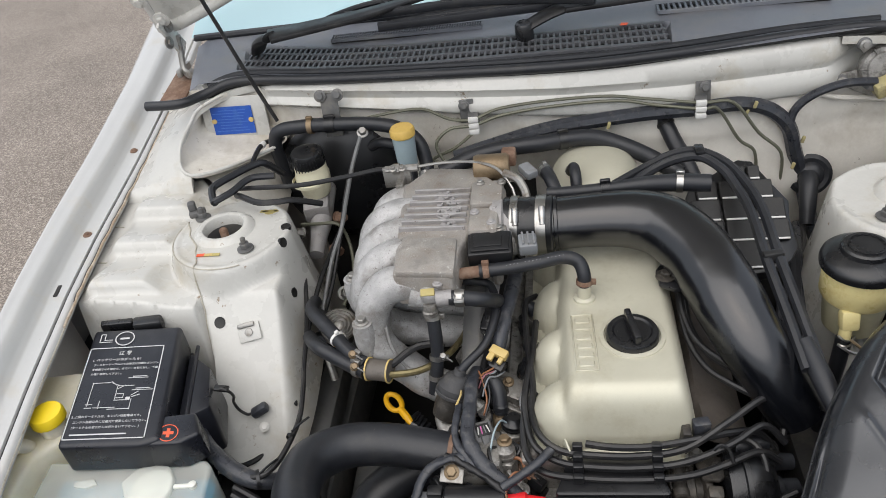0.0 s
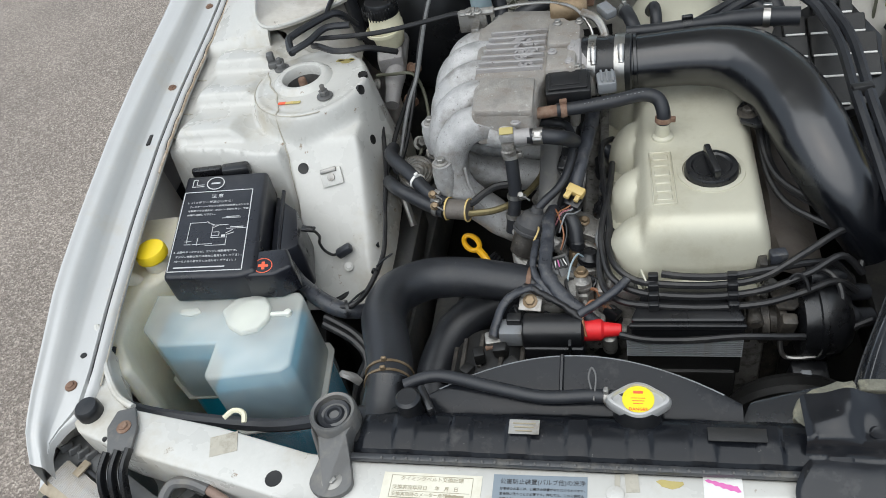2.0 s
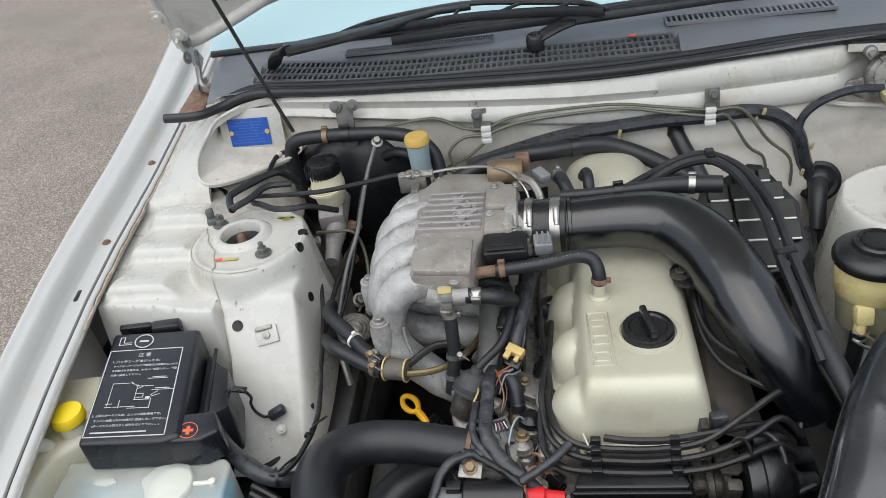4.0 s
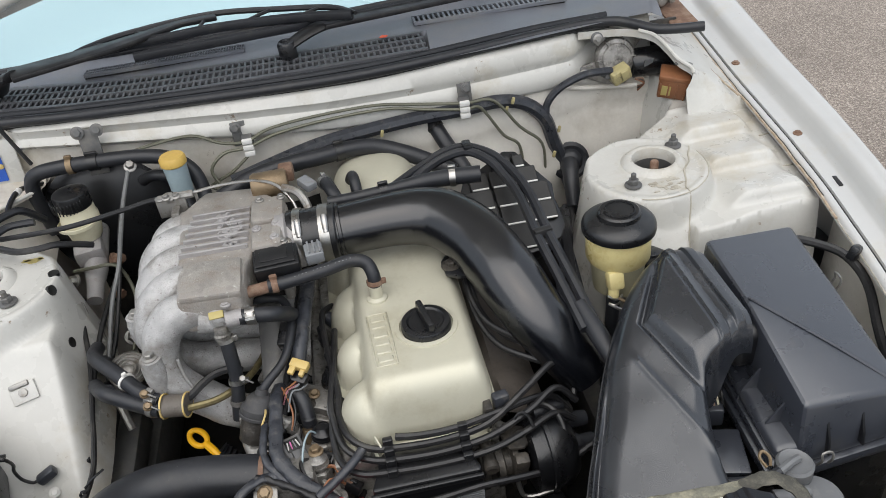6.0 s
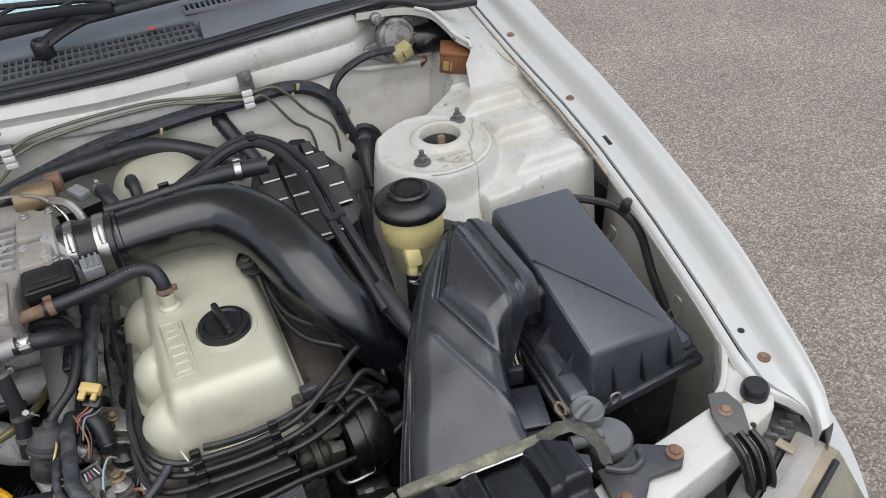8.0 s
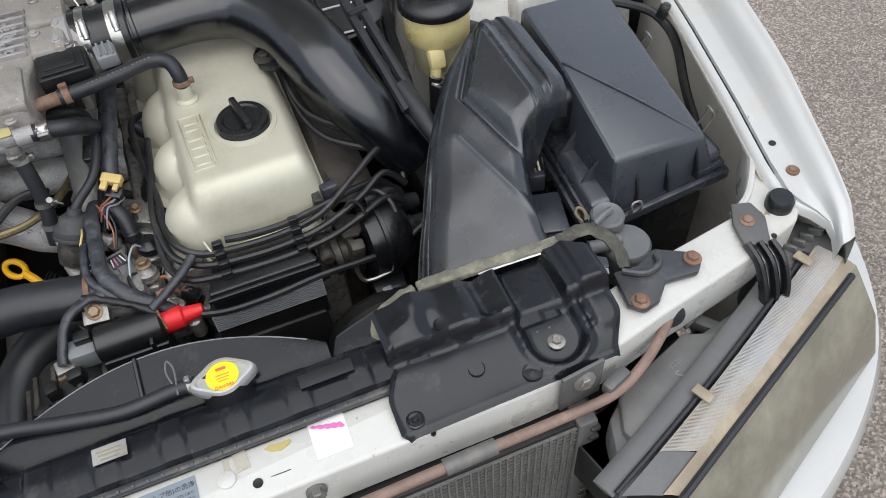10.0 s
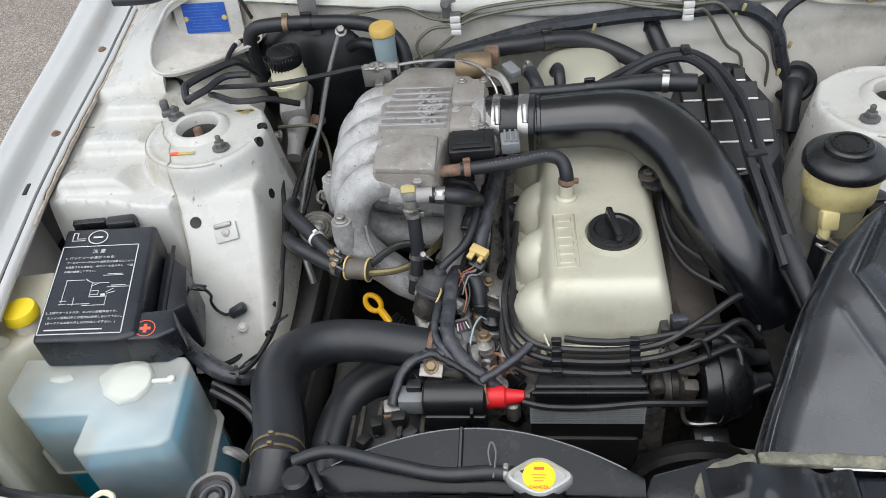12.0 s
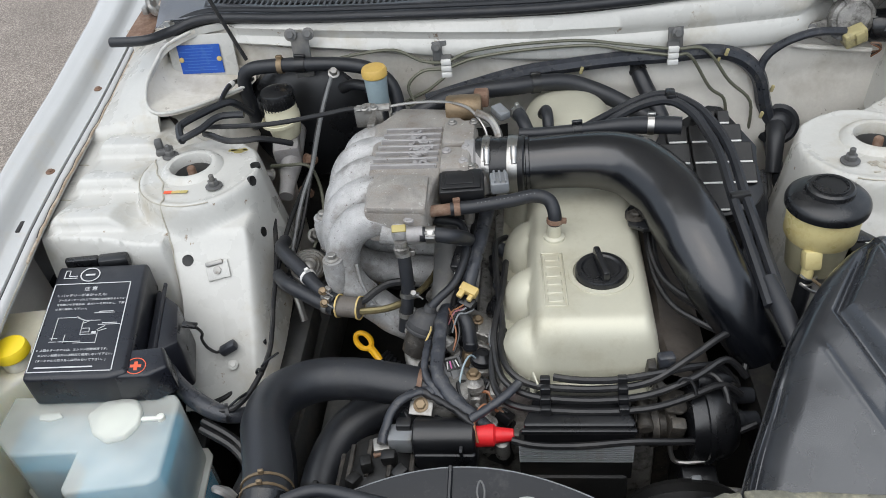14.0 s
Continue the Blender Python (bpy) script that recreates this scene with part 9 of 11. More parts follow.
part("ring_mark", add_lathe(bmesh.new(), [(0.0095, 0.776), (0.0095, 0.7800), (0.0075, 0.7800), (0.0072, 0.7785), (0.001, 0.7790)], pose(0.268, 0.324, 0), 24, cap=False), M_BLACKPL, shield)
for x, y, r in ((0.205, 0.388, 0.006), (0.222, 0.345, 0.008), (0.285, 0.402, 0.007), (0.312, 0.412, 0.006)):
    part("ring_mark", add_lathe(bmesh.new(), [(r, 0.0), (r, 0.0009), (r - 0.0008, 0.0009), (r - 0.0008, 0.0)], pose(x, y, shield_z(x, y) - 0.0002), 24, cap=False), M_SHIELD, shield)
part("screw", add_hex(bmesh.new(), (0.302, 0.344, shield_z(0.302, 0.344) + 0.001), (0, 0, 1), 0.005, 0.006, 1.7), M_ZINC, shield, "plated screw in a dished seat")
part("torn_edge", add_prism(bmesh.new(), [(0.352, 0.400), (0.384, 0.392), (0.388, 0.405), (0.360, 0.425)], 0.786, 0.791, None, 0.002), M_DUCT, shield)
part("torn_edge", add_box(bmesh.new(), (0.018, 0.006, 0.002), pose(0.372, 0.390, 0.792, 20, 10, -10), 0.0006), M_STEEL, shield, "bright bent edge")

# ---- purge valve, bracket and pipes beside the beam ----
pv = thing("purge_valve", (0.437, 0.448, 0.70), "round grey plastic vapour valve with brass fittings", "valve")
part("lower_can", add_lathe(bmesh.new(), [(0.020, 0.690), (0.024, 0.715), (0.0265, 0.735), (0.0265, 0.742), (0.024, 0.7455), (0.012, 0.747), (0.002, 0.747)], pose(0.440, 0.444, 0), 32), M_POT, pv)
part("upper_can", add_lathe(bmesh.new(), [(0.014, 0.742), (0.0185, 0.750), (0.0185, 0.764), (0.016, 0.767), (0.012, 0.765), (0.002, 0.7655)], pose(0.430, 0.472, 0), 28), M_POT, pv)
part("nozzle", add_tube(bmesh.new(), [(0.434, 0.474, 0.768), (0.424, 0.470, 0.770), (0.408, 0.463, 0.769)], 0.0042, 8, 4), M_POT, pv)
part("side_pipe", add_tube(bmesh.new(), [(0.432, 0.448, 0.748), (0.416, 0.446, 0.750), (0.395, 0.448, 0.752)], 0.0075, 10, 4), M_POT, pv)
part("brass_ring", add_band(bmesh.new(), (0.420, 0.4465, 0.7495), (1, 0, 0), 0.0076, 0.009, 0.0012), M_BRASS, pv)
cable("vapour_hose", [(0.408, 0.463, 0.769), (0.392, 0.460, 0.768), (0.372, 0.462, 0.766), (0.350, 0.470, 0.762)], 0.0055, "thin grey-black vapour hose", M_RUBBER, category="hose")
solo("brass_clip", add_tube(bmesh.new(), [(0.398, 0.470, 0.770), (0.395, 0.480, 0.774), (0.401, 0.486, 0.775), (0.406, 0.480, 0.772), (0.403, 0.472, 0.768)], 0.0018, 6, 4), M_BRASS, "small copper-coloured hose clip", "clip")
bkt = thing("beam_bracket", (0.43, 0.375, 0.77), "dark grey pressed bracket with two rusty bolts on the beam", "bracket")
part("plate", add_prism(bmesh.new(), [(0.388, 0.392), (0.414, 0.390), (0.440, 0.402), (0.470, 0.384), (0.478, 0.372), (0.464, 0.358), (0.430, 0.362), (0.412, 0.344), (0.394, 0.340), (0.382, 0.352)], 0.772, 0.781, None, 0.003, 2), M_BRACKET, bkt)
part("pressed_rib", add_tube(bmesh.new(), [(0.396, 0.388, 0.783), (0.414, 0.376, 0.784), (0.432, 0.380, 0.784), (0.436, 0.392, 0.783)], 0.0035, 8, 5), M_BRACKET, bkt)
for x, y in ((0.394, 0.350), (0.467, 0.374)):
    part("bolt", add_hex(bmesh.new(), (x, y, 0.782), (0, 0, 1), 0.006, 0.006, 1.5), M_RUST, bkt, "rusty hex bolt")

# ---- power steering reservoir ----
ps = thing("steering_fluid_reservoir", (0.376, 0.825, 0.62), "yellowed power steering reservoir with a black screw cap", "reservoir")
PX, PY = 0.376, 0.825
part("cap", add_lathe(bmesh.new(), [(0.045, 0.832), (0.0485, 0.834), (0.0490, 0.840), (0.0475, 0.8450), (0.0435, 0.8490), (0.0350, 0.8530), (0.0285, 0.8545), (0.0275, 0.8600), (0.0250, 0.8622), (0.002, 0.8630)], pose(PX, PY, 0), 48), M_BLACKPL, ps, "black domed screw cap", 30)
bm = bmesh.new()
for k in range(14):
    a = k * 0.449
    add_box(bm, (0.005, 0.0015, 0.0012), pose(PX + 0.018 * math.cos(a), PY + 0.018 * math.sin(a), 0.8632, 0, 0, math.degrees(a) + 90), 0)
add_lathe(bm, [(0.021, 0.8615), (0.021, 0.8638), (0.0195, 0.8640), (0.0195, 0.8615)], pose(PX, PY, 0), 32, cap=False)
part("moulded_mark", bm, M_BLACKPL, ps)
part("upper_body", add_lathe(bmesh.new(), [(0.0395, 0.788), (0.043, 0.793), (0.043, 0.829), (0.041, 0.834)], pose(PX, PY, 0), 40), M_FLUIDY, ps, "yellowed translucent bottle")
part("lower_body", add_lathe(bmesh.new(), [(0.024, 0.735), (0.033, 0.742), (0.037, 0.780), (0.0395, 0.789)], pose(PX, PY, 0), 36), M_BOTTLELOW, ps, "paler lower bottle")
part("outlet", add_box(bmesh.new(), (0.022, 0.020, 0.026), pose(0.359, PY - 0.036, 0.778, -20, 0, 0), 0.005), M_FLUIDY, ps, "yellowed outlet spout")
part("outlet_pipe", add_tube(bmesh.new(), [(0.357, 0.787, 0.775), (0.354, 0.780, 0.757), (0.352, 0.776, 0.74)], 0.0075, 12, 4), M_FLUIDY, ps)
part("outlet_hose", add_tube(bmesh.new(), [(0.354, 0.780, 0.757), (0.351, 0.774, 0.73), (0.348, 0.772, 0.69), (0.345, 0.775, 0.60)], 0.0095, 10, 4), M_RUBBER, ps, "black outlet hose")
clp = part("outlet_clamp", add_tube(bmesh.new(), [(0.343, 0.772, 0.768), (0.350, 0.767, 0.764), (0.358, 0.768, 0.763), (0.364, 0.775, 0.762), (0.362, 0.771, 0.756), (0.352, 0.766, 0.755), (0.344, 0.770, 0.756)], 0.0014, 6, 5), M_STEEL, ps, "bright bent wire hose clip")
part("ear", add_tube(bmesh.new(), [(0.356, 0.768, 0.764), (0.366, 0.762, 0.758), (0.374, 0.760, 0.750)], 0.0020, 6, 3), M_BRASS, clp)
part("ear", add_tube(bmesh.new(), [(0.344, 0.770, 0.756), (0.356, 0.762, 0.750), (0.372, 0.764, 0.742)], 0.0020, 6, 3), M_STEEL, clp)
rb = thing("reservoir_bracket", (0.43, 0.83, 0.68), "black steel bracket holding the steering reservoir", "bracket")
part("plate", add_prism(bmesh.new(), [(0.412, 0.853), (0.425, 0.862), (0.478, 0.795), (0.470, 0.780), (0.43, 0.785), (0.412, 0.80)], 0.770, 0.776, None, 0.002), M_BLACKPL, rb)
part("hole", add_lathe(bmesh.new(), [(0.0045, 0.775), (0.0045, 0.7768), (0.001, 0.7768)], pose(0.436, 0.822, 0), 14), M_LABELW, rb)
part("leg", add_box(bmesh.new(), (0.03, 0.02, 0.14), pose(0.425, 0.83, 0.71), 0.004), M_BLACKPL, rb)

for k in range(5):
    cable("bay_cable", [(0.425 - 0.012 * k, 1.19 - 0.01 * k, 0.64), (0.40 - 0.010 * k, 1.10, 0.665 + 0.006 * k), (0.372 - 0.006 * k, 1.01, 0.69 + 0.008 * (k % 3)), (0.368 - 0.010 * k, 0.93, 0.665), (0.36 - 0.012 * k, 0.86, 0.62)], 0.006 + 0.0015 * (k % 3), "dark cable running down beside the strut tower", (M_WIRE, M_CORR, M_RUBBER)[k % 3], group="cables beside the tower")

# ---- right inner wing details ----
bm = bmesh.new()
random.seed(3)
for k in range(34):
    x, y = 0.462 + 0.045 * random.random(), 0.908 + 0.026 * random.random()
    add_box(bm, (0.003 + 0.006 * random.random(), 0.002 + 0.003 * random.random(), 0.0006), pose(x, y, apron_height(x, y) + 0.0005, 0, 0, 30 * random.random()), 0)
solo("faded_stencil", bm, M_SEALER, "worn grey stencil marks on the strut tower", "stencil")
cable("wing_cable", [(0.60, 0.79, 0.79), (0.63, 0.775, 0.785), (0.655, 0.745, 0.78), (0.66, 0.70, 0.765), (0.645, 0.64, 0.73), (0.635, 0.56, 0.68)], 0.006, "black cable along the side panel", M_WIRE)
solo("cable_clip", add_box(bmesh.new(), (0.02, 0.012, 0.02), pose(0.66, 0.735, 0.79, 10, 20, 30), 0.003), M_BLACKPL, "black cable clip on the side panel", "clip")
rl = thing("relay_plug", (0.395, 0.53, 0.66), "black plug with coloured wires above a black relay", "relay")
part("relay", add_box(bmesh.new(), (0.036, 0.056, 0.05), pose(0.388, 0.527, 0.708, 0, 0, -14), 0.005), M_LID, rl)
part("relay_rim", add_box(bmesh.new(), (0.040, 0.060, 0.006), pose(0.388, 0.527, 0.730, 0, 0, -14), 0.002), M_LID, rl)
part("plug", add_box(bmesh.new(), (0.020, 0.018, 0.026), pose(0.402, 0.585, 0.726, 0, 0, -14), 0.003), M_LID, rl)
for k, mt in enumerate((M_RUST, M_CREAM, M_WIRE)):
    part("wire", add_tube(bmesh.new(), [(0.402 + 0.005 * k, 0.585, 0.738), (0.400 + 0.006 * k, 0.590, 0.749), (0.405 + 0.004 * k, 0.600, 0.750), (0.409, 0.613, 0.738)], 0.0014, 6, 4), mt, rl)
# Added black column: keeps the shaded gap below the relay dark.
solo("relay_shelf", add_box(bmesh.new(), (0.06, 0.10, 0.36), pose(0.405, 0.540, 0.51), 0.004), M_DARK, "plain black block in the shade below the relay", "bracket")

# ---- headlamps, lamp panels, bumper stays ----
for s in (-1, 1):
    hl = thing("headlamp", (s * 0.50, 0.27, 0.55), "yellowed headlamp with ribbed upper glass and stained edge", "headlamp", "headlamps")
    n = 26
    inner, outer, low = [], [], []
    for k in range(n):
        a = k / (n - 1)
        xi, yi = 0.300 + 0.325 * a, 0.210 + 0.135 * a + 0.020 * a * a
        xo, yo = 0.352 + 0.308 * a, 0.194 + 0.141 * a
        inner.append(Vector((s * xi, yi, 0.722 + 0.010 * a)))
        outer.append(Vector((s * xo, yo, 0.708 + 0.006 * a)))
        low.append(Vector((s * (xo + 0.046), yo - 0.052 + 0.004 * a, 0.572 + 0.006 * a)))
    rows = []
    for i, o in list(zip(inner, outer))[4:]:
        rows.append([i, i.lerp(o, 0.33) + Vector((0, 0, 0.002)), i.lerp(o, 0.70) + Vector((0, 0, 0.002))])
    part("upper_glass", add_sheet(bmesh.new(), rows), M_LENSTOP, hl, "clear ribbed glass strip", 60)
    part("lamp_end", add_sheet(bmesh.new(), [[i, i.lerp(o, 0.5) + Vector((0, 0, 0.001)), i.lerp(o, 0.70)] for i, o in list(zip(inner, outer))[:5]]), M_HOUSING, hl, "grey plastic end of the lamp")
    rows = [[i.lerp(o, 0.70) + Vector((0, 0, 0.002)), i.lerp(o, 0.86) + Vector((0, 0, 0.0015)), i.lerp(o, 0.94), o] for i, o in zip(inner, outer)]
    part("stained_edge", add_sheet(bmesh.new(), rows), M_LENSBROWN, hl, "brown stained edge of the glass", 60)
    rows = [[o, o.lerp(l, 0.06) + Vector((0, -0.004, 0)), o.lerp(l, 0.5) + Vector((s * 0.006, -0.008, 0)), l] for o, l in zip(outer, low)]
    part("front_lens", add_sheet(bmesh.new(), rows), M_OLIVE, hl, "dull olive front lens", 60)
    rib = []
    for k in range(32, 200):
        a = (k + 0.5) / 200 * (n - 1)
        j = int(a)
        f = a - j
        p, q = inner[j].lerp(inner[min(j + 1, n - 1)], f), outer[j].lerp(outer[min(j + 1, n - 1)], f)
        rib.append((p.lerp(q, 0.04), p.lerp(q, 0.69)))
    bm = bmesh.new()
    for p, q in rib:
        add_tube(bm, [p + Vector((0, 0, 0.0022)), q + Vector((0, 0, 0.0022))], 0.0004, 4, 2, cap=False)
    part("glass_rib", bm, M_LENSTOP, hl)
    part("glazing_bead", add_tube(bmesh.new(), [i + Vector((-s * 0.003, 0.004, 0.0)) for i in inner[::3]], 0.0024, 10, 3, flat=0.8), M_RUBBER, hl, "black bead round the lamp")
    part("lamp_rim", add_tube(bmesh.new(), [i + Vector((-s * 0.011, 0.013, -0.004)) for i in inner[::3]], 0.0110, 10, 3, flat=0.25), M_LAMPRIM, hl, "grey plastic rim of the lamp")
    part("outer_bead", add_tube(bmesh.new(), [o + Vector((0, -0.003, -0.001)) for o in outer[::3]], 0.0040, 8, 3), M_RUBBER, hl, "black rubber joint below the glass")
    part("housing_top", add_prism(bmesh.new(), [(s * x, y) for x, y in ((0.31, 0.222), (0.332, 0.285), (0.352, 0.300), (0.450, 0.330), (0.50, 0.340), (0.545, 0.350), (0.60, 0.375), (0.625, 0.368), (0.47, 0.288))], 0.640, 0.706, None, 0.006, 2), M_HOUSING, hl, "grey-black plastic lamp housing")
    part("housing_step", add_prism(bmesh.new(), [(s * x, y) for x, y in ((0.335, 0.265), (0.350, 0.300), (0.40, 0.320), (0.445, 0.336), (0.490, 0.318), (0.44, 0.285), (0.385, 0.258), (0.345, 0.232))], 0.70, 0.716, None, 0.005, 2), M_HOUSING, hl)
    part("side_housing", add_prism(bmesh.new(), [(s * x, y) for x, y in ((0.555, 0.352), (0.575, 0.395), (0.615, 0.420), (0.650, 0.395), (0.655, 0.352), (0.62, 0.362))], 0.62, 0.728, None, 0.008, 2), M_HOUSING, hl)
    for k in range(4):
        part("cooling_fin", add_box(bmesh.new(), (0.004, 0.014, 0.010), pose(s * (0.598 + 0.013 * k), 0.372 + 0.003 * k, 0.732, -20, 0, s * 30), 0.001, 1), M_HOUSING, hl)
    for k in (8, 22):
        c = inner[k + 1]
        part("retaining_clip", add_box(bmesh.new(), (0.011, 0.020, 0.003), pose(c.x, c.y + 0.002, c.z + 0.005, 0, 0, s * 22), 0.001), M_LENSBROWN, hl, "worn pale retaining clip")
    part("lamp_back", add_prism(bmesh.new(), [(s * x, y) for x, y in ((0.31, 0.22), (0.36, 0.30), (0.46, 0.33), (0.60, 0.36), (0.655, 0.34), (0.48, 0.26), (0.36, 0.19))], 0.50, 0.642, None, 0.01, 2), M_DARK, hl)
    bm = bmesh.new()
    letters(bm, "S", 0.016, pose(s * 0.418 - 0.004, 0.288, 0.7165, 0, 0, s * 20))
    letters(bm, "5220", 0.0075, pose(s * 0.418 - 0.006, 0.303, 0.7165, 0, 0, s * 20))
    add_box(bm, (0.014, 0.0018, 0.0003), pose(s * 0.418 + 0.018, 0.290, 0.7165, 0, 0, 45), 0)
    part("chalk_mark", bm, M_GREYPL, hl)
    # inner splash panel between lamp and beam
    solo("splash_panel", add_prism(bmesh.new(), [(s * x, y) for x, y in ((0.30, 0.302), (0.36, 0.318), (0.43, 0.334), (0.53, 0.355), (0.56, 0.36), (0.545, 0.352), (0.45, 0.352), (0.36, 0.31), (0.315, 0.24))], 0.60, 0.668, None, 0.004), M_DARK, "black splash panel between lamp and beam", "panel", "splash panels")
    st = thing("lamp_stay", (s * 0.45, 0.34, 0.70), "grey-black stay beside the headlamp", "stay", "lamp stays")
    part("bar", add_box(bmesh.new(), (0.014, 0.10, 0.014), pose(s * 0.492, 0.338, 0.690, 0, 0, s * 38), 0.003), M_HOUSING, st)
    part("ear", add_box(bmesh.new(), (0.030, 0.020, 0.004), pose(s * 0.47, 0.36, 0.70, 0, 0, s * 20), 0.001), M_GREYSTEEL, st)
    hook = [(0.430, 0.334, 0.742), (0.452, 0.340, 0.744), (0.474, 0.338, 0.742), (0.480, 0.322, 0.738), (0.470, 0.306, 0.732), (0.478, 0.298, 0.728), (0.490, 0.302, 0.726)]
    if s < 0:
        cable("hook_pipe", [(s * x, y, z) for x, y, z in hook], 0.0065, "grey hooked end of the pipe beside the lamp", M_GREYSTEEL, category="pipe")

# rusty pipe along the front of the beam
rp = thing("rusty_pipe", (0, 0.29, 0.73), "rust-brown metal pipe running along the front of the beam", "pipe")
PIPE = [(-0.430, 0.334, 0.742), (-0.395, 0.318, 0.738), (-0.350, 0.292, 0.734), (-0.295, 0.282, 0.732), (-0.250, 0.286, 0.736), (-0.222, 0.298, 0.742), (-0.196, 0.302, 0.744), (-0.172, 0.298, 0.742), (-0.140, 0.284, 0.735), (-0.085, 0.284, 0.738), (0.0, 0.285, 0.740), (0.10, 0.286, 0.741), (0.20, 0.288, 0.741), (0.270, 0.289, 0.740), (0.335, 0.292, 0.739), (0.375, 0.306, 0.742), (0.410, 0.328, 0.744), (0.430, 0.345, 0.746)]
part("tube", add_tube(bmesh.new(), PIPE, 0.0052, 12, 6), M_RUSTPIPE, rp)
for a, b in (((-0.118, 0.283, 0.737), (-0.045, 0.2845, 0.739)), ((0.165, 0.2875, 0.741), (0.215, 0.2882, 0.741))):
    part("sleeve", add_tube(bmesh.new(), [a, b], 0.0078, 14, 3), M_GREYSTEEL, rp, "dark rubber sleeve on the pipe")
for x in (-0.205,):
    pc = part("pipe_clip", add_box(bmesh.new(), (0.020, 0.018, 0.010), pose(x, 0.303, 0.752), 0.002), M_LABELC, rp, "cream plastic pipe clip")
part("clamp_tab", add_box(bmesh.new(), (0.030, 0.012, 0.016), pose(0.345, 0.302, 0.742, 0, 0, 20), 0.003), M_GREYSTEEL, rp)
part("grommet", add_lathe(bmesh.new(), [(0.014, -0.003), (0.015, 0.002), (0.010, 0.004)], axis_pose((0.428, 0.343, 0.748), (-0.3, -0.8, 0.3)), 18), M_RUBBER, rp)

# condenser in front of the radiator
cond = thing("condenser", (0.0, 0.30, 0.40), "dark dusty condenser with fine fins behind the pipe", "condenser")
for x0, x1 in ((-0.285, -0.095), (0.080, 0.300)):
    cf = part("fin_pack", add_box(bmesh.new(), (x1 - x0, 0.022, 0.36), pose((x0 + x1) / 2, 0.302, 0.530), 0.002), M_DARK, cond)
    strip = finish("condenser_fin", add_box(bmesh.new(), (x1 - x0, 0.003, 0.0022), None, 0, 1), M_FINS)
    for k in range(40):
        o = new("condenser_fin", strip)
        o.parent = cf
        o.location = ((x0 + x1) / 2, 0.2895, 0.704 - 0.0072 * k)
    post = finish("fin_post", add_box(bmesh.new(), (0.0018, 0.004, 0.30), None, 0, 1), M_FINS)
    cols = int((x1 - x0) / 0.0075)
    for k in range(cols):
        o = new("fin_post", post)
        o.parent = cf
        o.location = (x0 + 0.004 + 0.0075 * k, 0.2885, 0.556)
part("end_tank", add_box(bmesh.new(), (0.022, 0.028, 0.36), pose(0.312, 0.300, 0.530), 0.004), M_GREYSTEEL, cond)
for k in range(16):
    part("tank_notch", add_box(bmesh.new(), (0.010, 0.008, 0.006), pose(0.318, 0.286, 0.70 - 0.018 * k), 0.001, 1), M_BLOCK, cond)
for p0, p1 in (((-0.30, 0.285, 0.72), (-0.20, 0.275, 0.60)), ((-0.275, 0.284, 0.70), (-0.215, 0.276, 0.63))):
    solo("diagonal_stay", add_tube(bmesh.new(), [p0, p1], 0.007, 6, 3, flat=0.4), M_GREYSTEEL, "thin grey diagonal stay in front of the condenser", "stay", "diagonal stays")
bt = thing("lamp_bolt", (-0.345, 0.30, 0.70), "oily bolts beside the lamp housing", "bolt")
for x, y in ((-0.33, 0.29), (-0.315, 0.285), (-0.35, 0.298)):
    part("bolt", add_hex(bmesh.new(), (x, y, 0.69), (0, -0.5, 0.8), 0.007, 0.012, 1.4), M_BLOCK, bt)

# ---- brake booster and master cylinder ----
bo = thing("brake_booster", (-0.365, 1.24, 0.60), "large round black brake booster on the firewall", "brake booster")
bmx = axis_pose((-0.368, 1.285, 0.745), (0.02, -1, 0.10))
part("shell", add_lathe(bmesh.new(), [(0.128, 0.0), (0.130, 0.012), (0.124, 0.020), (0.122, 0.030), (0.118, 0.042), (0.100, 0.054), (0.060, 0.064), (0.030, 0.068), (0.001, 0.068)], bmx, 56), M_BLACKPL, bo, "", 30)
part("edge_ring", add_lathe(bmesh.new(), [(0.126, 0.004), (0.134, 0.006), (0.134, 0.014), (0.126, 0.016)], bmx, 56, cap=False), M_BLACKPL, bo)
mc = thing("master_cylinder", (-0.40, 1.13, 0.66), "brake master cylinder with a cream fluid reservoir", "master cylinder")
part("reservoir", add_lathe(bmesh.new(), [(0.020, 0.770), (0.025, 0.776), (0.0275, 0.790), (0.0295, 0.800), (0.0295, 0.812), (0.0275, 0.816), (0.027, 0.834)], pose(-0.397, 1.150, 0), 32), M_CREAM, mc, "cream translucent fluid reservoir")
part("cap", add_lathe(bmesh.new(), [(0.0265, 0.829), (0.0275, 0.831), (0.0275, 0.852), (0.0262, 0.855), (0.020, 0.8565), (0.010, 0.8565), (0.002, 0.8565)], pose(-0.397, 1.150, 0), 36), M_BLACKPL, mc, "black ribbed screw cap")
mc.location += Vector((0.004, 0.006, 0.003))
for k in range(32):
    a = 2 * math.pi * k / 32
    part("cap_ridge", add_box(bmesh.new(), (0.0012, 0.0022, 0.018), pose(-0.397 + 0.0271 * math.cos(a), 1.150 + 0.0271 * math.sin(a), 0.843, 0, 0, math.degrees(a)), 0.0006, 1), M_BLACKPL, mc)
part("bore", add_lathe(bmesh.new(), [(0.016, 0), (0.018, 0.004), (0.018, 0.09), (0.014, 0.115), (0.012, 0.15)], axis_pose((-0.388, 1.195, 0.765), (0.03, -0.9, -0.30)), 20), M_ALU, mc, "grey cast cylinder")
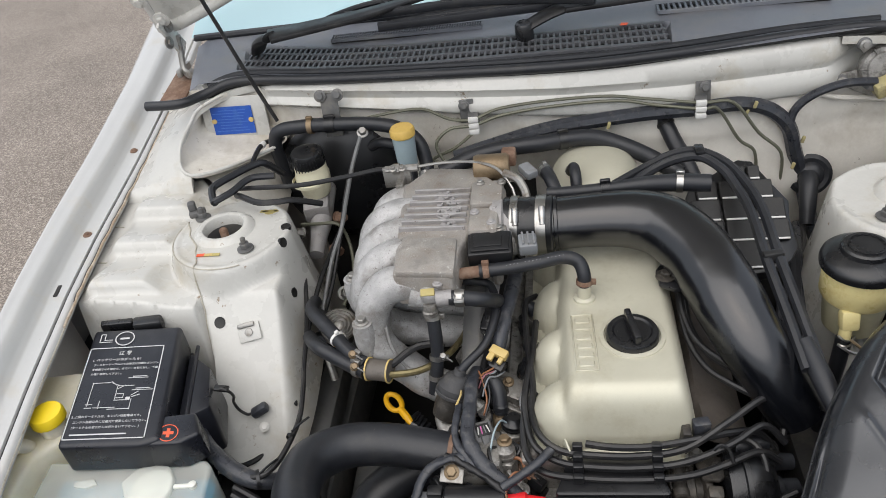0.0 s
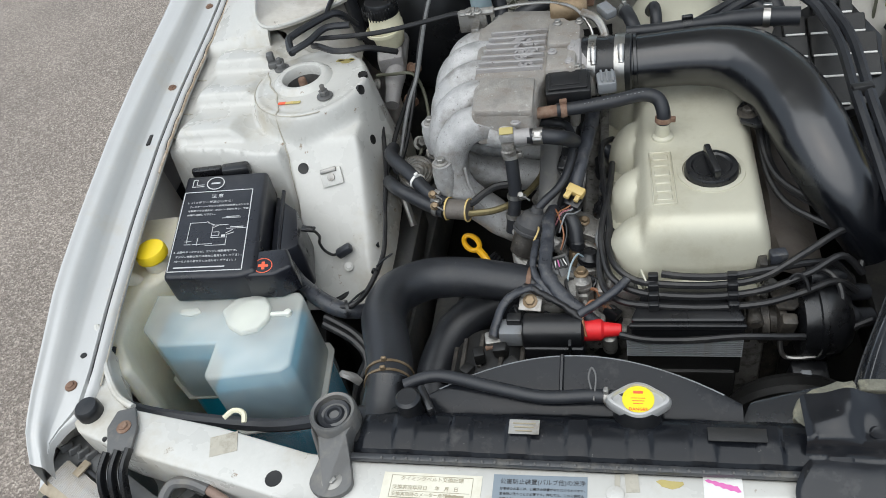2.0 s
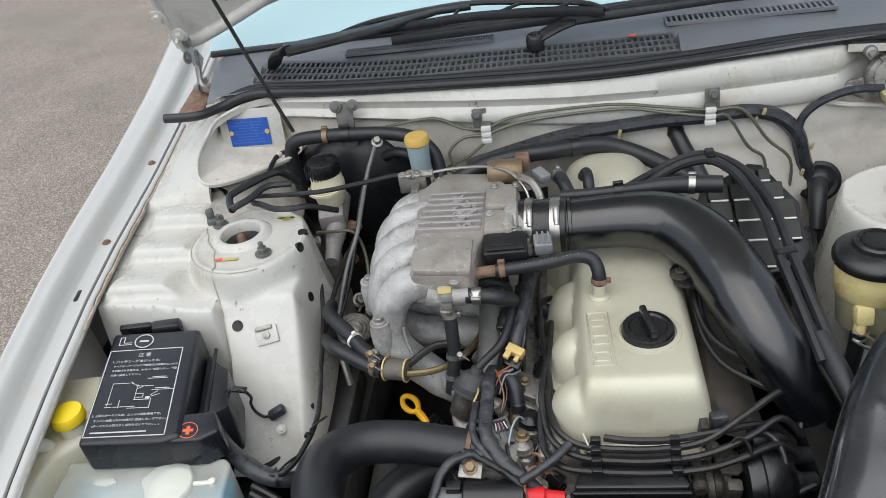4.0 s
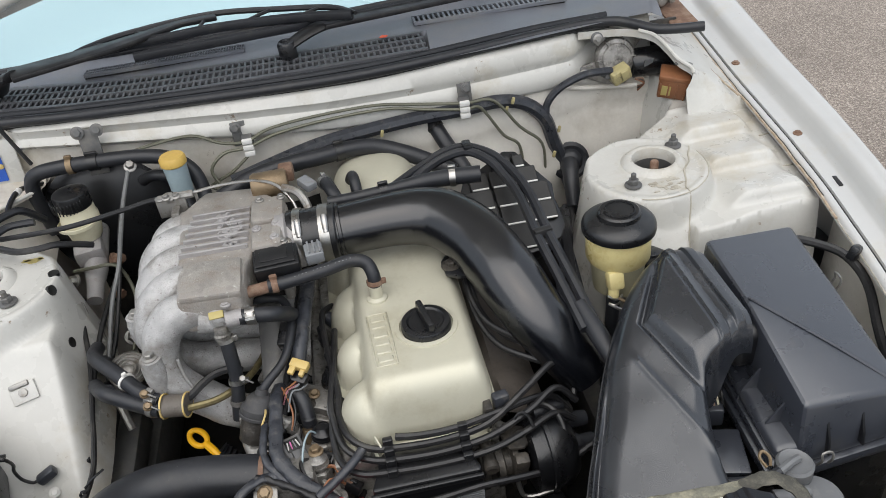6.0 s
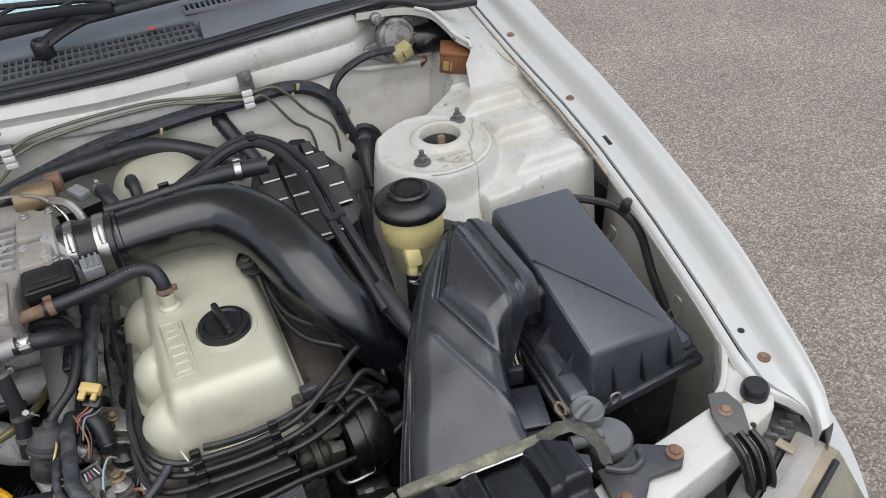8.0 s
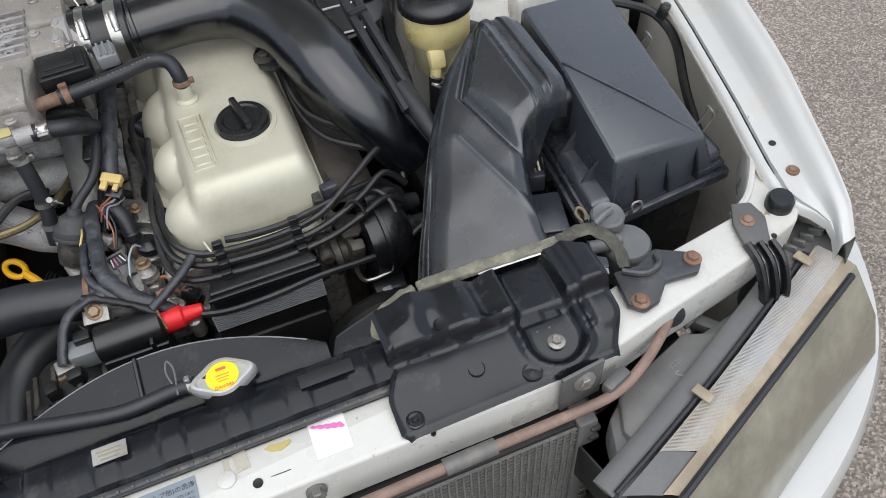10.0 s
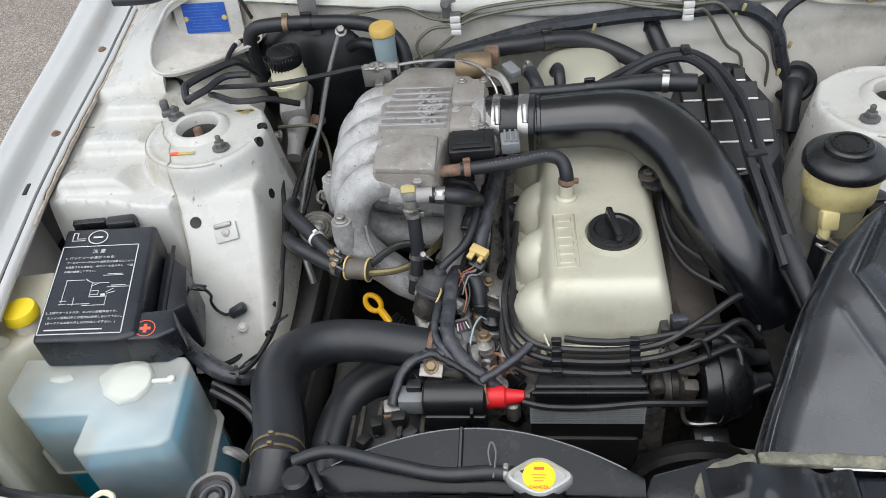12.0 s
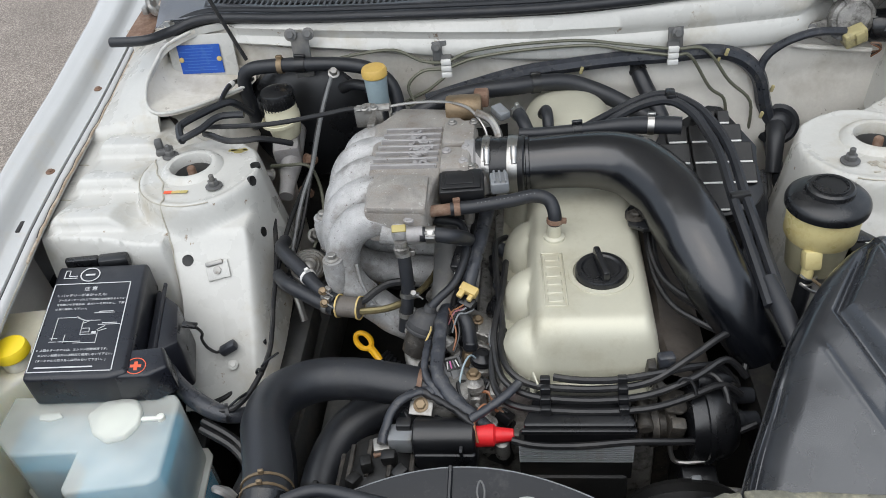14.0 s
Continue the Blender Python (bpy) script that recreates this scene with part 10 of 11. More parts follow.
part("collar", add_box(bmesh.new(), (0.046, 0.05, 0.036), pose(-0.393, 1.140, 0.757, 8, 0, 12), 0.008), M_ALU, mc)
part("union", add_hex(bmesh.new(), (-0.362, 1.135, 0.735), (1, -0.3, 0.2), 0.009, 0.018, 1.3), M_RUST, mc, "rusty pipe union")
part("union", add_hex(bmesh.new(), (-0.365, 1.085, 0.705), (1, -0.5, 0), 0.008, 0.02, 1.3), M_RUST, mc)
part("union", add_hex(bmesh.new(), (-0.420, 1.108, 0.725), (-0.6, -0.5, 0.5), 0.008, 0.012, 1.3), M_ZINC, mc)
part("ring", add_lathe(bmesh.new(), [(0.0295, 0.802), (0.031, 0.803), (0.031, 0.808), (0.0295, 0.809)], pose(-0.397, 1.150, 0), 32, cap=False), M_CREAM, mc)
cable("brake_pipe", [(-0.415, 1.105, 0.745), (-0.38, 1.085, 0.758), (-0.345, 1.085, 0.755), (-0.330, 1.075, 0.72), (-0.325, 1.04, 0.68), (-0.34, 1.00, 0.65)], 0.003, "thin brake pipe looping from the master cylinder", M_BRAKELINE, category="pipe")
cable("clutch_cable", [(-0.302, 1.19, 0.868), (-0.310, 1.16, 0.848), (-0.317, 1.13, 0.826), (-0.319, 1.08, 0.806), (-0.321, 1.03, 0.785), (-0.338, 1.0, 0.748), (-0.352, 0.96, 0.70), (-0.362, 0.90, 0.65), (-0.372, 0.80, 0.57)], 0.0034, "thin grey clutch cable running down from the firewall", M_GREYCABLE)
solo("cable_end", add_hex(bmesh.new(), (-0.300, 1.188, 0.868), (0.2, -0.6, 0.8), 0.007, 0.010, 1.4), M_ZINC, "plated cable end at the firewall", "cable end")
cable("clutch_cable", [(-0.318, 1.19, 0.84), (-0.330, 1.12, 0.795), (-0.340, 1.06, 0.74), (-0.352, 1.0, 0.69), (-0.362, 0.94, 0.66), (-0.370, 0.86, 0.615), (-0.372, 0.78, 0.565), (-0.382, 0.70, 0.50)], 0.0036, "second black cable beside the first", M_WIRE)
solo("cable_tie", add_tube(bmesh.new(), [(-0.43, 0.915, 0.665), (-0.405, 0.92, 0.668), (-0.385, 0.935, 0.665), (-0.372, 0.93, 0.65)], 0.003, 6, 4), M_BLACKPL, "black cable tie with a long tail", "cable tie")
hose("wing_hose", [(-0.375, 1.03, 0.66), (-0.372, 0.985, 0.66), (-0.362, 0.945, 0.68), (-0.345, 0.905, 0.70)], 0.011, "black hose leading down beside the booster")
hose("wing_hose", [(-0.385, 1.01, 0.63), (-0.378, 0.96, 0.635), (-0.366, 0.92, 0.655), (-0.350, 0.885, 0.675)], 0.011, "black hose beside the inner wing")
for k, (x, y, z) in enumerate(((-0.34, 1.02, 0.66), (-0.315, 1.0, 0.655), (-0.33, 0.97, 0.63))):
    sc = thing("pipe_union", (x, y, z), "oily pipe union below the master cylinder", "union", "pipe unions")
    part("nut", add_hex(bmesh.new(), (x, y, z), (0.4, -0.6, 0.6), 0.009, 0.018, 1.4), M_ALUD, sc)

# ---- heater hose across the firewall, filter cup ----
hose("heater_hose", [(-0.462, 1.215, 0.76), (-0.465, 1.215, 0.80), (-0.466, 1.212, 0.846), (-0.450, 1.208, 0.872), (-0.405, 1.205, 0.879), (-0.34, 1.203, 0.879), (-0.28, 1.200, 0.876), (-0.235, 1.19, 0.868), (-0.205, 1.175, 0.848), (-0.195, 1.16, 0.815), (-0.195, 1.14, 0.79)], 0.0118, "thick black heater hose arching along the firewall", bands=((4.2, M_BRASS, 0.009), (4.75, M_BLACKPL, 0.016), (9.5, M_ZINC, 0.009)))
hose("booster_hose", [(-0.30, 1.225, 0.82), (-0.275, 1.21, 0.835), (-0.245, 1.205, 0.825), (-0.232, 1.20, 0.80), (-0.226, 1.18, 0.76)], 0.009, "black vacuum hose curving off the booster")
cup = thing("filter_cup", (-0.222, 1.13, 0.79), "small clouded cup with a yellow lid by the firewall", "cup")
part("bowl", add_lathe(bmesh.new(), [(0.013, 0.816), (0.0165, 0.819), (0.0185, 0.872)], pose(-0.222, 1.142, 0), 24), M_CUP, cup, "clouded blue-grey bowl")
part("lid", add_lathe(bmesh.new(), [(0.0185, 0.870), (0.0205, 0.872), (0.0205, 0.881), (0.018, 0.885), (0.002, 0.886)], pose(-0.222, 1.142, 0), 24), M_CUPLID, cup, "orange-yellow lid")
cup.location.z += 0.011
solo("hose_bracket", add_box(bmesh.new(), (0.030, 0.004, 0.075), pose(-0.357, 1.222, 0.888, -12, 0, 6), 0.0015), M_GREYSTEEL, "grey steel bracket on the firewall", "bracket")
for x in (-0.370, -0.340):
    solo("bracket_nut", add_hex(bmesh.new(), (x, 1.224, 0.923), (0, -1, 0.4), 0.007, 0.006, 1.5), M_GREYSTEEL, "grey hex nut at the firewall ridge", "nut", "firewall nuts")
for x0 in (-0.115, 0.250):
    fb = thing("pipe_bracket", (x0 - 0.01, 1.225, 0.86), "grey bracket with white pipe clips on the firewall", "bracket", "firewall pipe brackets")
    part("tab", add_box(bmesh.new(), (0.024, 0.003, 0.040), pose(x0 - 0.010 if x0 < 0 else x0 + 0.004, 1.222, 0.876, -10, 0, 6), 0.001), M_GREYSTEEL, fb)
    part("bolt", add_hex(bmesh.new(), (x0 - 0.014 if x0 < 0 else x0 + 0.006, 1.218, 0.888), (0, -1, 0.3), 0.0065, 0.006, 1.4), M_GREYSTEEL, fb)
    part("arm", add_box(bmesh.new(), (0.018, 0.012, 0.018), pose(x0, 1.218, 0.864, 20, 0, 0), 0.001), M_GREYSTEEL, fb)
    for k in range(3):
        part("pipe_clip", add_box(bmesh.new(), (0.017, 0.010, 0.009), pose(x0, 1.210, 0.866 - 0.011 * k), 0.0015), M_LABELW, fb, "white plastic pipe clip")
LINES = [[(-0.33, 1.205, 0.858), (-0.27, 1.208, 0.868), (-0.20, 1.21, 0.872), (-0.155, 1.206, 0.852), (-0.115, 1.205, 0.848), (-0.075, 1.208, 0.862), (0.0, 1.212, 0.868), (0.10, 1.214, 0.868), (0.17, 1.212, 0.858), (0.25, 1.205, 0.848), (0.30, 1.21, 0.842), (0.345, 1.215, 0.80), (0.385, 1.218, 0.758), (0.39, 1.22, 0.70)],
         [(-0.17, 1.18, 0.805), (-0.18, 1.19, 0.82), (-0.155, 1.20, 0.836), (-0.115, 1.205, 0.837), (-0.065, 1.208, 0.851), (0.02, 1.212, 0.858), (0.12, 1.214, 0.858), (0.18, 1.211, 0.847), (0.25, 1.205, 0.837), (0.278, 1.21, 0.832), (0.315, 1.215, 0.79), (0.342, 1.218, 0.765), (0.35, 1.22, 0.72)],
         [(-0.115, 1.205, 0.826), (-0.15, 1.20, 0.812), (-0.19, 1.195, 0.80), (-0.14, 1.19, 0.792), (-0.08, 1.19, 0.80), (-0.02, 1.20, 0.815)]]
for pts in LINES:
    pts = [(x, y + 0.004, z + 0.018 * smoothstep(0.80, 0.83, z)) for x, y, z in pts]
    cable("brake_pipe", pts, 0.0027, "thin green-grey brake pipe along the firewall", M_BRAKELINE, category="pipe", group="firewall pipes")
hose("rear_coolant_hose", [(-0.165, 1.12, 0.82), (-0.11, 1.14, 0.836), (-0.05, 1.15, 0.842), (-0.006, 1.152, 0.844), (0.045, 1.165, 0.842), (0.087, 1.17, 0.836), (0.130, 1.162, 0.822), (0.167, 1.15, 0.806), (0.21, 1.13, 0.785)], 0.0135, "black coolant hose behind the engine", bands=((3.7, M_BLACKPL, 0.014),))
hose("heater_pipe", [(0.193, 1.262, 0.826), (0.197, 1.24, 0.824), (0.211, 1.212, 0.798), (0.228, 1.178, 0.773), (0.245, 1.14, 0.74)], 0.0135, "black heater pipe bending off the firewall", bands=((1.2, M_DARK, 0.006),))
solo("pipe_grommet", add_lathe(bmesh.new(), [(0.022, -0.004), (0.024, 0.003), (0.015, 0.010)], axis_pose((0.193, 1.268, 0.828), (0, -1, 0.05)), 24), M_RUBBER, "round black firewall grommet", "grommet")
hose("breather_hose", [(0.020, 0.992, 0.846), (0.012, 1.012, 0.858), (0.006, 1.032, 0.860), (0.000, 1.05, 0.856)], 0.0095, "short black hose beside the rear cover", bands=((2.5, M_STEEL, 0.008),))
hose("breather_hose", [(0.048, 1.020, 0.80), (0.047, 1.035, 0.835), (0.046, 1.05, 0.848), (0.044, 1.068, 0.846), (0.040, 1.085, 0.83)], 0.0085, "short black breather hose bent like a hook", bands=((0.5, M_STEEL, 0.008),))
hose("balance_pipe", [(0.005, 0.976, 0.862), (0.05, 0.974, 0.864), (0.10, 0.977, 0.865), (0.145, 0.979, 0.866), (0.185, 0.978, 0.866), (0.225, 0.972, 0.866)], [0.008, 0.008, 0.0085, 0.0115, 0.0125, 0.012], "black breather pipe above the intake pipe", bands=((1.7, M_BLACKPL, 0.012), (4.0, M_STEEL, 0.009)))

# hoses looping over to the right
for k, off in enumerate((0.0, 0.016)):
    cable("purge_hose", [(0.10 + off, 1.015 - off, 0.845), (0.145, 1.044 - off, 0.852), (0.185, 1.060 - off, 0.862), (0.222, 1.062 - off, 0.864), (0.256 - off * 0.5, 1.035 - off, 0.858), (0.276 - off, 0.99, 0.850), (0.286 - off, 0.935, 0.842), (0.288 - off, 0.849, 0.830), (0.296 - off, 0.775, 0.808), (0.304 - off, 0.70, 0.785)], 0.0068, "black hose looping over the finned cover", M_RUBBER, category="hose", group="purge hoses")
solo("hose_joint", add_tube(bmesh.new(), [(0.292, 0.735, 0.797), (0.302, 0.69, 0.781), (0.310, 0.65, 0.765)], [0.0095, 0.012, 0.010], 12, 5), M_RUBBER, "thick black hose sleeve beside the duct", "sleeve")
solo("hose_tie", add_box(bmesh.new(), (0.014, 0.024, 0.018), pose(0.222, 1.054, 0.866), 0.003), M_BLACKPL, "black double hose clip", "clip")
solo("hose_tie", add_box(bmesh.new(), (0.026, 0.012, 0.016), pose(0.280, 0.85, 0.831, 0, 0, 8), 0.003), M_BLACKPL, "black double hose clip", "clip")

# ---- ribbed black cover behind the intake pipe ----
rcv = thing("ribbed_cover", (0.28, 0.99, 0.62), "black cover with stepped ribs behind the intake pipe", "cover")
face = plane_pose((0.285, 0.990, 0.800), (1, 0.06, -0.05), (-0.06, 0.86, 0.42))
COVER = [(-0.0023, 0.0916), (0.0177, 0.088), (0.0396, 0.0473), (0.0568, 0.0179), (0.0526, -0.0074), (0.0546, -0.0324), (0.0547, -0.0568), (0.0413, -0.076), (0.0061, -0.0917), (-0.060, -0.100), (-0.085, -0.050), (-0.085, 0.030), (-0.0762, 0.0488), (-0.0403, 0.0688)]
part("panel", add_prism(bmesh.new(), COVER, -0.030, 0.0, face, 0.003), M_BLACKPL, rcv, "", 40)


def cover_span(v):
    """Left and right end of the cover's outline at the height v of its face."""
    cuts = []
    for (ua, va), (ub, vb) in zip(COVER, COVER[1:] + COVER[:1]):
        if (va - v) * (vb - v) < 0:
            cuts.append(ua + (ub - ua) * (v - va) / (vb - va))
    return min(cuts), max(cuts)


STEPS = (0.090, 0.076, 0.052, 0.0215, -0.013, -0.046, -0.088)
for v0, v1 in zip(STEPS, STEPS[1:]):
    a0, b0 = cover_span(v0 - 0.002)
    a1, b1 = cover_span(v1 + 0.002)
    lo, hi = max(a0, a1) + 0.002, min(b0, b1) - 0.001
    for c in range(-2, 2):
        ua, ub = max(lo, 0.004 + 0.0435 * c), min(hi, 0.0475 + 0.0435 * c + (0.02 if c == 1 else 0))
        if ub - ua < 0.008:
            continue
        mid = (ua + ub) / 2
        part("pad", add_box(bmesh.new(), (ub - ua - 0.003, v0 - v1 - 0.002, 0.010), face @ pose(mid, (v0 + v1) / 2, 0.003, 9, 0, 0), 0.0015, 1), M_DARK, rcv)
        # White strip paints the sky's glint along each rib's front edge.
        part("pad_edge", add_box(bmesh.new(), (ub - ua - 0.007, 0.0030, 0.0024), face @ pose(mid, v1 + 0.0015, 0.0072 - 0.08 * (v0 - v1 - 0.03), 9, 0, 0), 0.0008, 1), M_LABELW, rcv, "white strip for the sky's glint on the rib edge")
part("support_leg", add_box(bmesh.new(), (0.10, 0.14, 0.40), pose(0.285, 1.02, 0.56), 0.01), M_DARK, rcv)

# ---- wiring at the firewall, right half ----
cable("firewall_loom", [(-0.15, 1.185, 0.81), (-0.08, 1.195, 0.825), (0.0, 1.205, 0.84), (0.08, 1.212, 0.846), (0.17, 1.218, 0.850), (0.25, 1.225, 0.848), (0.31, 1.232, 0.848), (0.359, 1.235, 0.834), (0.394, 1.235, 0.800), (0.411, 1.235, 0.748), (0.429, 1.238, 0.696), (0.437, 1.21, 0.652), (0.447, 1.17, 0.613)], 0.0125, "thick taped wiring loom along the firewall", M_CORR, category="loom")
cable("firewall_loom", [(-0.14, 1.17, 0.80), (-0.08, 1.18, 0.812), (-0.02, 1.19, 0.818), (0.05, 1.20, 0.835)], 0.007, "thin taped wiring loom below the brake pipes", M_WIRE, category="loom")
cable("motor_loom", [(0.52, 1.245, 0.862), (0.47, 1.235, 0.868), (0.425, 1.235, 0.852), (0.40, 1.235, 0.825), (0.396, 1.23, 0.79)], 0.007, "black loom from the wiper motor", M_CORR, category="loom")
gr = thing("loom_grommet", (0.445, 1.29, 0.67), "large black rubber grommet with a loom through the firewall", "grommet")
part("disc", add_lathe(bmesh.new(), [(0.042, -0.004), (0.044, 0.004), (0.036, 0.010), (0.028, 0.008), (0.024, 0.014), (0.015, 0.02)], axis_pose((0.440, 1.236, 0.703), (-0.1, -1, 0.35)) @ Matrix.Scale(0.82, 4), 32), M_RUBBER, gr)
part("neck", add_tube(bmesh.new(), [(0.438, 1.236, 0.704), (0.432, 1.205, 0.695), (0.425, 1.165, 0.65)], [0.018, 0.015, 0.012], 12, 5), M_RUBBER, gr)
for x, y, z in ((0.105, 1.21, 0.842), (0.335, 1.226, 0.852), (0.325, 1.235, 0.835), (0.405, 1.225, 0.735), (0.418, 1.235, 0.778)):
    solo("yellow_tape", add_box(bmesh.new(), (0.005, 0.006, 0.012), pose(x, y - 0.010, z, 0, 15, 0), 0.0015), M_OLDPLUG, "scrap of yellow tape on the loom", "tape", "yellow tapes")

# ---- wiper motor and brown module in the right pocket ----
wm = thing("wiper_motor", (0.53, 1.28, 0.82), "grimy cast wiper motor in the corner pocket", "wiper motor")
star = [(0.490, 0.925), (0.500, 0.938), (0.516, 0.934), (0.530, 0.908), (0.548, 0.908), (0.572, 0.930), (0.590, 0.930), (0.596, 0.915), (0.575, 0.890), (0.578, 0.850), (0.555, 0.832), (0.520, 0.835), (0.488, 0.850), (0.470, 0.852), (0.466, 0.868), (0.480, 0.875), (0.508, 0.880), (0.512, 0.900)]
part("bracket", add_prism(bmesh.new(), [(x - 0.53, z - 0.88) for x, z in star], -0.004, 0.003, plane_pose((0.53, 1.280, 0.880), (1, 0, 0), (0, 0.2, 1)), 0.0018), M_ALUD, wm, "dirty three-armed cast bracket", 40)
gm = axis_pose((0.536, 1.276, 0.882), (0, -1, 0.25))
part("gear_case", add_lathe(bmesh.new(), [(0.036, -0.004), (0.036, 0.008), (0.033, 0.013), (0.027, 0.014), (0.025, 0.017), (0.010, 0.018), (0.002, 0.018)], gm, 28), M_ALUD, wm)
for k in range(6):
    part("case_rib", add_box(bmesh.new(), (0.0025, 0.012, 0.004), gm @ pose(0.030 * math.cos(k * 1.05), 0.030 * math.sin(k * 1.05), 0.014, 0, 0, math.degrees(k * 1.05) - 90), 0.0008, 1), M_ALUD, wm)
part("motor_can", add_lathe(bmesh.new(), [(0.023, 0), (0.026, 0.005), (0.026, 0.070), (0.021, 0.076)], axis_pose((0.566, 1.276, 0.865), (1, -0.05, 0.0)), 24), M_BLACKPL, wm, "black cylindrical motor can")
part("can_label", add_box(bmesh.new(), (0.016, 0.0008, 0.020), pose(0.590, 1.2495, 0.870, 12, 0, 4), 0), M_GREYPL, wm, "torn silver label")
part("connector", add_box(bmesh.new(), (0.036, 0.024, 0.026), pose(0.535, 1.244, 0.864, 10, -20, 8), 0.004), M_OLDPLUG, wm, "yellowed connector")
part("connector_latch", add_box(bmesh.new(), (0.014, 0.006, 0.020), pose(0.540, 1.231, 0.866, 10, -20, 8), 0.0015), M_OLDPLUG, wm)
part("dark_plug", add_box(bmesh.new(), (0.020, 0.018, 0.018), pose(0.516, 1.250, 0.866, 0, 20, 15), 0.003), M_HOUSING, wm)
for k in range(3):
    part("lead", add_tube(bmesh.new(), [(0.562, 1.24, 0.852), (0.574, 1.236, 0.852 - 0.003 * k), (0.578, 1.238, 0.840), (0.572, 1.25, 0.832 - 0.004 * k)], 0.0018, 6, 4), (M_RUST, M_WIRE, M_BROWN)[k], wm)
for x, z in ((0.503, 0.924), (0.583, 0.919), (0.478, 0.863)):
    part("grommet", add_lathe(bmesh.new(), [(0.011, 0), (0.0105, 0.006), (0.007, 0.008)], axis_pose((x, 1.277, z), (0, -1, 0.2)), 18), M_HOUSING, wm)
    part("ear_bolt", add_hex(bmesh.new(), (x, 1.268, z), (0, -1, 0.2), 0.0055, 0.006, 1.6), M_ZINC, wm)
wm.location.z -= 0.010
bx = thing("brown_module", (0.612, 1.19, 0.80), "brown plastic module box beside the hinge", "module")
BM = pose(0.612, 1.192, 0.844, 12, 8, -26) @ Matrix.Scale(0.86, 4)
part("case", add_box(bmesh.new(), (0.056, 0.040, 0.050), BM, 0.003), M_BROWN, bx)
part("lid", add_box(bmesh.new(), (0.060, 0.044, 0.010), BM @ pose(0, 0, 0.022), 0.002), M_BROWN, bx)
part("label", add_box(bmesh.new(), (0.018, 0.001, 0.022), BM @ pose(-0.012, -0.0205, -0.006), 0), M_OCHRE, bx)
for k in range(4):
    part("rib", add_box(bmesh.new(), (0.003, 0.003, 0.034), BM @ pose(-0.024 + 0.016 * k, -0.021, -0.006), 0.0006, 1), M_BROWN, bx)
part("bracket", add_box(bmesh.new(), (0.030, 0.018, 0.004), pose(0.622, 1.180, 0.882, 0, 16, -25), 0.001), M_GREYSTEEL, bx, "rusty mounting bracket")
part("bracket_foot", add_box(bmesh.new(), (0.02, 0.03, 0.05), pose(0.628, 1.20, 0.812), 0.003), M_BROWN, bx)

# ---- left pocket: blue plate, cables, tie-downs ----
idp = thing("identification_plate", (-0.553, 1.265, 0.84), "blue metal identification plate with two rivets", "plate")
IP = plane_pose((-0.553, 1.262, 0.873), (1, 0.04, -0.03), (-0.05, 0.10, 1))
part("backing", add_box(bmesh.new(), (0.118, 0.086, 0.004), IP @ pose(0.004, 0, -0.004), 0.0015), M_BAY, idp, "white backing panel")
part("plate", add_box(bmesh.new(), (0.076, 0.052, 0.0012), IP, 0.0003, 1), M_BLUEPL, idp)
bm = bmesh.new()
for k in range(8):
    add_box(bm, (0.050 + 0.012 * math.sin(k * 2.1), 0.0014, 0.0004), IP @ pose(-0.002 + 0.003 * math.cos(k * 3), 0.019 - 0.0055 * k, 0.0008), 0)
part("print", bm, M_BLUEINK, idp)
for dx in (-0.034, 0.034):
    part("rivet", add_lathe(bmesh.new(), [(0.0045, 0), (0.0045, 0.002), (0.002, 0.003)], IP @ pose(dx, 0.0, 0.0004), 12), M_BEIGE, idp)
cable("bonnet_cable", [(-0.468, 1.26, 0.83), (-0.486, 1.215, 0.848), (-0.487, 1.17, 0.852), (-0.484, 1.135, 0.850)], 0.0042, "black cable tucked behind the strut tower", M_WIRE)
solo("cable_tag", add_band(bmesh.new(), (-0.487, 1.205, 0.849), (0.1, 1, -0.1), 0.0042, 0.012, 0.0012), M_LABELW, "white tape round a thin cable", "tape")
cable("bonnet_cable", [(-0.450, 1.170, 0.81), (-0.468, 1.150, 0.843), (-0.484, 1.135, 0.849), (-0.507, 1.106, 0.850), (-0.526, 1.080, 0.850), (-0.531, 1.066, 0.849), (-0.521, 1.040, 0.848), (-0.513, 1.027, 0.847)], 0.0062, "black sleeve bending over the strut tower", M_RUBBER, sub=8)
cable("bonnet_cable", [(-0.514, 1.027, 0.849), (-0.502, 1.034, 0.852), (-0.487, 1.050, 0.854), (-0.476, 1.072, 0.856), (-0.462, 1.084, 0.856), (-0.43, 1.088, 0.854)], 0.0058, "black sleeve bending over the strut tower", M_RUBBER, sub=8)
cable("bonnet_cable", [(-0.490, 1.06, 0.838), (-0.473, 1.042, 0.846), (-0.440, 1.020, 0.848), (-0.410, 1.018, 0.848), (-0.385, 1.024, 0.846), (-0.35, 1.05, 0.82)], 0.0050, "black cable beside the strut tower", M_WIRE)
ck = thing("cable_clamp", (-0.547, 1.062, 0.824), "grey clamp on the strut tower edge", "clamp")
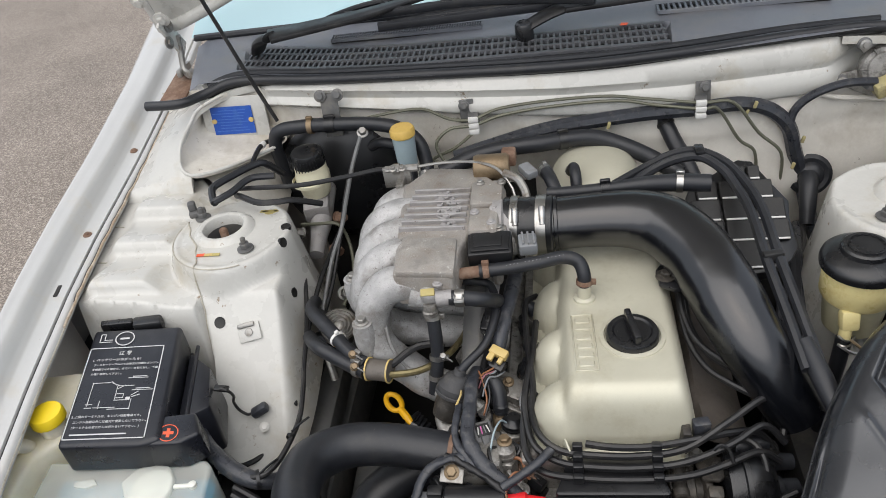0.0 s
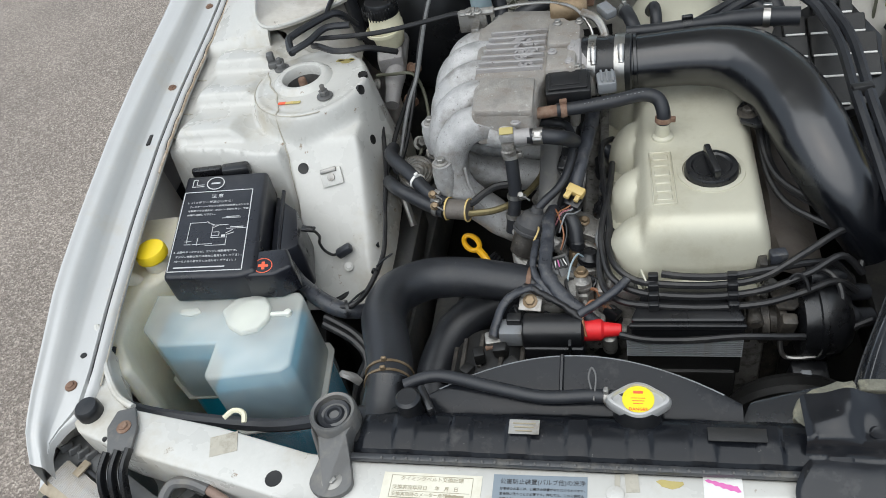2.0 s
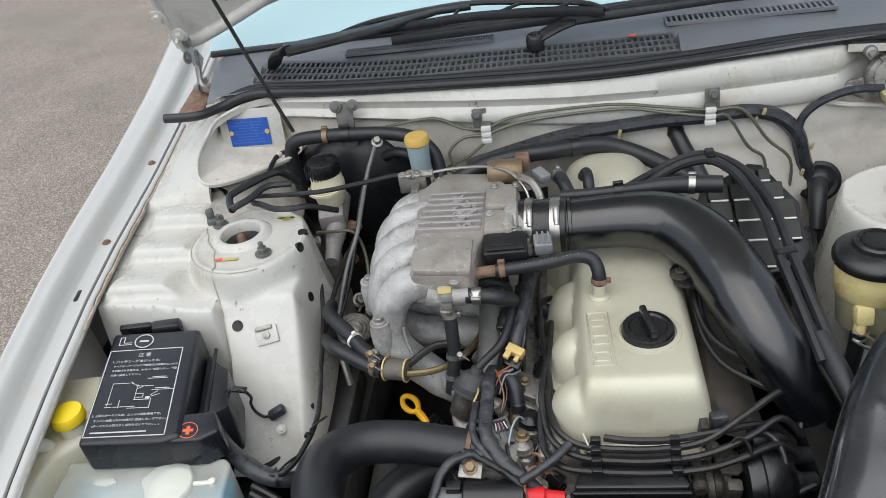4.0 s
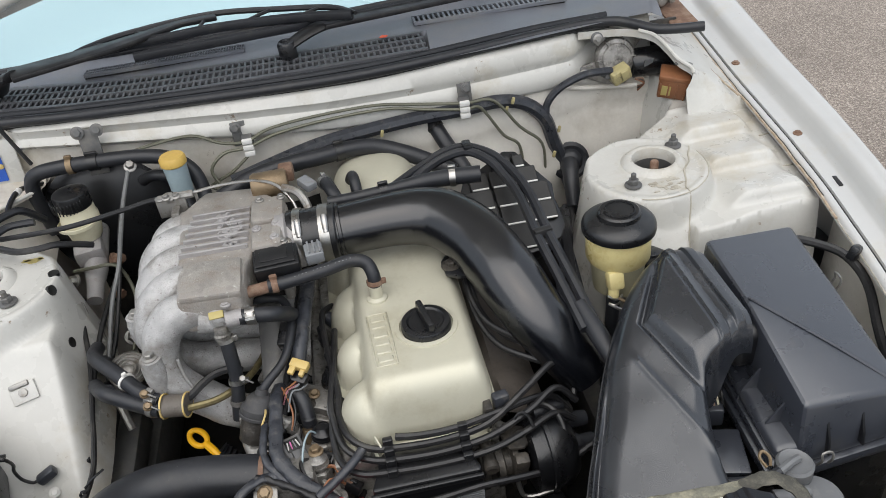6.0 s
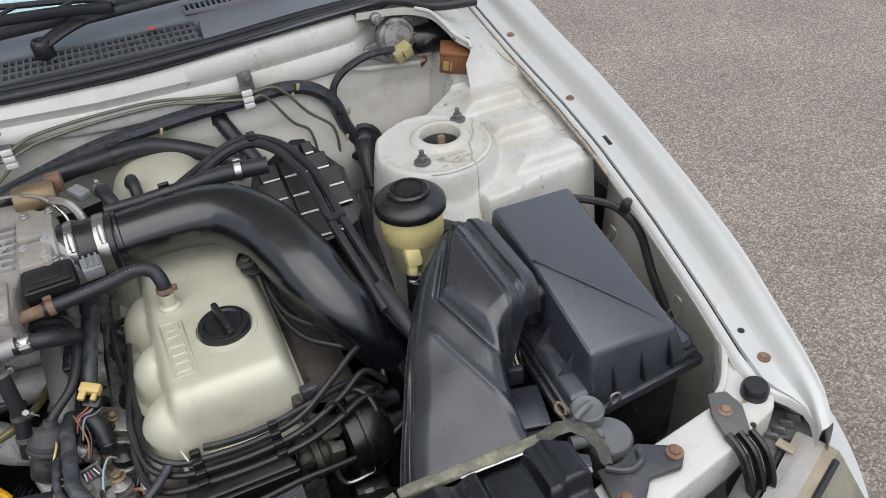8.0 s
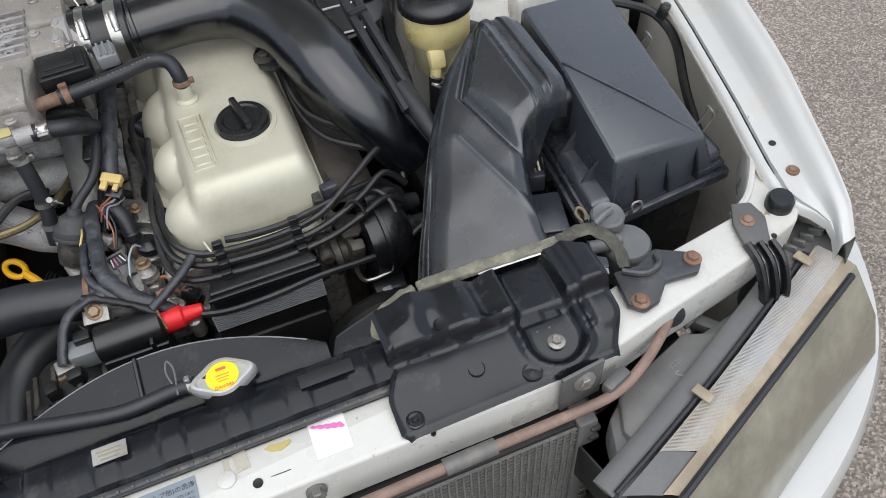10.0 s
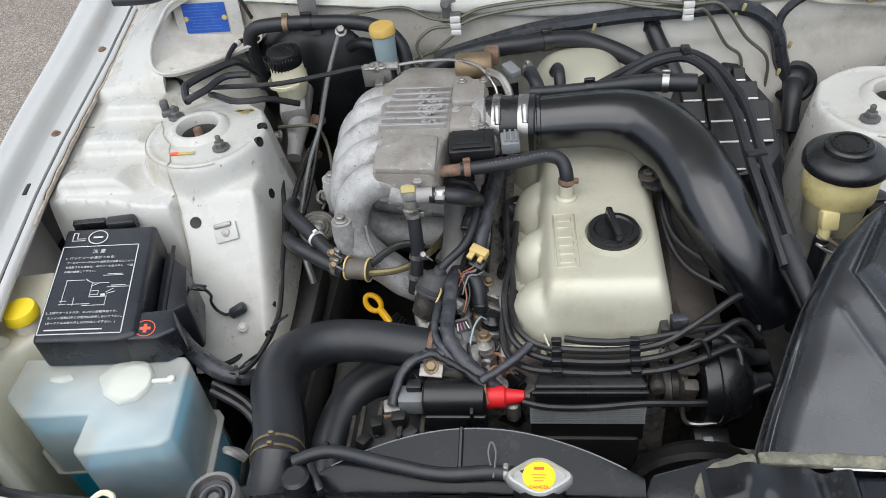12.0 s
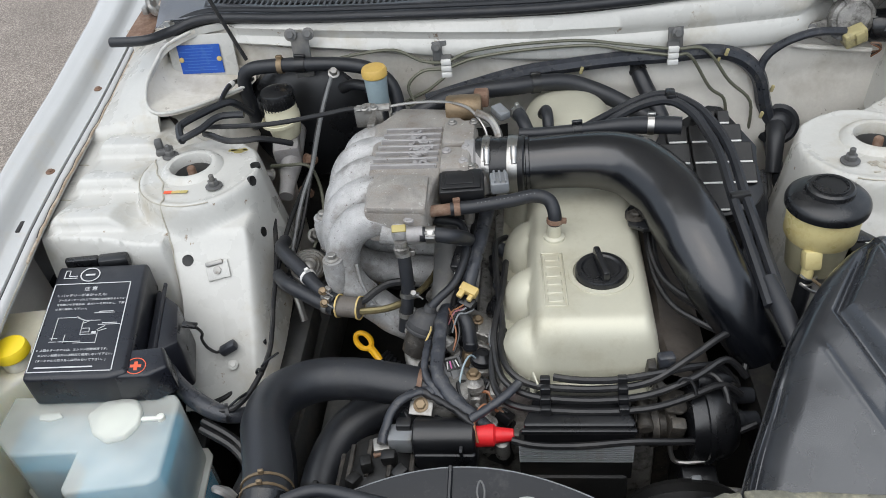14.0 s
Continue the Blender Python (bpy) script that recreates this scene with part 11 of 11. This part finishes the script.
part("foot", add_box(bmesh.new(), (0.026, 0.016, 0.010), pose(-0.548, 1.028, 0.830, 0, 0, 20), 0.003), M_GREYSTEEL, ck)
part("jaw", add_box(bmesh.new(), (0.012, 0.014, 0.016), pose(-0.556, 1.032, 0.840, 0, 0, 20), 0.003), M_GREYSTEEL, ck)
wp = thing("wing_clip", (-0.452, 0.805, 0.63), "small pressed clip on the white inner wing", "clip")
u0, y0 = 0.428, 0.842
z0 = apron_height(u0, y0)
nw = Vector((-(apron_height(u0 - 0.004, y0) - apron_height(u0 + 0.004, y0)), apron_height(u0, y0 - 0.004) - apron_height(u0, y0 + 0.004), 0.008)).normalized()
WP = plane_pose((-u0, y0, z0), Vector((1, 0.35, 0)) - nw * nw.dot(Vector((1, 0.35, 0))), nw.cross(Vector((1, 0.35, 0))))
part("plate", add_box(bmesh.new(), (0.034, 0.026, 0.004), WP @ pose(0, 0, 0.002), 0.0015), M_BAY, wp)
part("upper_fold", add_box(bmesh.new(), (0.026, 0.007, 0.006), WP @ pose(-0.002, 0.011, 0.005), 0.002), M_ZINC, wp)
part("hole", add_lathe(bmesh.new(), [(0.006, 0.003), (0.006, 0.0065), (0.003, 0.007)], WP, 8), M_ZINC, wp)
bm = bmesh.new()
for k, (dx, dy, r) in enumerate(((0.0, 0.0, 0.012), (0.012, 0.004, 0.008), (-0.011, 0.003, 0.007))):
    x, y = -0.430 + dx, 1.030 + dy
    add_prism(bm, [(x + r * math.cos(a) * (1 + 0.3 * math.sin(3 * a + k)), y + 0.5 * r * math.sin(a)) for a in [2 * math.pi * j / 12 for j in range(12)]], 0.8222, 0.8232, None, 0)
solo("paint_dab", bm, M_OCHRE, "ochre paint dab on the strut tower", "paint mark")
for x, mt in ((-0.524, M_REDINK), (-0.508, M_BEIGE), (-0.492, M_OCHRE)):
    solo("tape_mark", add_box(bmesh.new(), (0.012, 0.006, 0.0008), pose(-0.494 + (x + 0.508) * 0.75, 0.922, 0.8238, 0, 0, 4), 0), mt, "strip of coloured tape on the strut tower", "tape", "tape strips")
